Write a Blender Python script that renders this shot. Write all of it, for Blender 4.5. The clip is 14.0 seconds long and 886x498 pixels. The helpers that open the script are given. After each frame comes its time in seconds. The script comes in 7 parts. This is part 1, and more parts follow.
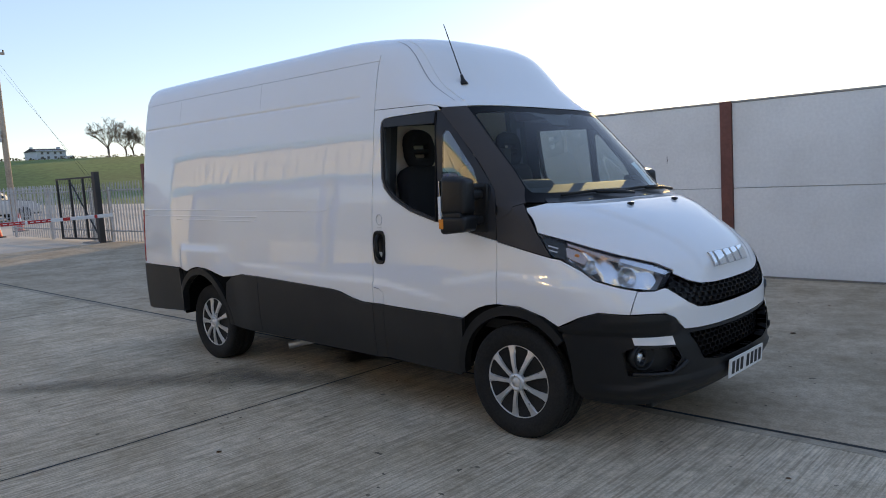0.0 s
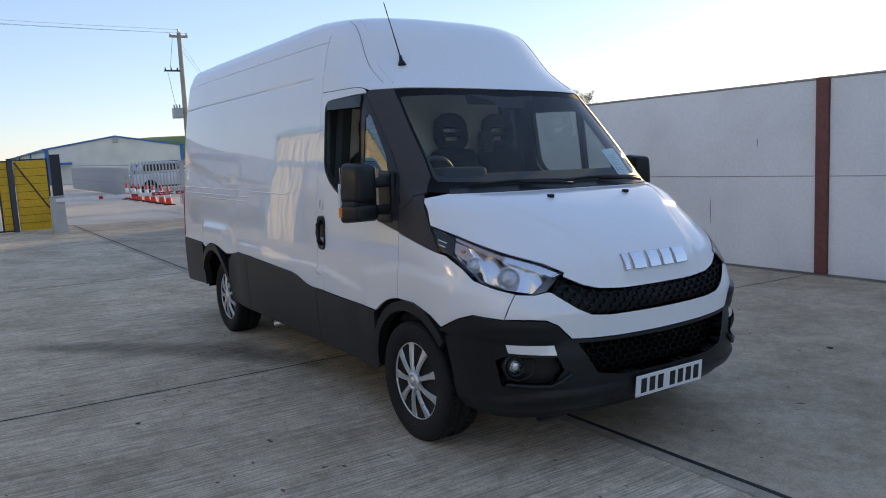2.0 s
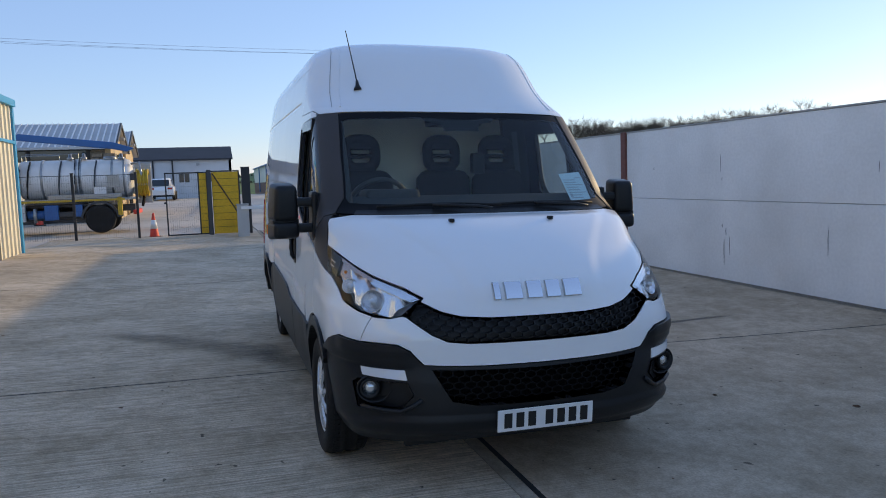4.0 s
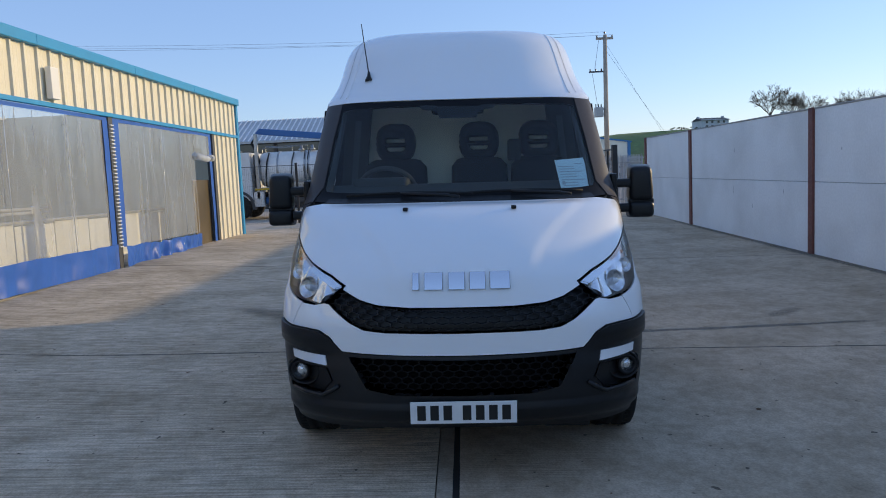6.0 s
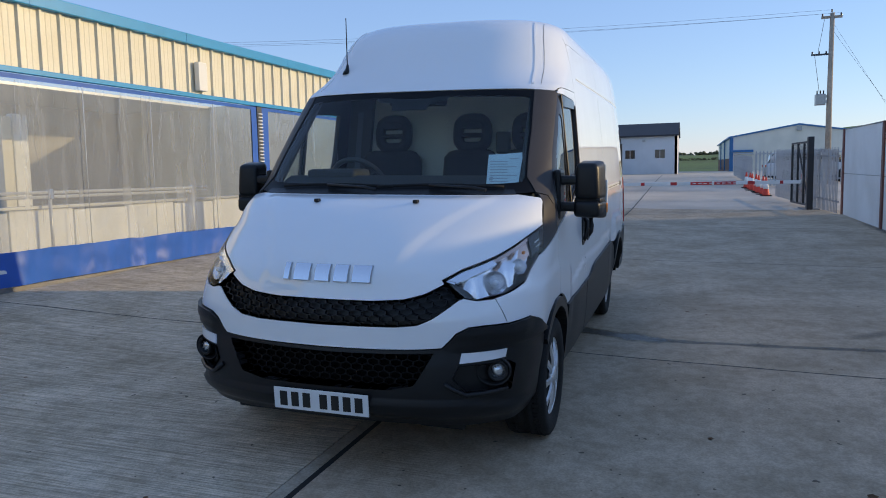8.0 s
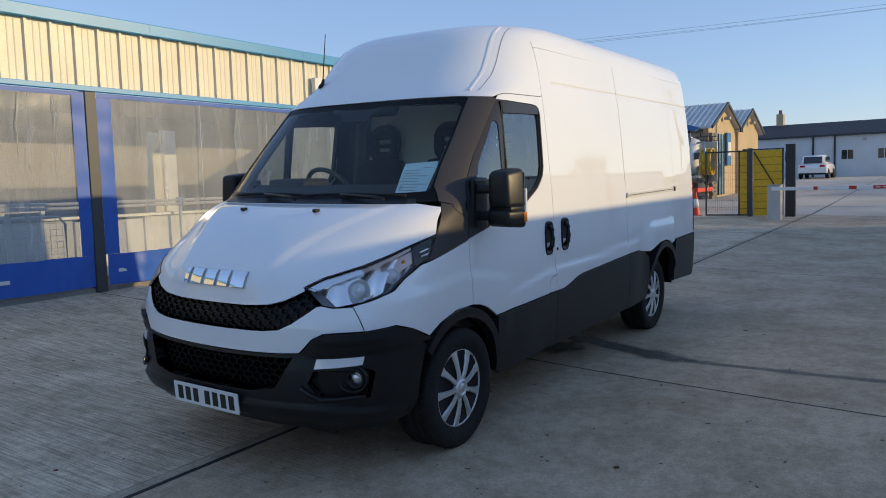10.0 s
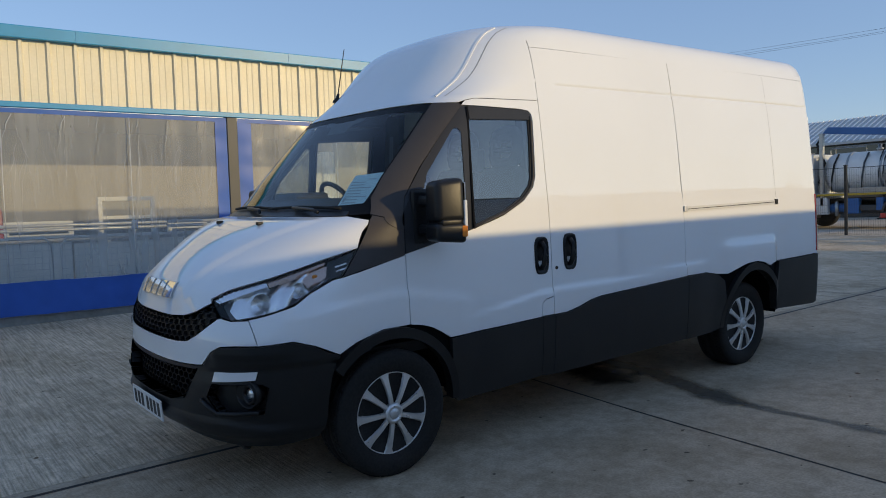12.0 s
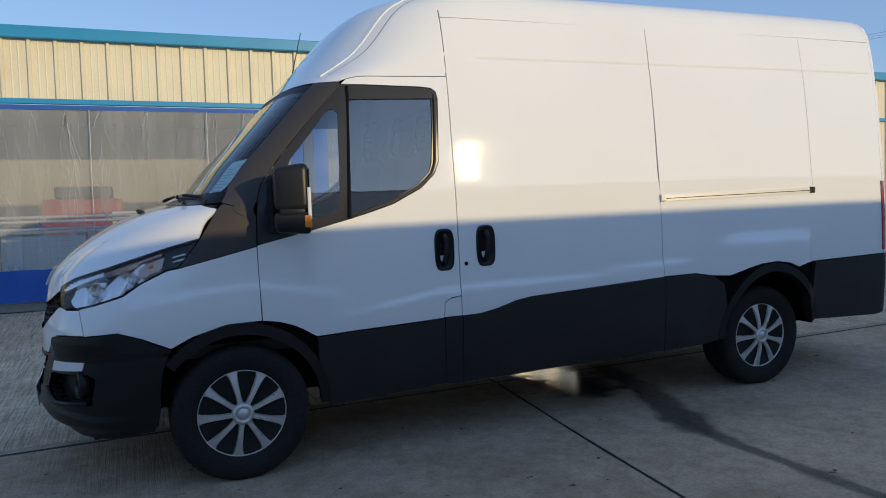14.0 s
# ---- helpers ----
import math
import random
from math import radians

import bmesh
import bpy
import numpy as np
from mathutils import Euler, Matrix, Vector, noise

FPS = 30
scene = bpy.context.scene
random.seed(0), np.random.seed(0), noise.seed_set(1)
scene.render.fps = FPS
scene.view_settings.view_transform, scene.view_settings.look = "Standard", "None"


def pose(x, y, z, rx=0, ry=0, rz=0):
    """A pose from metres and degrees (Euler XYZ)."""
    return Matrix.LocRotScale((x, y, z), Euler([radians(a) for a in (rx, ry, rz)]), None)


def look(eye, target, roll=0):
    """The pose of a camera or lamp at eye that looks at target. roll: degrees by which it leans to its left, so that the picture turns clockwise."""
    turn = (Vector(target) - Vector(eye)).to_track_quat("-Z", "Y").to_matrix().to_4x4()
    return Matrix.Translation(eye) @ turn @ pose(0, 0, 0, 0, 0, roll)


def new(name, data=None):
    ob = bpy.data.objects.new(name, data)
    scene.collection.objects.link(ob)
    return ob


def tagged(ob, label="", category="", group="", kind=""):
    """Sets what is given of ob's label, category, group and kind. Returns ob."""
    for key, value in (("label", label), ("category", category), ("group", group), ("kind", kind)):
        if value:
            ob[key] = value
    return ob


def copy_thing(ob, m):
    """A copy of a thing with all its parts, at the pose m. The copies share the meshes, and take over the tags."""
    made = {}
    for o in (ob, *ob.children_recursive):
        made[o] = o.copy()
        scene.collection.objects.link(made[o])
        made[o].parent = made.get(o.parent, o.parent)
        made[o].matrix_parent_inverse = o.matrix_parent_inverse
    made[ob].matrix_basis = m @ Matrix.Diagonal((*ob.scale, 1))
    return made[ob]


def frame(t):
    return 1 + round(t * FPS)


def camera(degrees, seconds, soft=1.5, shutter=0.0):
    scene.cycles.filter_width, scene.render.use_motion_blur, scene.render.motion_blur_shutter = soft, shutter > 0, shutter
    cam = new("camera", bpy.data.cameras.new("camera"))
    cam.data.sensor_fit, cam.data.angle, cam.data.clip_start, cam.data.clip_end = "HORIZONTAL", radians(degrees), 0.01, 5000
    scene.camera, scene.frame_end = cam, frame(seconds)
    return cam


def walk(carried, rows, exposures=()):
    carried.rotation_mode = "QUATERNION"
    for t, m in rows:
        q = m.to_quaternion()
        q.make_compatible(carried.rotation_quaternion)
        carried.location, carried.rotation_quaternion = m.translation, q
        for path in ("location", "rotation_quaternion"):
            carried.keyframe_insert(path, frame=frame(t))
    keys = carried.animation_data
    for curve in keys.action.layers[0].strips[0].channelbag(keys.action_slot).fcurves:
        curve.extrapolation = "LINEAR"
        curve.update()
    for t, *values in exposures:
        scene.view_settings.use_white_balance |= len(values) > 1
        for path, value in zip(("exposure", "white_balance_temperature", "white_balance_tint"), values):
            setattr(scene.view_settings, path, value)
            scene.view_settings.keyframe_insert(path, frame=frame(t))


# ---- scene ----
cam = camera(61.3, 14.0, soft=1.0)
PATH = [
    (0, (2.666, -4.42, 1.649), (1.313, -2.963, 1.433), -3.6),
    (0.5, (2.829, -4.089, 1.628), (1.42, -2.694, 1.365), -3.3),
    (1, (3.028, -3.751, 1.636), (1.549, -2.428, 1.388), -4.8),
    (1.5, (3.366, -3.467, 1.644), (1.799, -2.249, 1.397), -3.4),
    (2, (3.53, -3.082, 1.623), (1.877, -1.984, 1.37), -2.9),
    (2.5, (3.716, -2.691, 1.616), (2.006, -1.682, 1.376), -4.7),
    (3, (3.957, -2.31, 1.619), (2.178, -1.422, 1.406), -4.0),
    (5.5, (4.529, -0.35, 1.554), (2.541, -0.254, 1.354), -1.9),
    (6, (4.524, 0.056, 1.554), (2.536, -0.006, 1.35), -2.7),
    (6.5, (4.408, 0.465, 1.553), (2.431, 0.254, 1.336), -2.9),
    (7, (4.437, 0.945, 1.539), (2.488, 0.549, 1.329), -0.9),
    (7.5, (4.335, 1.362, 1.52), (2.41, 0.853, 1.33), -1.7),
    (8, (4.206, 1.756, 1.524), (2.322, 1.121, 1.309), -1.4),
    (10.5, (3.211, 3.636, 1.475), (1.655, 2.39, 1.31), -1.8),
    (11, (2.914, 3.968, 1.421), (1.478, 2.586, 1.255), -1.3),
    (11.5, (2.575, 4.201, 1.408), (1.303, 2.668, 1.226), -1.9),
    (12, (2.155, 4.284, 1.399), (0.938, 2.701, 1.286), -2.4),
    (12.5, (1.746, 4.517, 1.353), (0.525, 2.933, 1.3), -1.1),
    (13, (1.313, 4.6, 1.238), (0.304, 2.876, 1.154), -2.8),
    (13.5, (0.889, 4.676, 1.282), (0.161, 2.818, 1.142), -3.2),
    (14, (0.484, 4.806, 1.313), (-0.291, 2.966, 1.199), -2.3),
]
walk(cam, [(t, look(eye, target, roll)) for t, eye, target, roll in PATH],
     exposures=[(0.0, 1.75, 8600, 20), (3.0, 1.6, 7700, 20), (5.5, 1.45, 6900, 18), (8.0, 1.45, 6900, 18), (10.5, 1.35, 7300, 16), (11.8, 1.22, 7300, 15), (12.5, 0.95, 7400, 15), (13.2, 1.12, 7200, 14), (14.0, 1.15, 7000, 14)])

# ---- sky and sun ----
SUN_AZ, SUN_EL = radians(115.6), radians(11.8)
world = bpy.data.worlds.new("sky")
scene.world = world
world.use_nodes = True
sky = world.node_tree.nodes.new("ShaderNodeTexSky")
sky.sky_type = "NISHITA"
sky.sun_disc = False
sky.sun_elevation = SUN_EL
sky.sun_rotation = radians(90) - SUN_AZ
sky.air_density, sky.dust_density, sky.ozone_density = 1.0, 0.1, 3.0
# a thin even veil of high blue air over the whole dome
veil = world.node_tree.nodes.new("ShaderNodeMix")
veil.data_type, veil.blend_type = "RGBA", "MIX"
veil.inputs["Factor"].default_value = 0.72
veil.inputs[7].default_value = (0.46, 0.84, 1.65, 1)
world.node_tree.links.new(sky.outputs[0], veil.inputs[6])
world.node_tree.links.new(veil.outputs[2], world.node_tree.nodes["Background"].inputs[0])
world.node_tree.nodes["Background"].inputs[1].default_value = 0.15
sun = new("sun", bpy.data.lights.new("sun", "SUN"))
sun.data.energy, sun.data.angle, sun.data.color = 1.15, radians(0.6), (1.0, 0.82, 0.46)
sun_way = Vector((math.cos(SUN_EL) * math.cos(SUN_AZ), math.cos(SUN_EL) * math.sin(SUN_AZ), math.sin(SUN_EL)))
sun.matrix_world = look(sun_way * 60, (0, 0, 0))


# ---- materials ----
def material(name, colour, rough=0.5, metal=0.0, coat=0.0, grain=0.0, grain_size=40.0, bump=0.0, stain=0.0, stain_size=1.5, spec=0.5, stain_colour=None, pieces=0.0, wave=0.0):
    """A surface with fine grain and larger stains; sizes are in noise periods a metre."""
    m = bpy.data.materials.new(name)
    m.use_nodes = True
    nodes, links = m.node_tree.nodes, m.node_tree.links
    b = nodes["Principled BSDF"]
    b.inputs["Roughness"].default_value = rough
    b.inputs["Metallic"].default_value = metal
    b.inputs["Coat Weight"].default_value = coat
    b.inputs["Coat Roughness"].default_value = 0.02
    b.inputs["Coat IOR"].default_value = 1.8
    b.inputs["Specular IOR Level"].default_value = spec
    out = nodes.new("ShaderNodeRGB").outputs[0]
    out.default_value = (*colour, 1)
    place = nodes.new("ShaderNodeTexCoord").outputs["Object"]

    def noise_at(size, detail=6.0):
        n = nodes.new("ShaderNodeTexNoise")
        n.inputs["Scale"].default_value, n.inputs["Detail"].default_value = size, detail
        links.new(place, n.inputs["Vector"])
        return n.outputs["Fac"]

    def mix(kind, factor, a, c):
        n = nodes.new("ShaderNodeMix")
        n.data_type, n.blend_type = "RGBA", kind
        for socket, v in ((n.inputs["Factor"], factor), (n.inputs[6], a), (n.inputs[7], c)):
            if isinstance(v, (int, float)):
                socket.default_value = v
            elif isinstance(v, tuple):
                socket.default_value = v
            else:
                links.new(v, socket)
        return n.outputs[2]

    def ramp(v, lo, hi, a, c):
        n = nodes.new("ShaderNodeMapRange")
        for socket, x in zip(n.inputs, (None, lo, hi, a, c)):
            if x is not None:
                socket.default_value = x
        links.new(v, n.inputs[0])
        return n.outputs[0]

    if stain:
        dark = stain_colour or tuple(c * 0.45 for c in colour)
        out = mix("MIX", ramp(noise_at(stain_size, 8), 0.42, 0.72, 0, stain), out, (*dark, 1))
    fine = noise_at(grain_size, 5) if grain or bump else None
    if grain:
        out = mix("MULTIPLY", 1.0, out, mix("MIX", ramp(fine, 0.3, 0.7, 0, 1), (1 - grain,) * 3 + (1,), (1, 1, 1, 1)))
        links.new(ramp(fine, 0.3, 0.7, min(1, rough + 0.06), max(0, rough - 0.06)), b.inputs["Roughness"])
    if pieces:
        info = nodes.new("ShaderNodeObjectInfo").outputs["Random"]
        out = mix("MULTIPLY", 1.0, out, mix("MIX", info, (1 - pieces,) * 3 + (1,), (1, 1, 1, 1)))
    links.new(out, b.inputs["Base Color"])
    if bump or wave:
        n = nodes.new("ShaderNodeBump")
        n.inputs["Strength"].default_value, n.inputs["Distance"].default_value = 1.0, bump or wave
        links.new(fine if bump else noise_at(2.6, 1.5), n.inputs["Height"])
        links.new(n.outputs[0], b.inputs["Normal"])
        if wave:
            links.new(n.outputs[0], b.inputs["Coat Normal"])
    return m


def glass(name, tint, ior=1.5, rough=0.0, haze=0.0, most=1.0):
    """Clear sheet: lets light through by its tint and mirrors by Fresnel; haze is its milky share."""
    m = bpy.data.materials.new(name)
    m.use_nodes = True
    nodes, links = m.node_tree.nodes, m.node_tree.links
    nodes.remove(nodes["Principled BSDF"])
    clear, gloss, both, facing, power, fres = (nodes.new("ShaderNode" + k) for k in ("BsdfTransparent", "BsdfGlossy", "MixShader", "LayerWeight", "Math", "Math"))
    clear.inputs[0].default_value = (*tint, 1)
    gloss.inputs["Roughness"].default_value = rough
    # Schlick's curve, alike from both sides of the sheet
    facing.inputs["Blend"].default_value = 0.5
    power.operation, fres.operation = "POWER", "MULTIPLY_ADD"
    power.inputs[1].default_value = 5.0
    least = ((ior - 1) / (ior + 1)) ** 2
    links.new(facing.outputs["Facing"], power.inputs[0])
    links.new(power.outputs[0], fres.inputs[0])
    fres.inputs[1].default_value, fres.inputs[2].default_value = (1 - least) * most, least
    body = clear.outputs[0]
    if haze:
        milk, blend = nodes.new("ShaderNodeBsdfDiffuse"), nodes.new("ShaderNodeMixShader")
        milk.inputs[0].default_value = (0.74, 0.77, 0.79, 1)
        n = nodes.new("ShaderNodeTexNoise")
        n.inputs["Scale"].default_value, n.inputs["Detail"].default_value = 1.0, 6
        bend = nodes.new("ShaderNodeMapping")
        bend.inputs["Scale"].default_value = (5.0, 1.0, 0.6)
        links.new(nodes.new("ShaderNodeTexCoord").outputs["Object"], bend.inputs[0])
        links.new(bend.outputs[0], n.inputs["Vector"])
        r = nodes.new("ShaderNodeMapRange")
        for socket, x in zip(r.inputs[1:], (0.3, 0.7, haze * 0.78, haze * 1.22)):
            socket.default_value = x
        links.new(n.outputs["Fac"], r.inputs[0])
        links.new(r.outputs[0], blend.inputs[0])
        links.new(clear.outputs[0], blend.inputs[1])
        links.new(milk.outputs[0], blend.inputs[2])
        body = blend.outputs[0]
    links.new(fres.outputs[0], both.inputs[0])
    links.new(body, both.inputs[1])
    links.new(gloss.outputs[0], both.inputs[2])
    links.new(both.outputs[0], nodes["Material Output"].inputs[0])
    return m


PAINT = material("white_paint", (0.86, 0.86, 0.85), 0.5, coat=1.0, spec=0.0, stain=0.10, stain_size=0.9, stain_colour=(0.60, 0.59, 0.56), wave=0.0016)
PLASTIC = material("black_plastic", (0.013, 0.0135, 0.0145), 0.36, spec=0.30, grain=0.25, grain_size=260, bump=0.0004, stain=0.35, stain_size=3.0, stain_colour=(0.030, 0.029, 0.028))
CLAD = material("dusty_cladding", (0.021, 0.0212, 0.022), 0.42, spec=0.34, grain=0.25, grain_size=260, bump=0.0004, stain=0.5, stain_size=2.2, stain_colour=(0.040, 0.038, 0.035))
PILLAR = material("weathered_black_plastic", (0.080, 0.072, 0.070), 0.42, spec=0.12, grain=0.2, grain_size=260, stain=0.3, stain_size=3.0)
SATIN_BLACK = material("satin_black", (0.042, 0.042, 0.045), 0.10, spec=0.20)
GLOSS_BLACK = material("gloss_black", (0.006, 0.006, 0.007), 0.42, spec=0.12)
# intake mesh, darker than the bumper plastic to carry the intake's shade
MESH_BLACK = material("shaded_mesh_black", (0.006, 0.006, 0.0065), 0.45, spec=0.12)
# near-black for hollows and underside: their shade is put into the colour
DARK = material("void_shade_black", (0.004, 0.004, 0.004), 0.9, spec=0.1)
RUBBER = material("tyre_rubber", (0.019, 0.0185, 0.018), 0.75, spec=0.25, grain=0.3, grain_size=90, stain=0.6, stain_size=5, stain_colour=(0.03, 0.028, 0.026))
LAMP_GREY = material("lamp_grey", (0.42, 0.43, 0.44), 0.32, metal=0.15)
# warm tint: the amber glow at the lamp's tail is put into the colour
LAMP_GLOW_TINT = material("lamp_glow_tint", (0.62, 0.44, 0.36), 0.22, metal=0.9)
LAMP_SILVER = material("lamp_silver", (0.88, 0.89, 0.90), 0.24, metal=0.9)
SILVER = material("silver_trim", (0.70, 0.70, 0.69), 0.32, metal=0.6, grain=0.12, grain_size=30)
CHROME = material("chrome", (0.82, 0.83, 0.85), 0.08, metal=1.0)
MIRROR = material("mirror_glass", (0.86, 0.87, 0.88), 0.02, metal=1.0)
AMBER = material("amber_lens", (0.85, 0.25, 0.03), 0.12)
RED_LENS = material("red_lens", (0.45, 0.015, 0.02), 0.12, coat=1.0)
WHITE_LENS = material("white_lens", (0.80, 0.80, 0.80), 0.15, coat=1.0)
WINDOW = glass("window_glass", (0.93, 0.95, 0.94))
SCREEN_GLASS = glass("windscreen_glass", (0.76, 0.84, 0.82), 1.56)
SIDE_GLASS = glass("side_glass", (0.62, 0.67, 0.67), 3.0)
RAIL = material("rail_grey", (0.70, 0.69, 0.66), 0.35, metal=0.2, grain=0.1, grain_size=20)
LENS = glass("lens_glass", (0.93, 0.94, 0.95))
TRIM_GREY = material("cab_trim", (0.035, 0.037, 0.04), 0.65, grain=0.2, grain_size=150)
CLOTH = material("seat_cloth", (0.018, 0.019, 0.022), 0.9, grain=0.4, grain_size=300, bump=0.001)
BELT_GREY = material("belt_webbing", (0.10, 0.11, 0.12), 0.8, grain=0.3, grain_size=400)
CREAM_BOARD = material("bulkhead_board", (0.84, 0.80, 0.70), 0.6, stain=0.2, stain_size=2)
PAPER = material("paper", (0.72, 0.86, 0.90), 0.8, stain=0.08, stain_size=6)
PRINT = material("print_grey", (0.48, 0.52, 0.56), 0.8)
PLATE_WHITE = material("plate_white", (0.78, 0.78, 0.76), 0.35, stain=0.1, stain_size=9)
JOINT_SHADE = material("joint_shade", (.30, .30, .30), .5)
PLATE_BLACK = material("plate_black", (0.01, 0.01, 0.01), 0.5)


# ---- builders ----
def part(name, bm, mat, parent=None, label="", smooth=False):
    """Links a bmesh as one mesh object under a thing or a part."""
    me = bpy.data.meshes.new(name)
    bm.to_mesh(me)
    bm.free()
    me.materials.append(mat)
    if smooth:
        me.shade_smooth()
    ob = new(name, me)
    ob.parent = parent
    return tagged(ob, label)


def thing(name, label, category, m=None, group="", kind=""):
    ob = new(name)
    if m is not None:
        ob.matrix_world = m
    return tagged(ob, label, category, group, kind)


def add_box(bm, lo, hi, bevel=0.0, m=None):
    """A box between two corners, its edges rounded by bevel."""
    c = [(a + b) / 2 for a, b in zip(lo, hi)]
    s = [abs(b - a) for a, b in zip(lo, hi)]
    got = bmesh.ops.create_cube(bm, size=1, matrix=Matrix.Translation(c) @ Matrix.Diagonal((*s, 1)))
    verts = got["verts"]
    if bevel:
        edges = list({e for v in verts for e in v.link_edges})
        got = bmesh.ops.bevel(bm, geom=edges, offset=bevel, segments=2, affect="EDGES", profile=0.6)
        verts = [v for v in got["verts"]] + [v for v in verts if v.is_valid]
        verts = list(set(verts))
    if m is not None:
        bmesh.ops.transform(bm, matrix=m, verts=verts)
    return verts


def box(lo, hi, bevel=0.0, m=None):
    bm = bmesh.new()
    add_box(bm, lo, hi, bevel, m)
    return bm


def add_tube(bm, points, radius, sides=10, closed=False, taper=None):
    """A round bar along a line of points."""
    pts = [Vector(p) for p in points]
    rings, n = [], len(pts)
    for i, p in enumerate(pts):
        a = pts[(i - 1) % n] if closed or i else p
        b = pts[(i + 1) % n] if closed or i < n - 1 else p
        way = (b - a).normalized()
        side = way.cross(Vector((0, 0, 1)))
        side = way.cross(Vector((1, 0, 0))) if side.length < 0.05 else side
        side.normalize()
        up = side.cross(way)
        r = radius if taper is None else radius + (taper - radius) * i / (n - 1)
        rings.append([bm.verts.new(p + (side * math.cos(k) + up * math.sin(k)) * r) for k in (j * math.tau / sides for j in range(sides))])
    for i in range(n if closed else n - 1):
        a, b = rings[i], rings[(i + 1) % n]
        for j in range(sides):
            bm.faces.new((a[j], a[(j + 1) % sides], b[(j + 1) % sides], b[j]))
    if not closed:
        bm.faces.new(rings[0][::-1])
        bm.faces.new(rings[-1])


def tube(points, radius, sides=10, closed=False, taper=None):
    bm = bmesh.new()
    add_tube(bm, points, radius, sides, closed, taper)
    bmesh.ops.recalc_face_normals(bm, faces=bm.faces)
    return bm


def add_prism(bm, outline, a, b, axis="y"):
    """A flat outline drawn out from a to b along an axis; the outline is in the other two."""
    def at(u, v, w):
        return {"x": (w, u, v), "y": (u, w, v), "z": (u, v, w)}[axis]
    lo = [bm.verts.new(at(u, v, a)) for u, v in outline]
    hi = [bm.verts.new(at(u, v, b)) for u, v in outline]
    n = len(outline)
    faces = [bm.faces.new(lo), bm.faces.new(hi[::-1])]
    faces += [bm.faces.new((lo[i], hi[i], hi[(i + 1) % n], lo[(i + 1) % n])) for i in range(n)]
    bmesh.ops.recalc_face_normals(bm, faces=faces)
    return lo + hi


def prism(outline, a, b, axis="y", bevel=0.0):
    bm = bmesh.new()
    add_prism(bm, outline, a, b, axis)
    if bevel:
        bmesh.ops.bevel(bm, geom=list(bm.edges), offset=bevel, segments=2, affect="EDGES", profile=0.6)
    return bm


def lathe(profile, sides=48, axis="y"):
    """A turned shape: profile rows are (radius, along the axis)."""
    bm = bmesh.new()
    rings = []
    for r, w in profile:
        ring = []
        for k in range(sides):
            a = k * math.tau / sides
            c, s = r * math.cos(a), r * math.sin(a)
            ring.append(bm.verts.new({"y": (c, w, s), "z": (c, s, w), "x": (w, c, s)}[axis]))
        rings.append(ring)
    for a, b in zip(rings, rings[1:]):
        for j in range(sides):
            bm.faces.new((a[j], a[(j + 1) % sides], b[(j + 1) % sides], b[j]))
    bm.faces.new(rings[0][::-1])
    bm.faces.new(rings[-1])
    bmesh.ops.remove_doubles(bm, verts=bm.verts, dist=1e-5)
    bmesh.ops.recalc_face_normals(bm, faces=bm.faces)
    return bm


# ---- the van: one smooth hull, cut into panels ----
# Van axes: x ahead from the front axle, y to its left, z up from the ground.
def ease(table, v):
    """Smooth, never overshooting interpolation in rows of (v, value)."""
    n = len(table)
    if v <= table[0][0]:
        return table[0][1]
    if v >= table[-1][0]:
        return table[-1][1]
    i = next(k for k in range(n - 1) if v <= table[k + 1][0])

    def slope(k):
        if k <= 0 or k >= n - 1:
            a = 0 if k <= 0 else n - 2
            return (table[a + 1][1] - table[a][1]) / (table[a + 1][0] - table[a][0])
        d0 = (table[k][1] - table[k - 1][1]) / (table[k][0] - table[k - 1][0])
        d1 = (table[k + 1][1] - table[k][1]) / (table[k + 1][0] - table[k][0])
        return 0 if d0 * d1 <= 0 else 2 * d0 * d1 / (d0 + d1)

    (x0, y0), (x1, y1) = table[i], table[i + 1]
    h = x1 - x0
    t = (v - x0) / h
    m0, m1 = slope(i) * h, slope(i + 1) * h
    return (2 * t**3 - 3 * t**2 + 1) * y0 + (t**3 - 2 * t**2 + t) * m0 + (3 * t**2 - 2 * t**3) * y1 + (t**3 - t**2) * m1


# height with: the nose's reach, the half width, where the side starts to turn in, how square the corner is
NOSE = [(.25, .845), (.30, .885), (.36, .937), (.45, .967), (.58, .957), (.68, .938), (.80, .935), (.90, .910), (1.02, .872), (1.12, .785),
        (1.22, .648), (1.30, .495), (1.36, .335), (1.40, .20), (1.6, .01), (1.8, -.185), (2.04, -.42), (2.185, -.555), (2.35, -.70),
        (2.45, -.80), (2.50, -.875), (2.54, -.965), (2.575, -1.15), (2.60, -1.45)]
WIDE = [(.25, .955), (.5, .985), (.8, .995), (1.1, .988), (1.35, .975), (1.55, .955), (1.8, .93), (2.0, .906), (2.2, .875), (2.40, .837),
        (2.47, .814), (2.53, .776), (2.57, .72), (2.60, .615)]
TURN_X = [(.3, .30), (.7, .30), (.9, .2), (1.0, .1), (1.2, -.12), (1.387, -.30), (2.0, -.80), (2.03, -.83), (2.09, -1.0), (2.2, -1.25), (2.5, -1.6), (2.6, -2.0)]
POWER = [(.3, 2.75), (.9, 2.8), (1.0, 2.65), (1.2, 2.5), (1.387, 3.2), (2.0, 3.2), (2.03, 3.2), (2.09, 2.95), (2.2, 2.8), (2.5, 3.0), (2.6, 3.1)]
TAIL = -4.74
known = {}


def section(z):
    z = round(z, 5)
    if z not in known:
        known[z] = tuple(ease(t, z) for t in (NOSE, WIDE, TURN_X, POWER))
    return known[z]


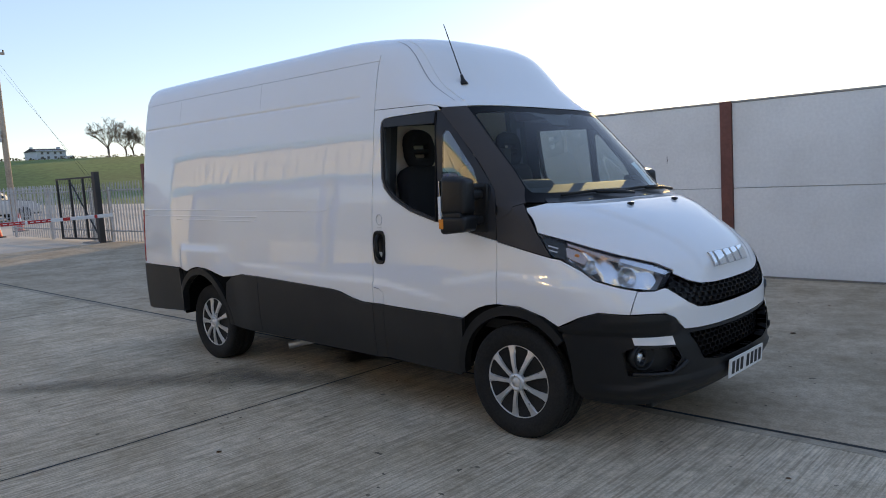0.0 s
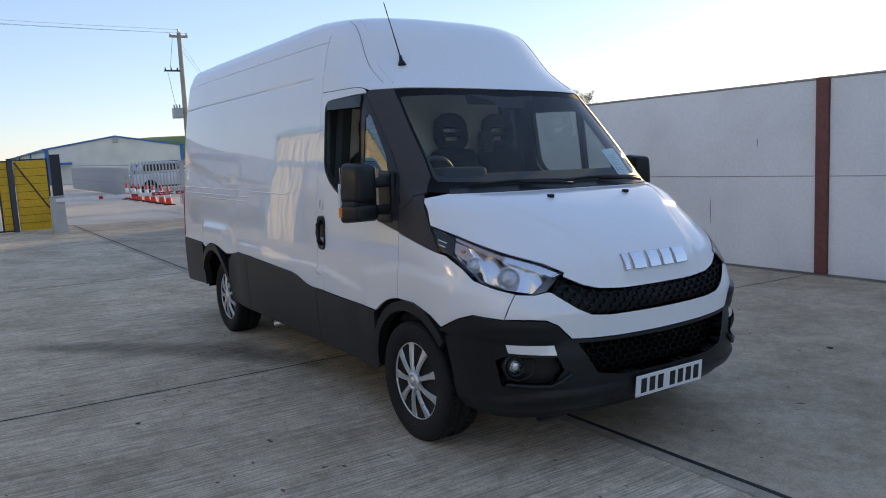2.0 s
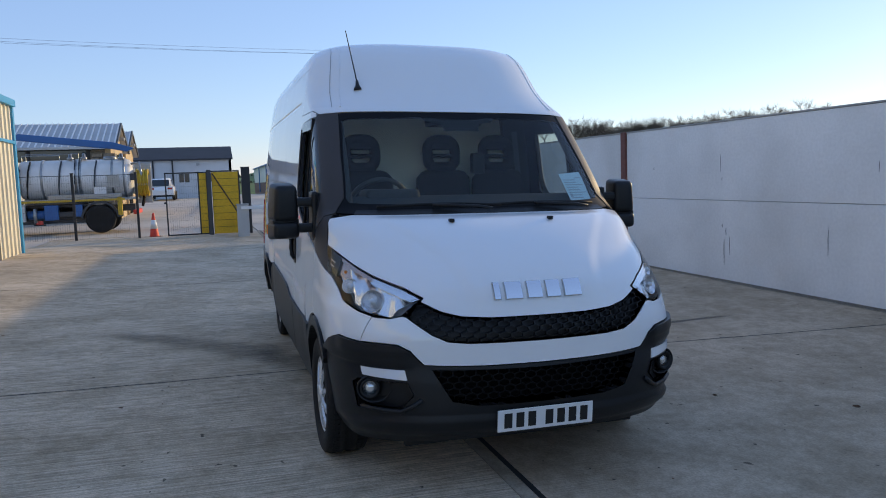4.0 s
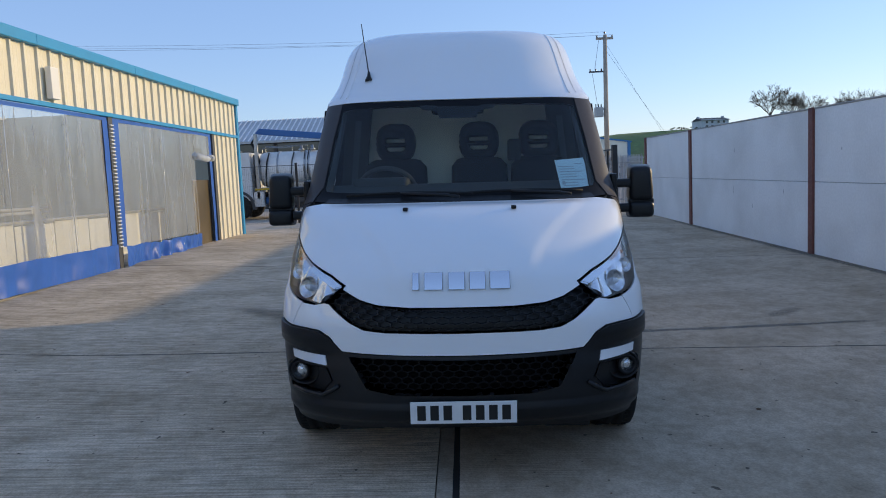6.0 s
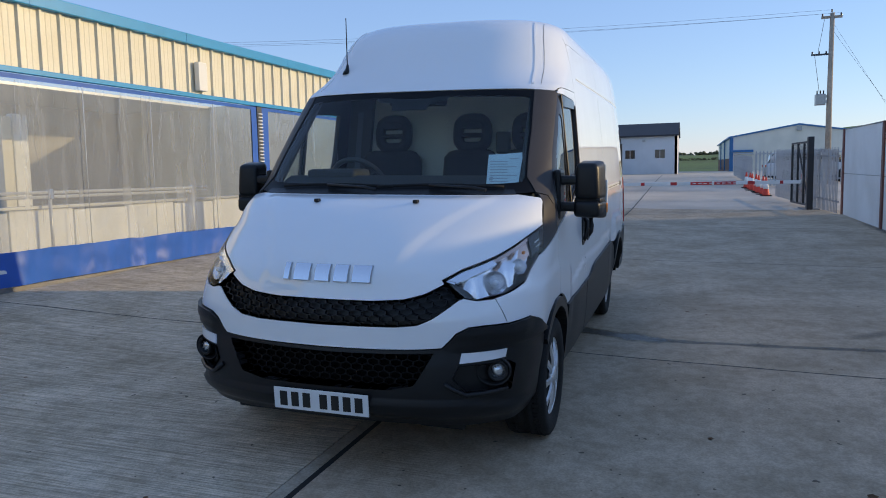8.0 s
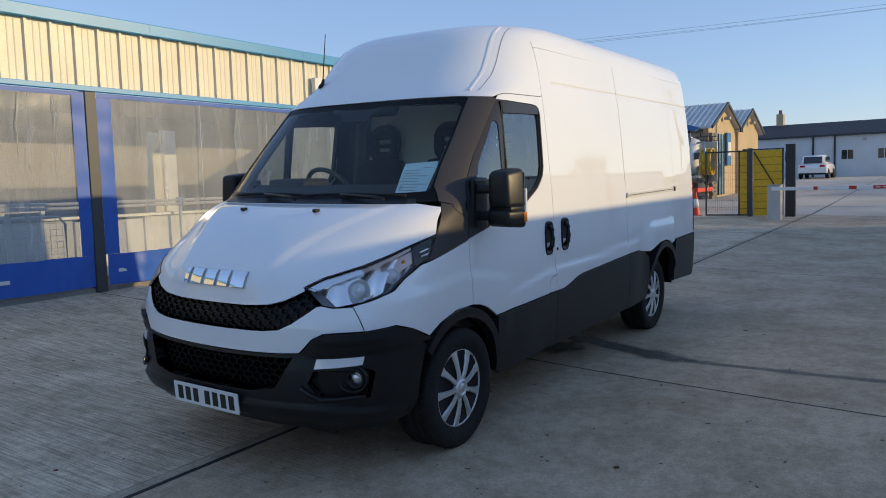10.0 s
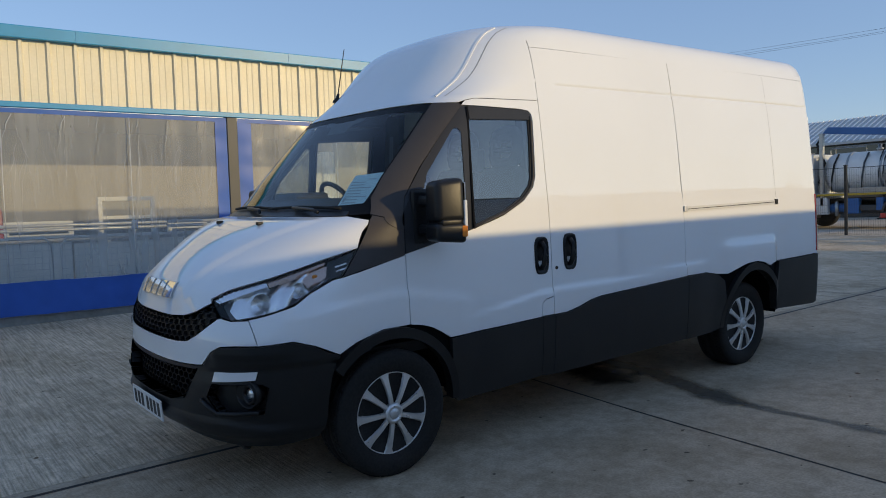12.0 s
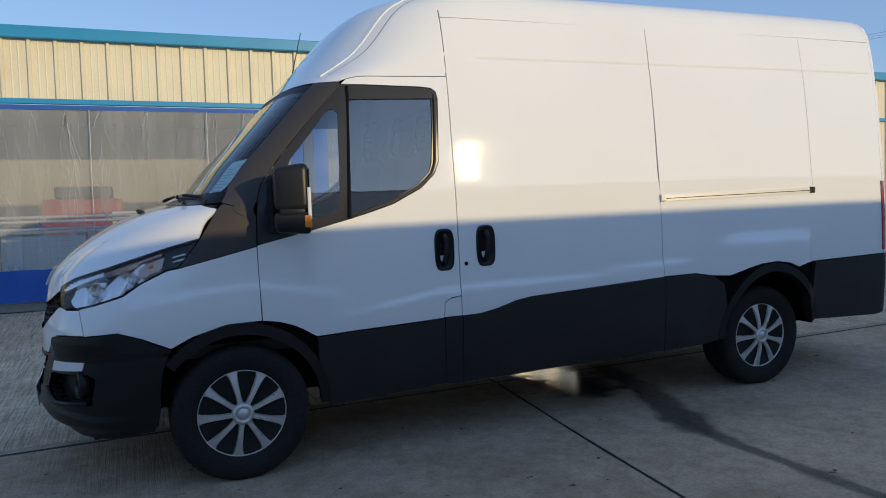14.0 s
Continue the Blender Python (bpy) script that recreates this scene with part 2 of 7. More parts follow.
def step_up(a, b, v):
    t = min(1, max(0, (v - a) / (b - a)))
    return t * t * (3 - 2 * t)


def relief(x, z):
    """Pressings of the side panels: arch flares, the lower flare and the long groove."""
    d = 0.0
    if z < 1.25:
        fade = step_up(.45, .60, z)
        top = 1.015 - .18 * max(0, -x - .1) - .10 * max(0, x)
        d += .010 * fade * (1 - step_up(top - .07, top, z)) * step_up(-.62, -.46, x) * (1 - step_up(.35, .60, x))
        d += .026 * fade * (1 - step_up(.975, 1.07, z)) * (1 - step_up(-3.28, -2.98, x)) * step_up(-3.93, -3.84, x)
        if -3.0 < x < -.35:
            line = .78 + .085 * min(1, max(0, (-.5 - x) / .6)) + .025 * max(0, -1.2 - x)
            d += .012 * (1 - step_up(line - .022, line + .022, z)) * step_up(-.42, -.85, x) * step_up(-3.0, -2.7, x)
    if 2.10 < z < 2.20:
        d -= .006 * math.exp(-((z - 2.152) / .009) ** 2) * step_up(-1.36, -1.42, x) * step_up(-4.66, -4.62, x)
    return d


def half(x, z):
    n, w, xs, p = section(z)
    if x >= n:
        return 0.0
    if x < -3.6:
        w *= 1 - .035 * ((-3.6 - x) / 1.14) ** 2
    if x < TAIL + .09:
        u = min(1, (TAIL + .09 - x) / .09)
        w -= .09 * (1 - math.sqrt(max(0, 1 - u * u)))
    return w if x <= xs else w * max(0, 1 - ((x - xs) / (n - xs)) ** p) ** (1 / p)


def side(s):
    """Place of (x, z) on the left (s = 1) or right (s = -1) side."""
    return lambda x, z: Vector((x, s * (half(x, z) + relief(x, z)), z))


BEND = 0.9
QUARTER = BEND * math.pi / 2


def wrap(u, z):
    """Place of (u, z) on the hull, u running round the nose from right to left."""
    n, w, xs, p = section(z)
    s, u = (1 if u >= 0 else -1), abs(u)
    if u > QUARTER:
        x = xs - (u - QUARTER)
        return Vector((x, s * (half(x, z) + relief(x, z)), z))
    a = u / BEND
    x = xs + (n - xs) * max(0, math.cos(a)) ** (2 / p)
    y = w * math.sin(a) ** (2 / p)
    return Vector((x, s * (y + (relief(x, z) if x < .7 else 0)), z))


def by_y(y, z):
    """The wrap coordinates of a point known by y."""
    n, w, xs, p = section(z)
    r = min(1, abs(y) / w)
    return (math.copysign(BEND * math.asin(r ** (p / 2)), y), z)


def by_x(x, z, s=1):
    """The wrap coordinates of a point known by x."""
    n, w, xs, p = section(z)
    if x <= xs:
        return (s * (QUARTER + xs - x), z)
    return (s * BEND * math.acos(min(1, ((x - xs) / (n - xs)) ** (p / 2))), z)


def arc(cx, cz, rx, rz, a, b, n=12):
    return [(cx + rx * math.cos(radians(a + (b - a) * k / n)), cz + rz * math.sin(radians(a + (b - a) * k / n))) for k in range(n + 1)]


def inside(poly, x, y):
    hit = False
    for (x0, y0), (x1, y1) in zip(poly, poly[1:] + poly[:1]):
        if (y0 > y) != (y1 > y) and x < (x1 - x0) * (y - y0) / (y1 - y0) + x0:
            hit = not hit
    return hit


def patch(name, outline, place, mat, parent, off=0.0, depth=.014, step=.035, holes=(), rows=(), label="", bulge=None):
    """A panel on the hull: an outline in the hull's coordinates, laid on it, with a turned-in rim."""
    from mathutils.geometry import delaunay_2d_cdt

    def dense(loop):
        got = []
        for (x0, y0), (x1, y1) in zip(loop, loop[1:] + loop[:1]):
            k = max(1, math.ceil(math.hypot(x1 - x0, y1 - y0) / step))
            got += [(x0 + (x1 - x0) * i / k, y0 + (y1 - y0) * i / k) for i in range(k)]
        return got

    loops = [dense(list(l)) for l in (outline, *holes)]
    rim = [p for l in loops for p in l]
    cells = {}
    for p in rim:
        cells.setdefault((int(p[0] // step), int(p[1] // step)), []).append(p)

    def clear(x, y):
        cx, cy = int(x // step), int(y // step)
        return all((x - a) ** 2 + (y - b) ** 2 > (.45 * step) ** 2 for i in (-1, 0, 1) for j in (-1, 0, 1) for a, b in cells.get((cx + i, cy + j), ()))

    lo = [min(p[k] for p in loops[0]) for k in (0, 1)]
    hi = [max(p[k] for p in loops[0]) for k in (0, 1)]
    levels = [lo[1] + step * (j + .5) for j in range(int((hi[1] - lo[1]) / step) + 1)] + list(rows)
    grid = []
    for j, y in enumerate(levels):
        for i in range(int((hi[0] - lo[0]) / step) + 1):
            x = lo[0] + step * (i + (.25 if j % 2 else .75))
            if inside(loops[0], x, y) and not any(inside(h, x, y) for h in loops[1:]) and clear(x, y):
                grid.append((x, y))
    edges, base = [], 0
    for l in loops:
        edges += [(base + i, base + (i + 1) % len(l)) for i in range(len(l))]
        base += len(l)
    flat = [Vector(p) for p in rim + grid]
    verts, _, faces, *_ = delaunay_2d_cdt(flat, edges, [list(range(len(loops[0])))], 1, 1e-6)
    eps = .004

    def normal(x, y):
        du = place(x + eps, y) - place(x - eps, y)
        dv = place(x, y + eps) - place(x, y - eps)
        n = du.cross(dv)
        if n.length < 1e-9:
            n = Vector((1, 0, 0))
        n.normalize()
        p = place(x, y)
        out = Vector((max(0, p.x + 1.2), p.y, .35))
        return n if n.dot(out) > 0 else -n

    spots, ways = [], []
    for v in verts:
        n = normal(v.x, v.y)
        spots.append(place(v.x, v.y) + n * (off + (bulge(v.x, v.y) if bulge else 0)))
        ways.append(n)
    if bulge:
        ways = None
    tris = []
    for f in faces:
        cx, cy = sum(verts[i].x for i in f) / len(f), sum(verts[i].y for i in f) / len(f)
        if not any(inside(h, cx, cy) for h in loops[1:]):
            a, b, c = (spots[i] for i in f[:3])
            n = (b - a).cross(c - a)
            mid = ways[f[0]] if ways else normal(cx, cy)
            tris.append(tuple(f) if n.dot(mid) > 0 else tuple(f)[::-1])
    count = {}
    for f in tris:
        for a, b in zip(f, f[1:] + f[:1]):
            count[(a, b)] = count.get((a, b), 0) + 1
    open_edges = [e for e in count if (e[1], e[0]) not in count]
    pts, norms, polys = list(spots), list(ways or []), list(tris)
    if depth:
        for a, b in open_edges:
            n = ways[a] if ways else normal(verts[a].x, verts[a].y)
            out = (spots[b] - spots[a]).cross(n).normalized()
            k = len(pts)
            pts += [spots[a], spots[b], spots[b] - n * depth, spots[a] - n * depth]
            norms += [out] * 4
            polys.append((k + 1, k, k + 3, k + 2))
    me = bpy.data.meshes.new(name)
    me.from_pydata([tuple(p) for p in pts], [], polys)
    me.materials.append(mat)
    me.shade_smooth()
    if ways:
        me.normals_split_custom_set_from_vertices([tuple(n) for n in norms])
    ob = new(name, me)
    ob.parent = parent
    return tagged(ob, label)


SLOPE_X, SLOPE_Y = .005, .021
van = thing("delivery_van", "white high-roof panel van with black lower cladding parked on concrete", "van", pose(0, 0, 0, -math.degrees(SLOPE_Y), math.degrees(SLOPE_X), 0))

# side outlines, in (x, z)
WHEEL_R, AXLE_Z, BASE = .342, .335, -3.52
FRONT_ARCH = arc(0, .335, .405, .40, 185, -5, 22)
REAR_ARCH = arc(BASE, .335, .385, .43, 185, -5, 22)
CLAD_DOOR = [(-.39, .688), (-1.215, .712)]
CLAD_MID = [(-1.225, .712), (-1.33, .718), (-1.44, .738), (-1.56, .772), (-1.66, .785), (-2.60, .822)]
DOOR_FRONT = [(-.121, .798), (-.118, .95), (-.116, 1.171)]
WIN_LOW = [(-.60, 1.289), (-.727, 1.329), (-.850, 1.366), (-.94, 1.408), (-1.004, 1.444), (-1.05, 1.481), (-1.084, 1.517), (-1.107, 1.575), (-1.130, 1.90), (-1.126, 1.945)]
SEAM = -1.215
GAP = .0025

for s in (1, -1):
    on = side(s)
    # front wing
    wing = [(.6965, .787), (.55, .80), (.448, .768), (.318, .706), (.22, .753), (.058, .797), (-.115, .799), (-.112, 1.168),
            (.262, 1.083), (.312, 1.076), (.436, 1.018), (.515, .965), (.642, .926), (.7115, .908)]
    patch("front_wing", wing, on, PAINT, van, step=.022)
    # black pillar panel between bonnet and door
    patch("pillar_base", [(.060, 1.364), (.072, 1.345), (.152, 1.220), (.258, 1.09), (-.112, 1.172), (-.119, 1.30), (-.02, 1.374), (.028, 1.390)], on, PILLAR, van, off=-.002)
    # cab door, with its glass
    frame_black = [(-.606, 1.992), (-.647, 1.991), (-1.053, 1.984), (-1.115, 1.977), (-1.140, 1.957), (-1.147, 1.92), (-1.124, 1.575), (-1.096, 1.512), (-1.010, 1.436),
                   (-.850, 1.357), (-.727, 1.320), (-.569, 1.278), (-.396, 1.238), (-.120, 1.178), (-.124, 1.32), (-.14, 1.43), (-.157, 1.477), (-.289, 1.649), (-.46, 1.842)]
    door_edge = DOOR_FRONT + [(-.120, 1.175), (-.396, 1.235), (-.569, 1.275), (-.727, 1.316), (-.850, 1.353), (-1.012, 1.431), (-1.099, 1.508), (-1.128, 1.575),
                              (-1.151, 1.92), (-1.144, 1.960), (-1.117, 1.981), (-1.053, 1.988), (-.647, 1.995), (-.612, 1.997), (-.64, 2.022), (-.70, 2.035),
                              (SEAM + GAP, 2.045), (SEAM + GAP, .83), (-1.15, .822), (-1.112, .80), (-1.105, .714)] + [(-.39, .690), (-.33, .73), (-.274, .760), (-.20, .785)]
    door = patch("cab_door", door_edge, on, PAINT, van, step=.022)
    glass_main = [(-.640, 1.912), (-1.113, 1.922), (-1.105, 1.75), (-1.086, 1.565), (-1.068, 1.52), (-.995, 1.454), (-.851, 1.380), (-.729, 1.342), (-.612, 1.305)]
    glass_front = [(-.262, 1.496), (-.315, 1.610), (-.415, 1.728), (-.514, 1.847), (-.535, 1.862), (-.556, 1.862), (-.576, 1.84), (-.568, 1.569), (-.556, 1.40), (-.54, 1.335),
                   (-.50, 1.315), (-.37, 1.285), (-.285, 1.28), (-.25, 1.31)]
    patch("window_surround", frame_black, on, SATIN_BLACK, door, off=-.004, depth=.02, holes=(glass_main, glass_front))
    if s == 1:  # the driver's window is wound down
        patch("window_pane", glass_main, on, SIDE_GLASS, door, off=-.010, depth=0)
    patch("quarter_pane", glass_front, on, SIDE_GLASS, door, off=-.008, depth=0)
    patch("wind_deflector", [(-.645, 1.986), (-1.053, 1.980), (-1.108, 1.973), (-1.132, 1.954), (-1.138, 1.923), (-.642, 1.913)], on, SATIN_BLACK, door, off=.004, depth=.010)
    bm = bmesh.new()
    add_tube(bm, [on(-.640, 1.985) + Vector((0, s * .003, 0)), on(-.600, 1.29) + Vector((0, s * .006, 0))], .008, 6)
    part("division_bar", bm, GLOSS_BLACK, door)
    seal = [on(x, z) + Vector((0, s * .003, 0)) for x, z in WIN_LOW]
    part("window_seal", tube(seal, .007, 6), PILLAR, door, smooth=True)
    # the little cover at the foot of the door
    patch("door_step_cover", [(-1.110, .717), (-1.115, .796), (-1.154, .816), (SEAM + GAP, .824), (SEAM + GAP, .717)], on, PAINT, van, off=.0)
    # upper cab side is in the cap; the cargo side
    rows = [2.152 + .004 * k for k in range(-6, 7)]
    if s == 1:
        patch("sliding_door", [(SEAM - GAP, .716)] + CLAD_MID[1:] + [(-2.617, .824), (-2.617, 1.39), (-2.610, 1.45), (-2.617, 2.392), (SEAM - GAP, 2.385)],
              on, PAINT, van, rows=rows, label="white sliding side door")
        patch("quarter_panel", [(-2.621, .826), (-2.87, .826), (-3.02, .80), (-3.15, .79), (-3.30, .828), (-3.42, .85), (-3.56, .857), (-3.68, .838), (-3.76, .806), (-3.84, .826), (-3.922, .832),
                                (-4.70, .838), (-4.70, 2.392), (-2.621, 2.392)], on, PAINT, van, rows=rows)
        rail = patch("door_rail", [(-2.615, 1.297), (-3.945, 1.308), (-3.945, 1.342), (-2.615, 1.332)], on, RAIL, van, off=.007, depth=.012)
        patch("rail_slot", [(-2.64, 1.311), (-3.92, 1.321), (-3.92, 1.325), (-2.64, 1.315)], on, DARK, rail, off=.0095, depth=0)
        for x in (-2.635, -3.925):
            p = on(x, 1.318 if x > -3 else 1.326)
            part("rail_end", box((p.x - .02, p.y - .005, p.z - .022), (p.x + .02, p.y + .016, p.z + .022), .006), SILVER if x > -3 else PLASTIC, rail)
    else:
        patch("side_panel", [(SEAM - GAP, .716)] + CLAD_MID[1:] + [(-2.87, .826), (-3.02, .80), (-3.15, .79), (-3.30, .828), (-3.42, .85), (-3.56, .857), (-3.68, .838), (-3.76, .806), (-3.84, .826), (-3.922, .832),
                                                                (-4.70, .838), (-4.70, 2.392), (SEAM - GAP, 2.385)], on, PAINT, van, rows=rows)
        for run in ([(-4.66, 1.372), (-3.6, 1.368), (-2.6, 1.36), (-1.80, 1.352), (-1.70, 1.37), (-1.62, 1.46)], [(-4.66, 1.318), (-3.6, 1.314), (-2.62, 1.308)], [(-3.95, 1.282), (-2.62, 1.272)]):
            line = []
            for (x0, z0), (x1, z1) in zip(run, run[1:]):
                line += [on(x0 + (x1 - x0) * k / 10, z0 + (z1 - z0) * k / 10) + Vector((0, .003, 0)) for k in range(10)]
            part("side_crease", tube(line + [on(*run[-1]) + Vector((0, .003, 0))], .0055, 8), PAINT, van, smooth=True)
    for x in (-2.62, -3.94):
        patch("panel_joint", [(x - .0015, 2.16), (x + .0015, 2.16), (x + .0015, 2.39), (x - .0015, 2.39)], on, JOINT_SHADE, van, off=.0006, depth=0)
    patch("panel_joint", [(-3.9385, 1.36), (-3.9355, 1.36), (-3.9385, 2.16), (-3.9415, 2.16)], on, JOINT_SHADE if s == 1 else PAINT, van, off=.0006, depth=0)
    # cladding
    patch("door_cladding", [(-.392, .684)] + [(SEAM + .11, .708), (SEAM + .11, .345), (-.45, .312), (-.405, .40)], on, CLAD, van, off=.012, depth=.03)
    patch("side_cladding", [(SEAM - GAP, .710)] + [(x, z - .004) for x, z in CLAD_MID[1:]] + [(-2.617, .818), (-2.617, .352), (SEAM - .0, .335), (SEAM, .45)], on, CLAD, van, off=.012, depth=.03)
    patch("rear_cladding", [(-2.622, .818), (-2.87, .820), (-3.02, .795), (-3.10, .74), (-3.125, .60), (-3.13, .375), (-2.95, .352), (-2.622, .348)], on, CLAD, van, off=.012, depth=.03)
    patch("corner_cladding", [(-3.935, .824), (-4.71, .832), (-4.71, .40), (-4.60, .385), (-3.915, .42), (-3.90, .60)], on, CLAD, van, off=.012, depth=.03)
    patch("step_cladding", [(SEAM + .106, .712), (SEAM + .002, .714), (SEAM + .002, .333), (SEAM + .106, .343)], on, CLAD, van, off=.011, depth=.03)
    # arch lips
    patch("arch_lip", arc(0, .335, .455, .462, 180, 40, 20) + arc(0, .335, .408, .405, 40, 180, 20), on, PLASTIC, van, off=.0145, depth=.06, step=.03)
    patch("arch_lip", arc(BASE, .335, .450, .512, 170, 4, 26) + arc(BASE, .335, .405, .455, 4, 170, 26), on, PLASTIC, van, off=.0145, depth=.06, step=.03)
    # upper edge of the side, with its long joint
    patch("roof_rail", [(SEAM - GAP, 2.388), (-4.70, 2.395), (-4.70, 2.43), (SEAM - GAP, 2.43)], on, PAINT, van, depth=.006)
    # bonnet-side lamp
    lamp = [(.80, .997), (.731, 1.043), (.582, 1.094), (.457, 1.135), (.315, 1.18), (.158, 1.222), (.262, 1.092), (.314, 1.083), (.438, 1.023), (.517, .972), (.644, .932), (.773, .906), (.797, .918)]
    head = patch("headlight", [by_x(x, z, s) for x, z in lamp], wrap, LAMP_GREY, van, off=-.075, depth=-.077, label="clear headlight with chrome reflectors")
    patch("lens", [by_x(x, z, s) for x, z in lamp], wrap, LENS, head, off=.002, depth=0)
    for k, (x, z, r) in enumerate(((.665, .982, .058), (.50, 1.043, .040))):
        centre = wrap(*by_x(x, z, s))
        way = Vector((.78, .45 * s, .28)).normalized()
        bowl = lathe([(.004, -.045), (.35 * r, -.042), (.7 * r, -.030), (.92 * r, -.012), (r, .0), (1.03 * r, -.004)], 28, "x")
        m = Matrix.Translation(centre - way * .026) @ Vector((1, 0, 0)).rotation_difference(way).to_matrix().to_4x4()
        bmesh.ops.transform(bowl, matrix=m, verts=bowl.verts)
        part("reflector", bowl, LAMP_SILVER, head, smooth=True)
        bulb = lathe([(.002, .012), (.012, .008), (.014, -.03), (.004, -.05)], 14, "x")
        bmesh.ops.transform(bulb, matrix=m, verts=bulb.verts)
        part("bulb", bulb, WHITE_LENS, head, smooth=True)
    patch("reflector_panel", [by_x(x, z, s) for x, z in [(.775, .99), (.72, 1.03), (.58, 1.085), (.45, 1.12), (.30, 1.15), (.34, 1.09), (.45, 1.03), (.53, .98), (.65, .945), (.765, .918)]], wrap, LAMP_SILVER, head, off=-.045, depth=.01,
          bulge=lambda u, z, s=s: .022 * math.sin(38 * u * s) * math.sin(9 * z + 14 * u * s))
    patch("side_lamp", [by_x(x, z, s) for x, z in [(.46, 1.118), (.33, 1.155), (.29, 1.135), (.34, 1.10), (.44, 1.06)]], wrap, LAMP_GLOW_TINT, head, off=-.030, depth=.02)
    patch("rear_blank", [by_x(x, z, s) for x, z in [(.315, 1.172), (.165, 1.216), (.262, 1.098), (.318, 1.090), (.345, 1.075)]], wrap, PLASTIC, head, off=-.020, depth=.02)
    # trims added to brighten the lamp's dark top edge; rear one carries amber glow
    patch("top_trim", [by_x(x, z, s) for x, z in [(.797, .996), (.731, 1.041), (.60, 1.086), (.60, 1.066), (.722, 1.018), (.788, .982)]], wrap, LAMP_SILVER, head, off=-.010, depth=.03)
    patch("warm_trim", [by_x(x, z, s) for x, z in [(.597, 1.087), (.457, 1.133), (.325, 1.173), (.335, 1.158), (.45, 1.120), (.597, 1.077)]], wrap, LAMP_GLOW_TINT, head, off=-.014, depth=.03)
    bulb = wrap(*by_x(.40, 1.098, s)) - Vector((.02, .03 * s, .004))
    part("indicator", lathe([(.001, .014), (.008, .011), (.010, -.004), (.008, -.014)], 14, "x"), AMBER, head, "amber indicator bulb", smooth=True).matrix_local = Matrix.Translation(bulb)
    for k in range(2):
        patch("louvre", [by_x(x, z + .022 * k, s) for x, z in [(.285, 1.118), (.225, 1.132), (.228, 1.138), (.288, 1.124)]], wrap, SILVER, head, off=-.012, depth=.004)

# inner hull behind the joints, near-black so that the gaps look unlit
for s in (1, -1):
    hole = [(-.20, 1.30), (-.23, 1.49), (-.545, 1.90), (-1.14, 1.93), (-1.13, 1.50), (-1.0, 1.40), (-.60, 1.24)]
    patch("inner_side", [(.62, .84), (.42, .80)] + arc(0, .335, .46, .45, 62, 180, 16) + [(-.46, .36), (-3.06, .40)] + arc(BASE, .335, .45, .49, 5, 175, 16) + [(-4.0, .44), (-4.69, .42), (-4.69, 2.44), (-1.0, 2.44), (-.60, 2.02), (-.12, 1.30), (.12, 1.18), (.5, .93)],
          side(s), DARK, van, off=-.022, depth=0, step=.08, holes=(hole,))

# bonnet
half_bonnet = [(0, 1.386)] + [by_y(y, 1.386) for y in (.3, .6, .80)] + [by_x(.063, 1.366), by_x(.076, 1.346)] + [by_x(x, z + .0025) for x, z in ((.157, 1.224), (.315, 1.182), (.457, 1.137), (.582, 1.096), (.731, 1.046))] + \
              [by_x(.803, 1.001)] + [by_y(y, z) for y, z in ((.593, .982), (.505, .937), (.412, .912), (.257, .90))] + [(0, .898)]
bonnet = half_bonnet + [(-u, z) for u, z in half_bonnet[::-1] if u]


def bonnet_press(u, z):
    """Raised middle of the bonnet with a soft shoulder to each side."""
    p = wrap(u, z)
    edge = .34 + .36 * step_up(.9, .1, p.x)
    return .013 * step_up(edge + .055, edge - .02, abs(p.y)) * step_up(.90, 1.02, z) * step_up(1.386, 1.36, z)


hood = patch("bonnet", bonnet, lambda u, z: wrap(u, z) + Vector((.35, 0, .8)) * bonnet_press(u, z), PAINT, van, step=.022)
for s in (1, -1):
    p = Vector((.40, .298 * s, 1.352))
    noz = box((p.x - .02, p.y - .014, p.z - .006), (p.x + .016, p.y + .014, p.z + .014), .006)
    part("washer_nozzle", noz, PLASTIC, hood)

# front panel under the grille, and the grille
low = [by_y(y, z) for y, z in ((0, .664), (.30, .668), (.50, .675), (.60, .682), (.632, .714), (.664, .752), (.72, .781), (.79, .787))] + [by_x(.699, .788)] + \
      [by_x(x, z) for x, z in ((.708, .85), (.715, .904), (.773, .900), (.800, .912))] + [by_y(.672, .908), by_y(.56, .823), by_y(.487, .789), by_y(.379, .777), (0, .771)]
patch("front_panel", low + [(-u, z) for u, z in low[::-1] if u], wrap, PAINT, van, step=.03)
gr = [(0, .896)] + [by_y(y, z) for y, z in ((.257, .893), (.412, .904), (.505, .930), (.593, .978), (.612, .985), (.67, .913), (.557, .827), (.487, .793), (.379, .781))] + [(0, .775)]
grille_line = gr + [(-u, z) for u, z in gr[::-1] if u]
grille = patch("grille", grille_line, wrap, PLASTIC, van, off=-.045, depth=-.045, label="black honeycomb radiator grille")


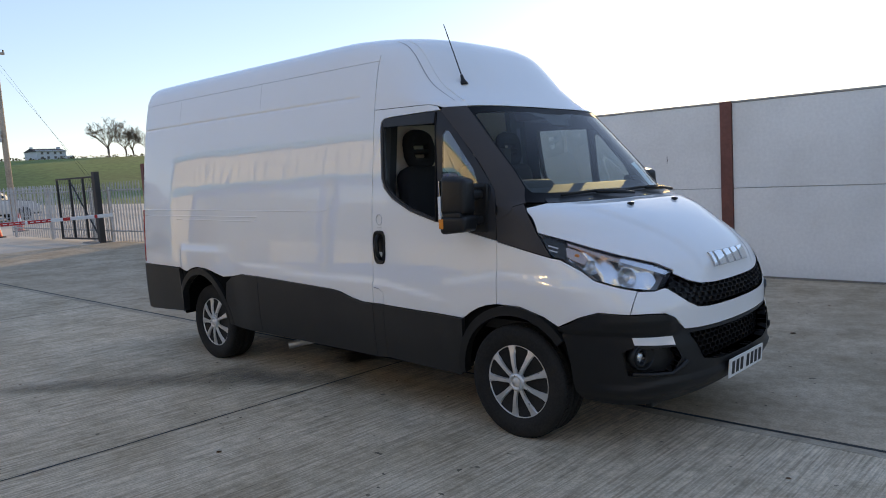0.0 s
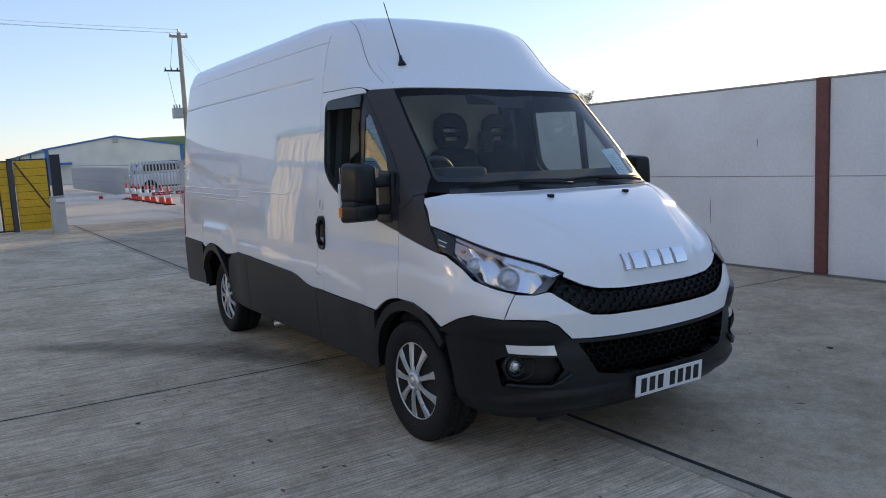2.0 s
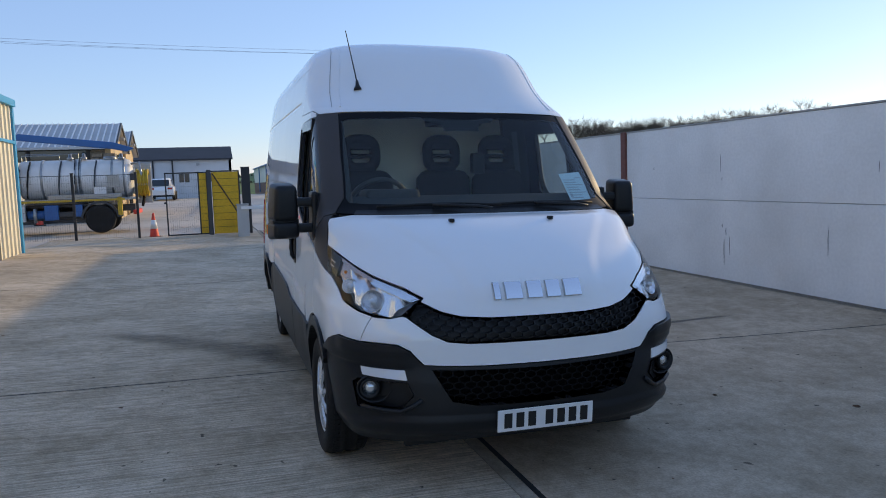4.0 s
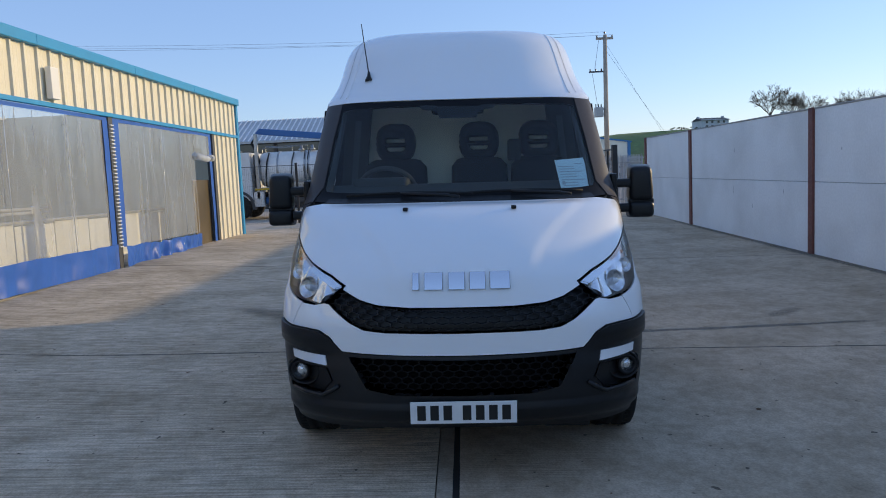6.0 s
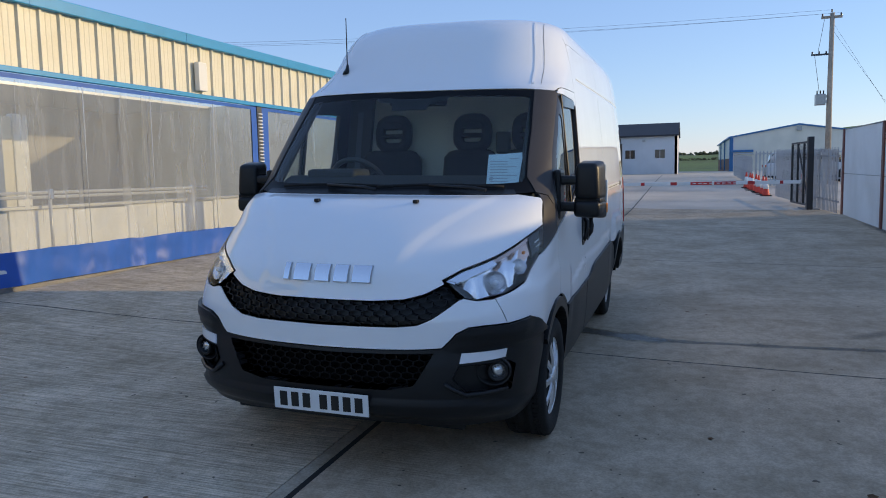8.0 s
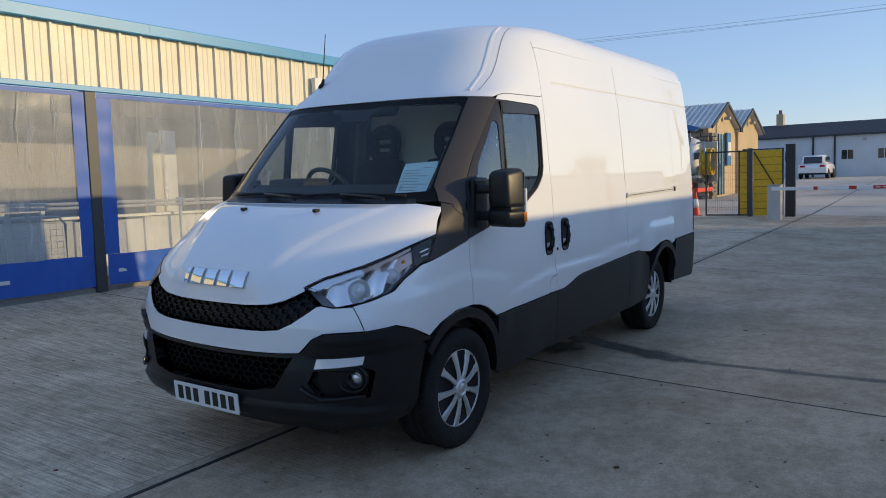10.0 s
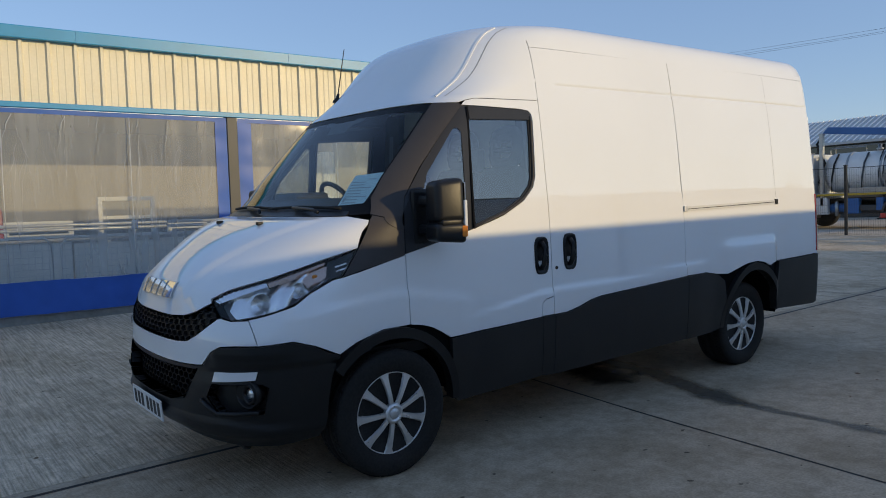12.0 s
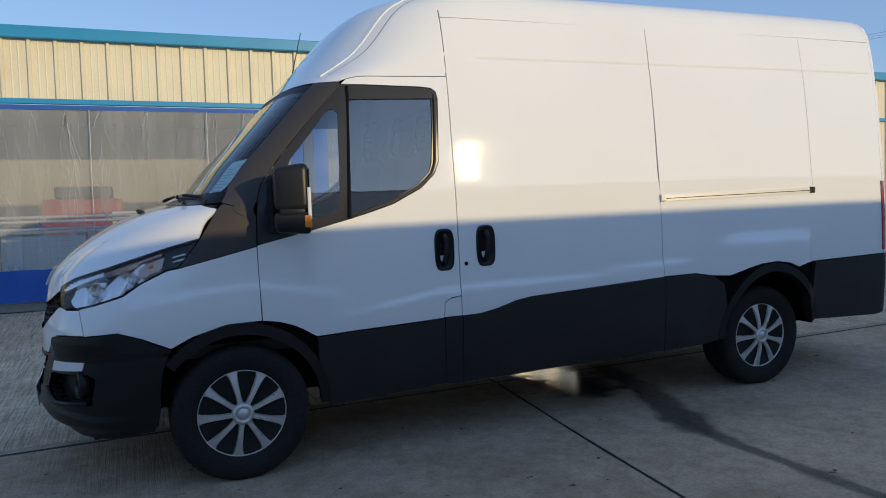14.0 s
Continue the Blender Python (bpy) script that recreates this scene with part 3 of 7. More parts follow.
def honeycomb(name, line, wide, tall, off, bar, deep, parent, sag=0.0, mat=PLASTIC):
    """Six-sided cells as raised bars, those whose middle lies within the outline."""
    bm = bmesh.new()
    flat = []
    for u, z in line:
        p = wrap(u, z)
        flat.append((p.y, p.z))
    zs = [p[1] for p in flat]
    ys = [p[0] for p in flat]
    j, z = 0, min(zs)
    while z < max(zs) + tall:
        y = min(ys) + (wide / 2 if j % 2 else 0)
        while y < max(ys) + wide:
            zz = z + sag * y * y
            if inside(flat, y, zz):
                ring = [(y + wide * .5 * a, zz + tall * .66 * b) for a, b in ((1, .5), (0, 1), (-1, .5), (-1, -.5), (0, -1), (1, -.5))]
                rows = []
                for scale, back in ((1.0, 0), (bar, 0), (bar, deep)):
                    row = []
                    for a, b in ring:
                        q = wrap(*by_y(y + (a - y) * scale, zz + (b - zz) * scale))
                        row.append(bm.verts.new(q + Vector((off - back, 0, 0))))
                    rows.append(row)
                for a, b in zip(rows, rows[1:]):
                    for k in range(6):
                        bm.faces.new((a[k], a[(k + 1) % 6], b[(k + 1) % 6], b[k]))
            y += wide
        z += tall
        j += 1
    bmesh.ops.recalc_face_normals(bm, faces=bm.faces)
    return part(name, bm, mat, parent)


honeycomb("honeycomb_mesh", grille_line, .064, .0275, -.012, .905, .020, grille, sag=.10)

# bumper: black, with an air intake and recesses
edge = [by_y(y, z) for y, z in ((0, .658), (.30, .662), (.50, .669), (.604, .676), (.637, .71), (.668, .747), (.722, .775), (.79, .780))] + [by_x(.70, .781)] + \
       [by_x(x, z) for x, z in ((.55, .795), (.445, .763), (.318, .700), (.362, .60), (.378, .50), (.382, .40), (.395, .33), (.42, .29))] + [by_x(.60, .275), by_y(.72, .265), by_y(.4, .268), (0, .268)]
intake = [by_y(y, z) for y, z in ((-.565, .655), (-.475, .50), (-.34, .474), (0, .470), (.34, .474), (.475, .50), (.565, .655), (0, .640))]
recess = [by_y(y, z) for y, z in ((.655, .532), (.682, .595), (.895, .600), (.915, .58), (.896, .455), (.722, .452))]
marker = [by_y(y, z) for y, z in ((.692, .655), (.882, .662), (.876, .622), (.683, .606))]
mirrored = lambda line: [(-u, z) for u, z in line]


def bumper_form(u, z):
    """Ledges of the bumper: the lower lip that sweeps up to the corners, the corner pad over its split line, the ridge round the intake."""
    a = abs(u)
    crest = .415 - .035 * step_up(.55, 1.1, a)
    d = .020 * (1 - step_up(crest - .008, crest + .010, z)) * (1 - step_up(.95, 1.30, a))
    d -= .022 * (1 - step_up(.285, .36, z))
    split = .668 + .004 * a
    d += .014 * step_up(split - .004, split + .010, z) * step_up(.50, .62, a)
    d -= .015 * math.exp(-((z - split) / .007) ** 2) * step_up(.62, .75, a)
    d += .010 * step_up(.715, .735, z) * (1 - step_up(1.05, 1.2, a)) * step_up(.5, .6, a)
    return d


bumper = patch("bumper", edge + [(-u, z) for u, z in edge[::-1] if u], wrap, PLASTIC, van, off=-.004, depth=.05, step=.015, holes=(intake, recess, mirrored(recess), marker, mirrored(marker)), bulge=bumper_form,
               label="black plastic front bumper with fog lamps")
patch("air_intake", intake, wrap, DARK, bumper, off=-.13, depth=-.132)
honeycomb("intake_mesh", intake, .058, .030, -.062, .86, .016, bumper, mat=MESH_BLACK)
for s in (1, -1):
    flip = (lambda l: l) if s == 1 else mirrored
    patch("fog_recess", flip(recess), wrap, PLASTIC, bumper, off=-.055, depth=-.060)
    strip = patch("marker_lamp", flip(marker), wrap, WHITE_LENS, bumper, off=.003, depth=.02, label="white marker strip")
    c = wrap(*flip([by_y(.848, .552)])[0])
    way = Vector((.95, .22 * s, 0)).normalized()
    m = Matrix.Translation(c - way * .016) @ Vector((1, 0, 0)).rotation_difference(way).to_matrix().to_4x4()
    bez = lathe([(.050, -.06), (.052, .006), (.046, .012), (.037, .006), (.036, -.02)], 28, "x")
    bmesh.ops.transform(bez, matrix=m, verts=bez.verts)
    fog = part("fog_lamp", bez, PLASTIC, bumper, smooth=True)
    bowl = lathe([(.052, -.040), (.062, -.020), (.078, .004), (.084, .010), (.088, .006), (.088, -.03)], 32, "x")
    bmesh.ops.transform(bowl, matrix=m @ pose(0, -.022 * s, 0) @ Matrix.Diagonal((1, 1, .84, 1)), verts=bowl.verts)
    part("fog_bowl", bowl, PLASTIC, fog, smooth=True)
    dish = lathe([(.001, .003), (.016, .001), (.028, -.006), (.036, -.016)], 28, "x")
    bmesh.ops.transform(dish, matrix=m, verts=dish.verts)
    part("fog_reflector", dish, LAMP_SILVER, fog, smooth=True)
    lens = lathe([(.001, .005), (.02, .0045), (.034, .002), (.036, .0)], 28, "x")
    bmesh.ops.transform(lens, matrix=m, verts=lens.verts)
    part("fog_glass", lens, LENS, fog, smooth=True)
    part("swept_blade", tube([wrap(*flip([by_y(y, z)])[0]) + Vector((.004, 0, 0)) for y, z in ((.62, .512), (.66, .482), (.715, .452), (.80, .455), (.885, .462))], .012, 8), PLASTIC, bumper, smooth=True)

# number plate with plain bars
plate = part("number_plate", box((0, -.26, -.056), (.008, .26, .056), .003), PLATE_WHITE, van, "white number plate")
plate.matrix_local = pose(.976, 0, .392, 0, 4, 0)
for k in range(7):
    y = -.205 + .064 * k + (.03 if k > 2 else 0)
    part("plate_mark", box((.008, y - .021, -.038), (.0092, y + .021, .038)), PLATE_BLACK, plate)
# maker's mark on the bonnet as plain chrome shapes
for y0, y1 in ((-.239, -.203), (-.180, -.088), (-.062, .021), (.042, .122), (.142, .242)):
    block = patch("badge_block", [by_y(y, z) for y, z in ((y0 + .003, .981), (y1 - .003, .981), (y1 - .003, 1.053), (y0 + .003, 1.053))], wrap, CHROME, van, off=.021, depth=.014, step=.012)
    # grey backing: the shadow round each shape, put in as colour
    patch("grey_edge", [by_y(y, z) for y, z in ((y0, .978), (y1, .978), (y1, 1.056), (y0, 1.056))], wrap, LAMP_GREY, block, off=.0155, depth=.004, step=.012)

# windscreen
half_screen = [(0, 2.016)] + [by_y(y, z) for y, z in ((.4, 2.016), (.70, 2.014), (.815, 2.008))] + [by_x(-.30, 1.74), by_x(.030, 1.40)] + [by_y(.70, 1.392), by_y(.35, 1.390), (0, 1.390)]
screen_line = half_screen + [(-u, z) for u, z in half_screen[::-1] if u]
clear_half = [(0, 1.975)] + [by_y(y, z) for y, z in ((.13, 1.975), (.15, 1.985), (.71, 1.975), (.752, 1.962), (.783, 1.75), (.797, 1.60), (.812, 1.48), (.80, 1.455), (.70, 1.448), (.3, 1.44))] + [(0, 1.44)]
clear_line = clear_half + [(-u, z) for u, z in clear_half[::-1] if u]
screen = patch("windscreen_surround", screen_line, wrap, GLOSS_BLACK, van, off=-.004, depth=.012, holes=(clear_line,))
patch("windscreen", clear_line, wrap, SCREEN_GLASS, van, off=-.0045, depth=0, step=.04)
for s in (1, -1):
    post = [by_x(-.02, 1.378, s), by_x(.032, 1.396, s)] + [by_y(s * y, z) for y, z in ((.822, 1.48), (.808, 1.60), (.796, 1.75), (.774, 1.92), (.763, 2.012))] + \
           [by_x(x, z, s) for x, z in ((-.600, 2.008), (-.611, 1.994), (-.463, 1.844), (-.286, 1.651), (-.154, 1.479), (-.137, 1.43), (-.121, 1.32), (-.116, 1.30))]
    patch("windscreen_pillar", post, wrap, PILLAR, van, off=.001, depth=.012)
cowl = [(0, 1.412)] + [by_y(y, 1.410) for y in (.4, .7, .77)] + [by_y(.79, 1.386), by_y(.5, 1.384), (0, 1.384)]
patch("scuttle", cowl + [(-u, z) for u, z in cowl[::-1] if u], wrap, PLASTIC, van, off=.004, depth=.02)
for tip, foot in ((-.66, -.02), (-.02, .62)):
    rod = [wrap(*by_y(foot + .02, 1.392)) + Vector((.045, 0, .02)), wrap(*by_y(foot - .06, 1.405)) + Vector((.035, 0, .02)), wrap(*by_y((tip + foot) / 2, 1.42)) + Vector((.02, 0, .016))]
    wiper = part("wiper", tube(rod, .010, 8), PLASTIC, van, smooth=True)
    blade = [wrap(*by_y(tip + (foot + .10 - tip) * k / 10, 1.418 + .012 * math.sin(k / 10 * math.pi))) + Vector((.012, 0, .010)) for k in range(11)]
    part("blade", tube(blade, .009, 6), RUBBER, wiper, smooth=True)

# cap over the windscreen, running back to the cargo joint
cap = [(0, 2.021)] + [by_y(y, z) for y, z in ((.4, 2.021), (.70, 2.019), (.82, 2.013))] + [by_x(-.60, 2.012), by_x(-.64, 2.026), by_x(-.70, 2.039), by_x(SEAM + GAP, 2.049)] + [by_x(SEAM + GAP, 2.07 + .03 * k) for k in range(12)] + \
      [by_x(SEAM + GAP, 2.43), by_x(-1.0, 2.43), by_y(.5, 2.43), (0, 2.43)]
patch("cab_cap", cap + [(-u, z) for u, z in cap[::-1] if u], wrap, PAINT, van, depth=.004)
# roof
def roof_line(k, z):
    xs = section(z)[2]
    if k < 36:
        back = TAIL + .03
        return by_x(back + (xs - back) * (k / 36), z)
    return (QUARTER * (1 - (k - 36) / 20), z)


bm = bmesh.new()
rows_z = [2.43, 2.445, 2.46, 2.475, 2.49, 2.505, 2.52, 2.535, 2.55, 2.5625, 2.575, 2.585, 2.594, 2.60]
grid = []
for k in range(57):
    left = [wrap(*roof_line(k, z)) for z in rows_z]
    top = left[-1]
    crown = [Vector((top.x, top.y * (1 - j / 16), 2.60 + .012 * (1 - (1 - j / 16) ** 2) * min(1, top.y / .4) + .012 * step_up(.60, .565, top.y * (1 - j / 16)))) for j in range(1, 17)]
    line = left + crown
    line += [Vector((p.x, -p.y, p.z)) for p in line[-2::-1]]
    grid.append([bm.verts.new(p) for p in line])
for a, b in zip(grid, grid[1:]):
    for i in range(len(a) - 1):
        bm.faces.new((a[i], b[i], b[i + 1], a[i + 1]))
bmesh.ops.remove_doubles(bm, verts=bm.verts, dist=.0004)
bmesh.ops.recalc_face_normals(bm, faces=bm.faces)
roof = part("roof", bm, PAINT, van, smooth=True)
for s in (1, -1):
    # a raised bead up each edge of the cap's flat face, with a joint beside it
    runs = ((.735, 2.055), (.717, 2.16), (.694, 2.28), (.670, 2.40), (.650, 2.48), (.636, 2.525))
    bead = [by_y(s * y, z) for y, z in runs] + [by_y(s * (y + .011), z) for y, z in runs[::-1]]
    patch("cap_bead", bead, wrap, PAINT, van, off=.005, depth=.009, step=.02)
    groove = [by_y(s * (y + .052), z) for y, z in runs] + [by_y(s * (y + .056), z) for y, z in runs[::-1]]
    patch("cap_joint", groove, wrap, JOINT_SHADE, van, off=.0012, depth=0, step=.02)
aerial_foot = wrap(*by_y(-.601, 2.183)) + Vector((-.003, 0, .002))
base = lathe([(.001, .062), (.009, .058), (.013, .026), (.024, .005), (.028, -.012)], 18, "z")
bmesh.ops.transform(base, matrix=Matrix.Translation(aerial_foot) @ pose(0, 0, 0, 0, -18, 0), verts=base.verts)
aerial = part("aerial", base, PLASTIC, van, smooth=True)
part("mast", tube([aerial_foot + Vector((-.012, 0, .04)), aerial_foot + Vector((-.112, -.052, .395))], .0045, 8, taper=.003), PLASTIC, aerial)

# rear end
bm = bmesh.new()
line = [(half(TAIL + .02, z), z) for z in (.45, .8, 1.2, 1.6, 2.0, 2.3, 2.44, 2.52, 2.57)]
add_prism(bm, [(y, z) for y, z in line] + [(-y, z) for y, z in line[::-1]], TAIL + .015, TAIL - .01, "x")
part("rear_door", bm, PAINT, van)
part("rear_bumper", box((TAIL - .06, -.86, .40), (TAIL + .05, .86, .56), .02), PLASTIC, van)
for s in (1, -1):
    patch("tail_lamp", [(-4.655, .86), (-4.655, 1.37), (-4.73, 1.36), (-4.73, .87)], side(s), RED_LENS, van, off=.008, depth=.05, label="red tail lamp")
part("door_hinge", box((TAIL + .005, .81, 1.95), (TAIL + .05, .85, 2.07), .008), PAINT, van)

# handles, lock and filler badge
def door_pull(x, z, s, parent):
    p = side(s)(x, z)
    y0 = p.y
    cup = lathe([(.001, 0), (.5, 0), (.92, .004), (1.0, .010), (1.06, .006), (1.08, -.004)], 28, "y")
    bmesh.ops.transform(cup, matrix=Matrix.Translation((p.x, y0 + s * .001, p.z)) @ Matrix.Diagonal((.054, s, .108, 1)), verts=cup.verts)
    pull = part("handle_cup", cup, PLASTIC, parent, "black handle cup", smooth=True)
    for v in pull.data.vertices:
        dx, dz = v.co.x - p.x, v.co.z - p.z
        k = (abs(dx / .054) ** 4 + abs(dz / .108) ** 4) ** .25
        q = math.hypot(dx / .054, dz / .108)
        if k > 1e-6:
            v.co.x, v.co.z = p.x + dx * q / k, p.z + dz * q / k
    grip = tube([(p.x + .004, y0 + s * .006, p.z + .082), (p.x + .002, y0 + s * .026, p.z + .055), (p.x, y0 + s * .030, p.z), (p.x + .002, y0 + s * .026, p.z - .05), (p.x + .004, y0 + s * .006, p.z - .078)], .017, 10)
    part("grip", grip, PLASTIC, pull, smooth=True)


door_pull(-1.128, 1.088, 1, van)
door_pull(-1.382, 1.096, 1, van)
door_pull(-1.142, 1.105, -1, van)
p = side(1)(-1.257, 1.003)
part("lock", lathe([(.001, .004), (.010, .004), (.012, .0)], 14, "y"), PLASTIC, van).matrix_local = Matrix.Translation(p)
p = side(-1)(-1.142, 1.283)
bm = bmesh.new()
add_tube(bm, [(p.x + .028 * math.cos(a), p.y - .002, p.z + .012 + .036 * math.sin(a)) for a in (k * math.tau / 20 for k in range(20))], .0035, 6, closed=True)
add_box(bm, (p.x - .022, p.y - .004, p.z - .046), (p.x + .022, p.y - .001, p.z - .038))
part("oval_badge", bm, SILVER, van, "small silver oval badge")

# door mirrors
for s in (1, -1):
    shell = bmesh.new()
    for z0, z1, wide, deep in ((1.343, 1.574, .172, .166), (1.228, 1.338, .176, .172)):
        lobe = bmesh.ops.create_cube(shell, size=1, matrix=Matrix.Translation((-.265, s * 1.145, (z0 + z1) / 2)) @ Matrix.Diagonal((deep, wide, z1 - z0, 1)))["verts"]
        for v in lobe:
            if v.co.x > -.265:
                v.co.y += -s * .012 if abs(v.co.y) > 1.145 else s * .012
                v.co.z += -.02 if v.co.z > 1.4 else .015 if v.co.z < 1.3 else 0
            if v.co.z > 1.5:
                v.co.y += -s * .014 if abs(v.co.y) > 1.145 else s * .006
        bmesh.ops.bevel(shell, geom=list({e for v in lobe for e in v.link_edges}), offset=.034 if z0 > 1.3 else .028, segments=4, affect="EDGES", profile=.55)
    add_box(shell, (-.325, s * 1.145 - .078, 1.325), (-.205, s * 1.145 + .078, 1.356), .008)
    bmesh.ops.rotate(shell, cent=(-.265, s * 1.145, 1.40), matrix=Matrix.Rotation(radians(-8 * s), 3, "Z"), verts=shell.verts)
    mirror = part("door_mirror", shell, PLASTIC, van, "black two-arm door mirror", smooth=True)
    for z, dz in ((1.455, 0), (1.30, .01)):
        arm = box((-.285, min(s * .955, s * 1.10), z - .028), (-.205, max(s * .955, s * 1.10), z + .028), .018)
        part("arm", arm, PLASTIC, mirror)
    part("mounting_plate", box((-.34, min(s * .945, s * .985), 1.22), (-.18, max(s * .945, s * .985), 1.52), .02), PLASTIC, mirror)
    pane = box((-.355, s * 1.145 - .068, 1.32), (-.349, s * 1.145 + .068, 1.545), .002)
    bmesh.ops.rotate(pane, cent=(-.265, s * 1.145, 1.40), matrix=Matrix.Rotation(radians(-8 * s), 3, "Z"), verts=pane.verts)
    part("mirror_pane", pane, MIRROR, mirror)
    turned = Matrix.Rotation(radians(-8 * s), 3, "Z")
    for name, lo, hi, mat, text in (("repeater", (-.352, 1.262), (-.318, 1.322), AMBER, "amber repeater lens"), ("clear_repeater", (-.354, 1.300), (-.336, 1.455), WHITE_LENS, "clear repeater lens")):
        y = s * (1.2335 if mat == AMBER else 1.2315)
        lens = box((lo[0], min(y, y - s * .03), lo[1]), (hi[0], max(y, y - s * .03), hi[1]), .007)
        bmesh.ops.rotate(lens, cent=(-.265, s * 1.145, 1.40), matrix=turned, verts=lens.verts)
        part(name, lens, mat, mirror, text)

# wheels
def wheel(x, y, s, group="road wheels"):
    hub = new("wheel")
    hub.parent = van
    tread = []
    w, r = .115, WHEEL_R
    for dy in (-.5, -.46, -.29, -.285, -.23, -.225, -.07, -.065, .0, .065, .07, .225, .23, .285, .29, .46, .5):
        deep = .008 if abs(dy) in (.23, .285, .065, .0) else 0
        tread.append((r - deep - (.02 if abs(dy) == .5 else .006 if abs(dy) == .46 else 0), dy * 2 * w))
    prof = [(.212, -w * .80), (.235, -w * .98), (.29, -w * 1.03), (.318, -w * 1.02)] + tread + [(.318, w * 1.02), (.29, w * 1.03), (.262, w * 1.015), (.258, w * 1.0), (.235, w * .98), (.215, w * .80)]
    part("tyre", lathe(prof, 72), RUBBER, hub, "worn black rubber tyre", smooth=True)
    bm = bmesh.new()
    for k in range(72):
        a = k * math.tau / 72
        for lane in (-.60, .60):
            add_box(bm, (-.010, lane * w - .016, r - .010), (.010, lane * w + .016, r + .0015), 0, Matrix.Rotation(a + (.04 if lane > 0 else 0), 4, "Y"))
    tagged(part("tread_pattern", bm, RUBBER, hub), kind="stuff")
    f = w * .80
    part("rim", lathe([(.217, f * .7), (.221, f * 1.02), (.219, f * 1.09), (.2155, f * 1.08), (.214, f * .96), (.213, f * .6)], 60), SILVER, hub, smooth=True)
    part("brake_disc", lathe([(.001, f * .35), (.12, f * .35), (.198, f * .5), (.198, f * .2)], 40), DARK, hub)
    bm = bmesh.new()
    for k in range(9):
        a = k * math.tau / 9
        turn = Matrix.Rotation(a, 4, "Y")
        got = []
        for rr, ww, out in ((.045, .0145, 1.22), (.10, .0145, 1.25), (.16, .018, 1.18), (.195, .024, 1.10), (.2155, .036, 1.06)):
            got.append([bm.verts.new(turn @ Vector((x0, f * out - lift, rr))) for x0, lift in ((-ww, .012), (-ww * .72, 0), (ww * .72, 0), (ww, .012))])
        for p0, p1 in zip(got, got[1:]):
            for i in range(3):
                bm.faces.new((p0[i], p0[i + 1], p1[i + 1], p1[i]))
    bmesh.ops.recalc_face_normals(bm, faces=bm.faces)
    part("spokes", bm, SILVER, hub, "nine-spoke silver wheel trim")
    part("centre_cap", lathe([(.001, f * 1.33), (.026, f * 1.33), (.029, f * 1.25), (.033, f * 1.25), (.036, f * 1.36), (.046, f * 1.34), (.056, f * 1.22), (.056, f * .6)], 36), SILVER, hub, smooth=True)
    hub.matrix_local = Matrix.Translation((x, y, AXLE_Z)) @ Matrix.Rotation(radians(180 if s < 0 else 0), 4, "Z") @ Matrix.Rotation(radians(11 + 23 * abs(x)), 4, "Y")
    return hub


for s in (1, -1):
    wheel(0, s * .878, s)
    wheel(BASE, s * .805, s)
    for cx, r in ((0, .44), (BASE, .46)):
        bm = bmesh.new()
        ring = arc(cx, .335, r - .02, r, 174, 6, 20)
        for y0, y1 in ((s * .55, s * .955),):
            a = [bm.verts.new((x, y0, z)) for x, z in ring]
            b = [bm.verts.new((x, y1, z)) for x, z in ring]
            for i in range(20):
                bm.faces.new((a[i], a[i + 1], b[i + 1], b[i]))
            bm.faces.new(a)
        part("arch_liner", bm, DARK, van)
# underside
for s in (1, -1):
    part("air_deflector", box((.66, min(s * .42, s * .66), .215), (.70, max(s * .42, s * .66), .30), .012), PLASTIC, van)
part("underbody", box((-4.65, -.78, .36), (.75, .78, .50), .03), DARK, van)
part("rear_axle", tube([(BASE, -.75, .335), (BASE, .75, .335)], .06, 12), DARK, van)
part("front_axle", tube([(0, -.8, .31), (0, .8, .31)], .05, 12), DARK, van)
part("exhaust_pipe", tube([(-1.7, -.45, .32), (-2.2, -.55, .29), (-2.38, -.74, .255), (-2.46, -.86, .235)], .03, 12), SILVER, van)
for s in (1, -1):
    part("sill", box((-3.10, s * .90 - .04, .345), (-.43, s * .90 + .04, .60), .02), PLASTIC, van)

# cab inside
part("cab_floor", box((-1.28, -.88, .62), (.30, .88, .68)), TRIM_GREY, van)
board = prism([(half(-1.3, z) - .05, z) for z in (.62, 1.0, 1.4, 1.8, 2.1, 2.4)] + [(.05 - half(-1.3, z), z) for z in (2.4, 2.1, 1.8, 1.4, 1.0, .62)], -1.33, -1.29, "x")
part("bulkhead", board, CREAM_BOARD, van, "cream cargo bulkhead")
part("headlining", box((-1.29, -.76, 2.12), (-.82, .76, 2.16), .01), CREAM_BOARD, van)
dash = [(.10, 1.34), (-.03, 1.435), (-.18, 1.485), (-.32, 1.475), (-.36, 1.34), (-.30, 1.05), (-.20, .70), (.10, .70)]
part("dashboard", prism(dash, -.80, .80, "y", .02), TRIM_GREY, van)
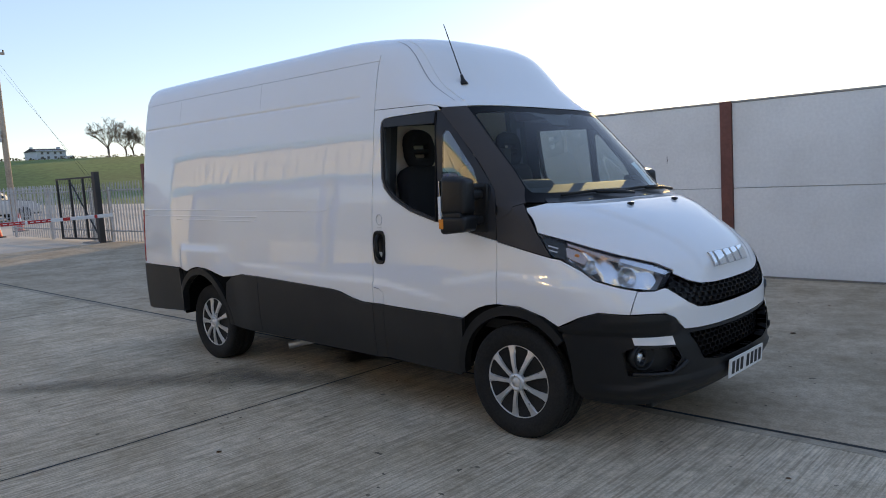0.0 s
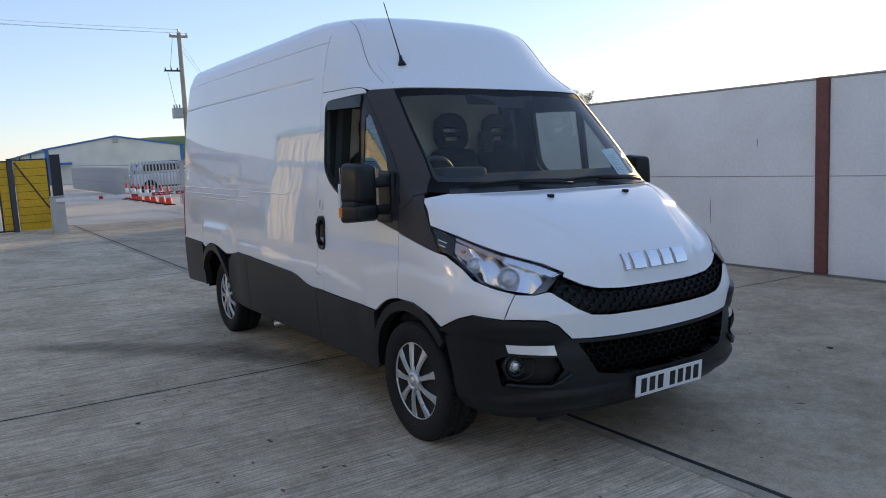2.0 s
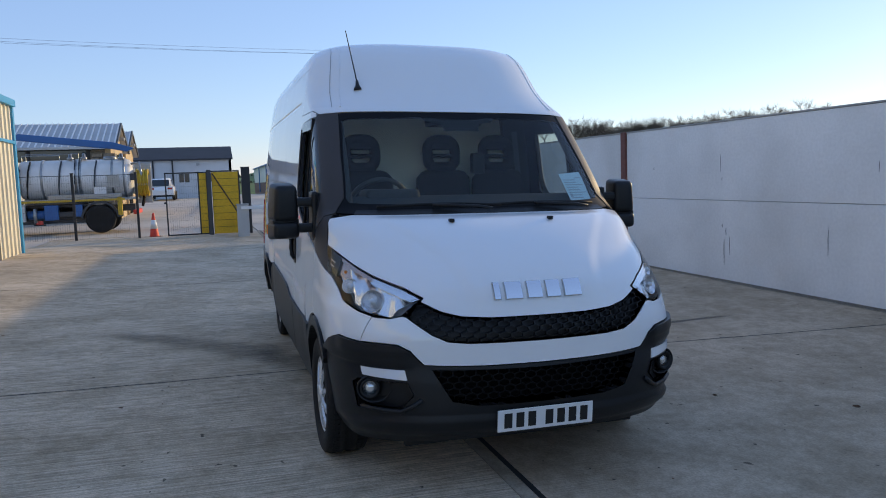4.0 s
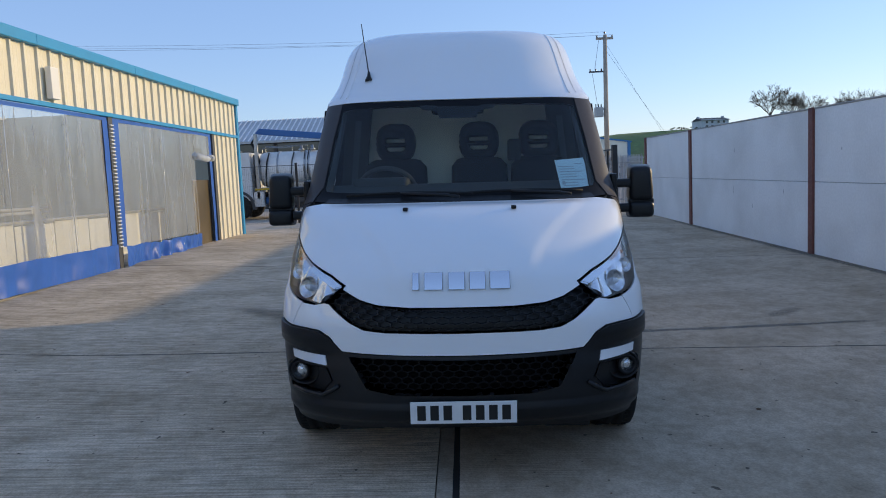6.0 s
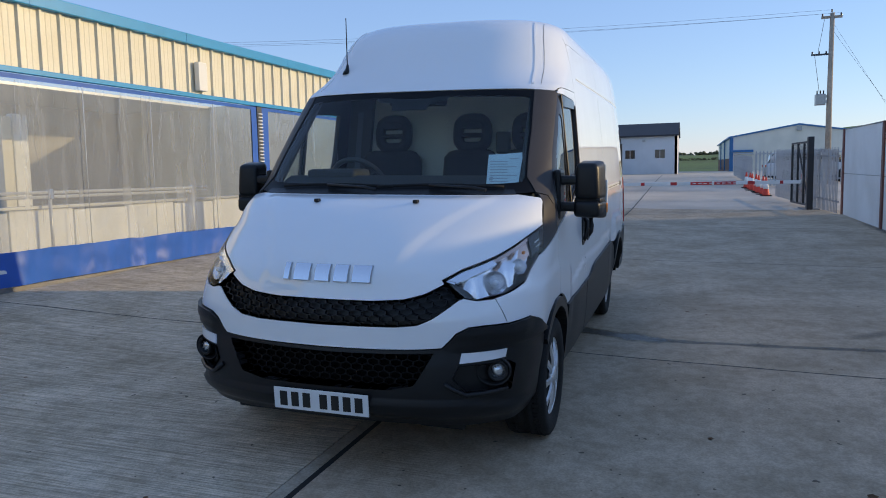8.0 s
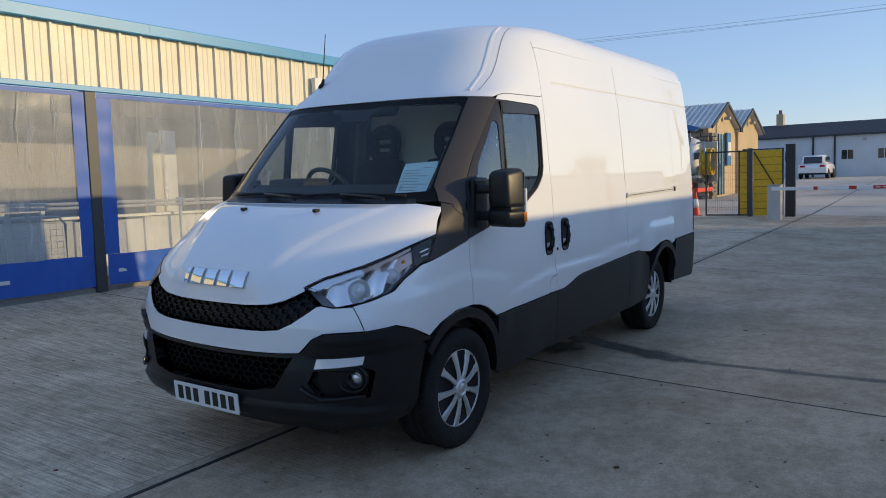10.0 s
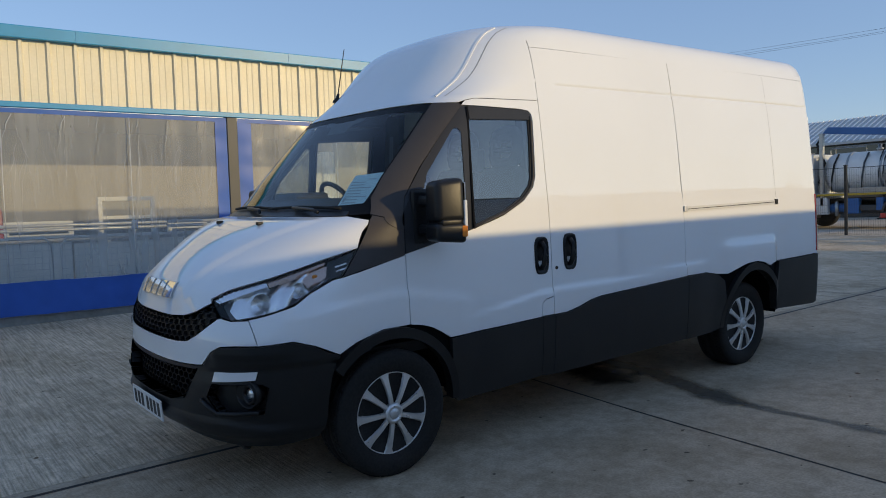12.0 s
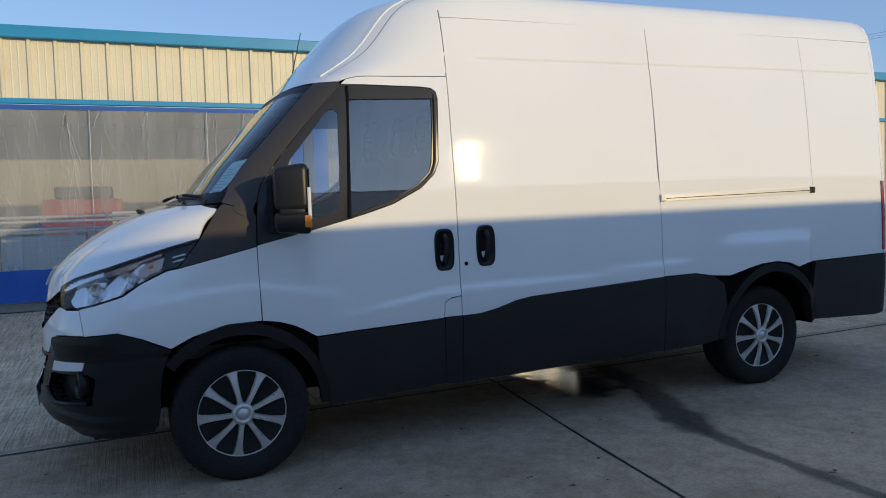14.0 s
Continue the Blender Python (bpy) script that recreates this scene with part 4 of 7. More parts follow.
for s in (1, -1):
    column = [(s * (half(-1.27, z) - .055), z) for z in (.70, 1.2, 1.6, 2.0, 2.11)]
    part("inner_post_trim", prism(column + [(y - s * .19, z) for y, z in column[::-1]], -1.284, -1.235, "x"), TRIM_GREY, van, "dark grey door post lining")
    belt = [(s * (half(-1.25, z) - .13), z) for z in (1.05, 1.5, 1.95)]
    part("seat_belt", prism(belt + [(y - s * .045, z) for y, z in belt[::-1]], -1.231, -1.227, "x"), BELT_GREY, van, "grey seat belt")
    part("inner_door_trim", box((-1.18, s * .90 - .02, .70), (-.22, s * .90 + .02, 1.27), .015), TRIM_GREY, van)
    part("inner_pillar", tube([wrap(*by_y(s * .80, 1.42)) + Vector((-.06, 0, 0)), wrap(*by_y(s * .76, 1.98)) + Vector((-.06, 0, 0))], .03, 8), TRIM_GREY, van, smooth=True)
binnacle = part("instrument_hood", box((-.40, -.66, 1.42), (-.14, -.32, 1.525), .03), TRIM_GREY, van, smooth=True)
bm = bmesh.new()
m = Matrix.Translation((-.58, -.49, 1.42)) @ Matrix.Rotation(radians(-58), 4, "Y")
add_tube(bm, [m @ Vector((.195 * math.cos(a), .195 * math.sin(a), 0)) for a in (k * math.tau / 40 for k in range(40))], .017, 10, closed=True)
steer = part("steering_wheel", bm, material("wheel_leather", (.07, .07, .072), .45, grain=.2, grain_size=200), van, smooth=True)
bm = bmesh.new()
for a in (90, 210, 330):
    add_tube(bm, [m @ Vector((0, 0, -.02)), m @ Vector((.18 * math.cos(radians(a + 90)), .18 * math.sin(radians(a + 90)), 0))], .016, 8)
add_tube(bm, [m @ Vector((0, 0, .01)), m @ Vector((.02, 0, -.28))], .06, 14)
part("steering_column", bm, TRIM_GREY, steer)


def seat(y, wide):
    """A cab seat with a headrest that has two slots."""
    s = part("cab_seat", box((-1.14, y - wide / 2, .98), (-.58, y + wide / 2, 1.14), .05), CLOTH, van, "dark cloth cab seat", smooth=True)
    back = box((-.07, -wide / 2, 0), (.07, wide / 2, .60), .065)
    for v in back.verts:
        if v.co.z > .45:
            v.co.y *= .80 if v.co.z > .55 else .93
    bmesh.ops.transform(back, matrix=pose(-1.10, y, 1.06, 0, -9, 0), verts=back.verts)
    part("backrest", back, CLOTH, s, smooth=True)
    head = bmesh.new()
    tilt = pose(-1.20, y, 1.66, 0, -7, 0)
    rim = [(.135 * math.copysign(abs(math.cos(t)) ** .6, math.cos(t)), .115 + .125 * math.copysign(abs(math.sin(t)) ** .7, math.sin(t))) for t in (i * math.tau / 28 for i in range(28))]
    add_tube(head, [tilt @ Vector((0, y * .82, z * .86 + .016)) for y, z in rim], .042, 8, closed=True)
    for z0, z1 in ((.085, .115), (.15, .215), (.0, .05)):
        add_box(head, (-.03, -.10, z0), (.03, .10, z1), .012, tilt)
    for k in (-1, 1):
        add_tube(head, [tilt @ Vector((0, k * .07, -.10)), tilt @ Vector((0, k * .07, .02))], .008, 8)
    part("headrest", head, CLOTH, s, smooth=True)


seat(-.48, .50)
seat(.15, .45)
seat(.60, .45)
part("belt_post", box((-1.16, .36, 1.62), (-1.08, .46, 1.78), .02), TRIM_GREY, van)
part("rear_view_housing", prism([(-.36, 1.93), (-.44, 2.02), (-.60, 2.02), (-.55, 1.93)], -.17, .17, "y", .015), DARK, van, "overhead sensor housing")
frit = [by_y(y, z) for y, z in ((-.26, 1.99), (.26, 1.99), (.225, 1.957), (.135, 1.945), (.115, 1.895), (-.115, 1.895), (-.135, 1.945), (-.225, 1.957))]
patch("sensor_frit", frit, wrap, GLOSS_BLACK, screen, off=-.0065, depth=0)

# sheet of paper propped behind the windscreen
paper = thing("paper_sheet", "printed sheet of white paper propped behind the windscreen", "paper", van.matrix_world.copy())
sheet_line = [by_y(.585, 1.628), by_y(.775, 1.640), by_y(.815, 1.450), by_y(.61, 1.440)]
patch("sheet", sheet_line, wrap, PAPER, paper, off=-.030, depth=.001)
for k in range(9):
    z = 1.605 - .016 * k
    y0, y1 = .60 + .003 * k, (.70 if k % 3 else .75) + .003 * k
    if k == 0:
        y0, y1 = .71, .76
    patch("print_line", [by_y(y0, z), by_y(y1, z), by_y(y1, z - .005), by_y(y0, z - .005)], wrap, PRINT, paper, off=-.028, depth=0)
for y in (.63, .80):
    patch("stamp", [by_y(y - .012, 1.50), by_y(y + .008, 1.50), by_y(y + .008, 1.48), by_y(y - .012, 1.48)], wrap, PRINT, paper, off=-.028, depth=0)


# ---- ground ----
def lie(x, y):
    """Height of the ground: the yard drains to its far side, and the road beyond the gate climbs."""
    along = ease([(-400, 5.0), (-230, 3.6), (-200, 3.1), (-150, 1.5), (-95, .15), (-78, .60), (-72, .68), (-45, .52), (-20, .13), (-8, .04), (0, 0), (12, -.06), (60, -.3)], x)
    across = ease([(-60, .30), (-12, .27), (-5.9, .20), (-3, .063), (0, 0), (1.5, -.0315), (5.6, -.045), (20, -.05), (60, .2)], y)
    if y < 0:
        across *= 1 - .8 * step_up(-13, -18.5, x)
    hill = 0.0
    if x < -60 and y > 6:
        hill = 6.4 * step_up(-70, -150, x) * step_up(6, 42, y)
    if y > 30:
        hill = max(hill, 7.0 * step_up(30, 160, y) * step_up(60, -40, x))
    return along + across + hill


def sheet(name, xs, ys, mat, drop=0.0, skip=None):
    bm = bmesh.new()
    grid = [[bm.verts.new((x, y, lie(x, y) - drop)) for y in ys] for x in xs]
    for i in range(len(xs) - 1):
        for j in range(len(ys) - 1):
            if not (skip and skip((xs[i] + xs[i + 1]) / 2, (ys[j] + ys[j + 1]) / 2)):
                bm.faces.new((grid[i][j], grid[i + 1][j], grid[i + 1][j + 1], grid[i][j + 1]))
    return part(name, bm, mat, smooth=True)


def concrete(name, colour, brushed=1.0):
    """Brushed yard concrete: dirt in the brush marks, blotches, brown damp tints, grit and dark spots."""
    m = material(name, colour, 0.85, spec=0.25)
    nodes, links = m.node_tree.nodes, m.node_tree.links
    b = nodes["Principled BSDF"]
    place = nodes.new("ShaderNodeTexCoord").outputs["Object"]
    colour_now = b.inputs["Base Color"].links[0].from_socket

    def noise_of(scale, detail, stretch=None, rough=0.5):
        n = nodes.new("ShaderNodeTexNoise")
        n.inputs["Scale"].default_value, n.inputs["Detail"].default_value, n.inputs["Roughness"].default_value = scale, detail, rough
        source = place
        if stretch:
            bend = nodes.new("ShaderNodeMapping")
            bend.inputs["Scale"].default_value = stretch
            bend.inputs["Rotation"].default_value = (0, 0, 0.045)
            links.new(place, bend.inputs[0])
            source = bend.outputs[0]
        links.new(source, n.inputs["Vector"])
        return n.outputs["Fac"]

    def shade(before, v, lo, hi, dark):
        r = nodes.new("ShaderNodeMapRange")
        for socket, x in zip(r.inputs[1:], (lo, hi, 0.0, 1.0)):
            socket.default_value = x
        links.new(v, r.inputs[0])
        n = nodes.new("ShaderNodeMix")
        n.data_type, n.blend_type = "RGBA", "MIX"
        n.inputs[6].default_value, n.inputs[7].default_value = (*dark, 1), (1, 1, 1, 1)
        links.new(r.outputs[0], n.inputs["Factor"])
        times = nodes.new("ShaderNodeMix")
        times.data_type, times.blend_type = "RGBA", "MULTIPLY"
        times.inputs["Factor"].default_value = 1.0
        links.new(before, times.inputs[6])
        links.new(n.outputs[2], times.inputs[7])
        return times.outputs[2]

    comb = noise_of(1.0, 3, (58, 2.2, 1), 0.6)
    fine = noise_of(70, 5)
    blotch = noise_of(0.9, 8, None, 0.62)
    patchy = noise_of(3.0, 7, None, 0.66)
    mottle = noise_of(11, 8, None, 0.72)
    spots = noise_of(16, 1)
    if brushed > 0.5:
        colour_now = shade(colour_now, comb, 0.36, 0.60, (0.60, 0.585, 0.565))
    colour_now = shade(colour_now, fine, 0.36, 0.60, (0.80, 0.80, 0.80))
    colour_now = shade(colour_now, mottle, 0.38, 0.58, (0.80, 0.79, 0.77))
    colour_now = shade(colour_now, blotch, 0.36, 0.62, (0.74, 0.72, 0.68))
    colour_now = shade(colour_now, patchy, 0.34, 0.56, (0.83, 0.815, 0.785))
    colour_now = shade(colour_now, spots, 0.215, 0.235, (0.30, 0.29, 0.28))
    links.new(colour_now, b.inputs["Base Color"])
    add = nodes.new("ShaderNodeMath")
    add.operation = "MULTIPLY_ADD"
    add.inputs[1].default_value = 0.35
    links.new(fine, add.inputs[0])
    links.new(comb, add.inputs[2])
    bump = nodes.new("ShaderNodeBump")
    bump.inputs["Strength"].default_value, bump.inputs["Distance"].default_value = 1.0, 0.009 * brushed
    links.new(add.outputs[0], bump.inputs["Height"])
    links.new(bump.outputs[0], b.inputs["Normal"])
    return m


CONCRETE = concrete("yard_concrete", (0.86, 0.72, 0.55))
# wall-side bays: smoother finish, and darkened in the colour for the shade there
SMOOTHER = concrete("smooth_shaded_concrete", (0.61, 0.485, 0.355), 0.5)
MARGIN = concrete("trowelled_concrete", (0.52, 0.44, 0.34), 0.15)
# road lightened in the colour, for the sun beyond the gate
ROAD = material("sunlit_road_concrete", (0.64, 0.55, 0.445), 0.85, grain=0.2, grain_size=30, bump=0.004, stain=0.5, stain_size=0.3)
GRASS = material("field_grass", (0.12, 0.20, 0.037), 0.9, grain=0.35, grain_size=1.2, stain=0.7, stain_size=0.03, stain_colour=(0.10, 0.12, 0.03))
TAR = material("joint_tar", (0.012, 0.012, 0.012), 0.75)

spread = sorted({-900, -600, -400, -320, -260, -220, -190, -165, -145, -125, -110, -98, -88, -80, -73, *range(-66, 60, 2), 70, 90, 130, 200, 320, 600, 900})
tagged(sheet("ground", spread, spread, GRASS, 0.10), "green fields and rough ground round the yard", "ground", kind="structure")
road_x = [-75 + 1.5 * k for k in range(61)]
tagged(sheet("road", [x for x in road_x if x < 25], [-60 + 1.5 * k for k in range(34)] + [-8, -5.5, -3, -1, 1, 3, 4.5, 6, 9, 12, 16, 20], ROAD, 0.035), "pale worn concrete yard road", "road", kind="structure")

floor = thing("yard_floor", "brushed grey concrete yard floor laid in bays", "floor", kind="structure")


def joint_at(x0, y):
    """Cross joints of the two bays lean differently."""
    return x0 + (.095 * y if y > 0 else -.012 * y)


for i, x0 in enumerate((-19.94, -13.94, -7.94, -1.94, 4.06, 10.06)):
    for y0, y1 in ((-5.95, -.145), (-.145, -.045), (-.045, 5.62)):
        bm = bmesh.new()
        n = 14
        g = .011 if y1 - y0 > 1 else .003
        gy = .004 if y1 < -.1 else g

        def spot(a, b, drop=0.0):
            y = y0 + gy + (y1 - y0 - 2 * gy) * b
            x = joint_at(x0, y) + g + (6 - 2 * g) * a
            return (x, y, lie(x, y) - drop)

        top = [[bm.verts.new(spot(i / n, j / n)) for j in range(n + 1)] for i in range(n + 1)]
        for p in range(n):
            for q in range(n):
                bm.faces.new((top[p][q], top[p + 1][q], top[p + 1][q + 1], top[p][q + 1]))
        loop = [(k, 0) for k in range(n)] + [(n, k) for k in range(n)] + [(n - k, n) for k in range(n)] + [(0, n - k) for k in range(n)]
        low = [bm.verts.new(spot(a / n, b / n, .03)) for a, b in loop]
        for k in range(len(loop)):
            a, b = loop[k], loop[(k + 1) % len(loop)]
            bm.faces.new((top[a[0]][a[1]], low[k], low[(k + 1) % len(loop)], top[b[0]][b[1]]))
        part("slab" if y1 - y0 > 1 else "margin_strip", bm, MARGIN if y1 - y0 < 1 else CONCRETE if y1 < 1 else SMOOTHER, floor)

def tar_line(a, b, wide, seed, lift=.0012):
    """A poured joint: a thin band of uneven width, just proud of the slabs."""
    a, b = Vector(a), Vector(b)
    n = int((b - a).length / .12)
    side_way = Vector((-(b - a).y, (b - a).x)).normalized()
    bm = bmesh.new()
    rows = []
    for k in range(n + 1):
        p = a.lerp(b, k / n) + side_way * .006 * noise.noise(Vector((k * .21, seed, 2)))
        w = wide * (1 + .45 * noise.noise(Vector((k * .35, seed, 0))))
        rows.append([bm.verts.new((q.x, q.y, lie(q.x, q.y) + lift)) for q in (p - side_way * w, p + side_way * w)])
    for p, q in zip(rows, rows[1:]):
        bm.faces.new((p[0], q[0], q[1], p[1]))
    part("joint_filler", bm, TAR, floor, "black poured joint filler")


tar_line((-19.9, -.045), (16, -.045), .017, 1)
for k, x0 in enumerate((-13.94, -7.94, -1.94, 4.06, 10.06)):
    tar_line((joint_at(x0, -5.9), -5.9), (joint_at(x0, -.06), -.06), .009, 5 + k)
    tar_line((joint_at(x0, -.03), -.03), (joint_at(x0, 5.6), 5.6), .009, 15 + k)

for k, x0 in enumerate((-24.2, -30.3, -36.5, -43.0, -51.0, -60.0)):
    tar_line((x0 - .2, -7.5), (x0 + .15, 4.2), .018 + .004 * (k % 2), 31 + k, -.033)
tar_line((-58, -.6), (-20.2, -.1), .016, 44, -.033)

# ---- boundary wall ----
WALL_WHITE = material("wall_render", (0.84, 0.83, 0.81), 0.85, grain=0.08, grain_size=25, bump=0.003, stain=0.38, stain_size=0.7, stain_colour=(0.46, 0.44, 0.40))
RED_STEEL = material("red_oxide_steel", (0.20, 0.065, 0.05), 0.6, grain=0.2, grain_size=20, stain=0.4, stain_size=3)
GREY_COPING = material("coping_grey", (0.42, 0.41, 0.39), 0.85, grain=0.2, grain_size=15, stain=0.4, stain_size=2)
wall = thing("wall_boundary", "white concrete panel wall between red steel posts", "wall", pose(0, 5.62, 0, 0, 0, .5), kind="structure")
for k in range(-3, 4):
    x = -1.35 + 6.12 * k
    x = max(x, -17.8)
    part("post", box((x - .075, -.035, -.15), (x + .075, .12, 2.285), .006), RED_STEEL, wall, "red-brown steel post")
    if k > -3:
        left = max(x - 6.12, -17.8)
        for z0, z1 in ((-.12, 1.128), (1.136, 2.258)):
            part("panel", box((left + .08, .0, z0), (x - .08, .10, z1), .004), WALL_WHITE, wall)
        # strip added behind the panel gap to block the sun
        part("joint_strip", box((left + .08, .03, 1.10), (x - .08, .07, 1.165)), GREY_COPING, wall)

SCUFF = material("wall_scuff", (0.16, 0.155, 0.15), 0.9)
scuffs = bmesh.new()
for x, z0, z1, w in ((-4.88, 1.55, 1.81, .012), (-4.85, 1.42, 1.47, .010), (-6.56, 1.60, 1.66, .014), (-10.77, 1.66, 1.79, .016), (-10.84, .82, 1.02, .012), (-9.87, .59, .70, .014),
                     (-4.84, .74, .79, .02), (-4.76, .62, .75, .016), (-4.68, .35, .63, .014), (-4.80, .20, .60, .018), (-8.5, .9, 1.0, .01), (-2.9, .5, .85, .012), (-2.2, 1.5, 1.62, .012), (1.6, 1.35, 1.7, .012), (2.3, .8, .95, .014), (4.1, 1.5, 1.6, .01)):
    n = 7
    rows = []
    for k in range(n + 1):
        f = k / n
        half_w = w * .5 * math.sin(math.pi * min(1, max(.08, f))) ** .6
        cx = x + .008 * noise.noise(Vector((k * .7, x, 0)))
        rows.append([scuffs.verts.new((cx - half_w, -.003, z0 + (z1 - z0) * f)), scuffs.verts.new((cx + half_w, -.003, z0 + (z1 - z0) * f))])
    for a, b in zip(rows, rows[1:]):
        scuffs.faces.new((a[0], a[1], b[1], b[0]))
tagged(part("scuff_marks", scuffs, SCUFF, wall, "dark scuffs on the white render"), kind="stuff")
part("coping", box((-17.7, -.012, 2.262), (17.0, .112, 2.285), .004), GREY_COPING, wall)

# ---- unit with the curtains ----
CREAM = material("cream_cladding", (0.76, 0.70, 0.54), 0.45, grain=0.06, grain_size=30, stain=0.25, stain_size=1.2, stain_colour=(0.45, 0.38, 0.24))
TURQUOISE = material("turquoise_trim", (0.002, 0.27, 0.54), 0.4, stain=0.2, stain_size=2)
BLUE_PVC = material("blue_pvc", (0.030, 0.125, 0.48), 0.40, spec=0.25, stain=0.25, stain_size=3)
CLEAR_PVC = glass("clear_pvc", (0.88, 0.89, 0.87), 1.5, 0.12, haze=0.27, most=0.95)
STEEL = material("galvanised", (0.42, 0.43, 0.43), 0.4, metal=0.8, grain=0.15, grain_size=15)
DARK_STEEL = material("dark_steel", (0.05, 0.055, 0.06), 0.5, stain=0.3)
GREY_BLOCK = material("grey_block", (0.30, 0.29, 0.27), 0.85, grain=0.2, grain_size=20, stain=0.4, stain_size=0.7)

# unit axes: x along the front, y out of it, z up
unit = thing("workshop_unit", "cream corrugated workshop unit with blue-edged clear curtains", "building", pose(-8, -5.64, .22, 0, -.6, -1.2))
U0, U1 = -6.05, 18.0


def corrugated(x0, x1, z0, z1, pitch=.30, deep=.035):
    """Profiled sheet with broad crowns."""
    bm = bmesh.new()
    row = []
    x = x0
    while x < x1 - 1e-6:
        for dx, d in ((0, 0), (.07, 0), (.08, .004), (.09, 0), (.15, 0), (.16, .004), (.17, 0), (.232, 0), (.245, deep), (.275, deep), (.29, 0)):
            if x + dx * pitch / .30 <= x1:
                row.append((x + dx * pitch / .30, d))
        x += pitch
    row.append((x1, 0))
    a = [bm.verts.new((x, d, z0)) for x, d in row]
    b = [bm.verts.new((x, d, z1)) for x, d in row]
    for i in range(len(row) - 1):
        bm.faces.new((a[i], a[i + 1], b[i + 1], b[i]))
    bmesh.ops.recalc_face_normals(bm, faces=bm.faces)
    bmesh.ops.solidify(bm, geom=list(bm.faces), thickness=.002)
    return bm


part("cladding", corrugated(U0, U1, 2.53, 3.30), CREAM, unit)
part("cladding", corrugated(U0, -4.35, .02, 2.50), CREAM, unit)
part("fascia", box((U0 - .04, -.05, 3.27), (U1, .10, 3.42), .01), TURQUOISE, unit)
part("drip_trim", box((U0, -.02, 2.47), (U1, .055, 2.535), .006), TURQUOISE, unit)
part("corner_trim", box((U0 - .06, -.10, 0), (U0 + .06, .05, 3.27), .006), TURQUOISE, unit)
# roof out of view; its open strip is added to let daylight in
part("roof", box((U0, -14, 3.2), (U1, -5.8, 3.26)), STEEL, unit)
part("roof", box((U0, -1.2, 3.2), (U1, -.03, 3.26)), STEEL, unit)
part("end_wall", box((U0 - .02, -14, 0), (U0 + .06, -.10, 3.25)), CREAM, unit)
part("back_wall", box((U0, -9.1, -.1), (U1, -9.0, 3.2)), GREY_BLOCK, unit)
part("shop_floor", box((U0, -14, -.12), (U1, -.02, -.02)), GREY_BLOCK, unit)
part("far_wall", box((U1, -14, 0), (U1 + .1, 0, 3.3)), CREAM, unit)
for x in (-4.30, .42, 6.07, 11.7, 17.4):
    part("column", box((x - .07, -.12, -.1), (x + .07, .03, 2.5), .004), DARK_STEEL, unit)
part("wall_box", box((1.98, .03, 2.58), (2.18, .12, 3.02), .012), material("box_white", (.75, .74, .70), .5), unit, "white junction box")
for x in (-3.2, -.5, 2.4, 5.2, 8.0, 10.8, 13.6):
    part("fascia_joint", box((x - .012, .098, 3.275), (x + .012, .104, 3.415), .0), TURQUOISE, unit)


def cloth(x0, x1, z0, z1, sag=.03, seed=0.0, nx=60, nz=20, flat=0.012, ruffle=0.0):
    """A hung sheet with folds."""
    bm = bmesh.new()
    grid = []
    for i in range(nx + 1):
        col = []
        for j in range(nz + 1):
            x, z = x0 + (x1 - x0) * i / nx, z0 + (z1 - z0) * j / nz
            d = sag * (noise.noise(Vector((x * 1.1 + seed, z * .5, seed))) + .4 * noise.noise(Vector((x * 4.5 + seed, z * .9, 3.1))))
            d += .25 * sag * noise.noise(Vector((x * 2.0, z * 5.0, seed + 7)))
            if ruffle:
                low = 1 - .6 * j / nz
                d += ruffle * low * math.sin(x * 7.5 + 2.2 * math.sin(x * 2.3 + seed) + 1.5 * z) + .5 * ruffle * low * noise.noise(Vector((x * 9, z * 7, seed)))
                z += ruffle * (.9 * noise.noise(Vector((x * 1.6, 0, seed))) + .5 * noise.noise(Vector((x * 5, 3, seed)))) * (j / nz)
            col.append(bm.verts.new((x, flat + d, z)))
        grid.append(col)
    for a, b in zip(grid, grid[1:]):
        for j in range(nz):
            bm.faces.new((a[j], b[j], b[j + 1], a[j + 1]))
    return bm


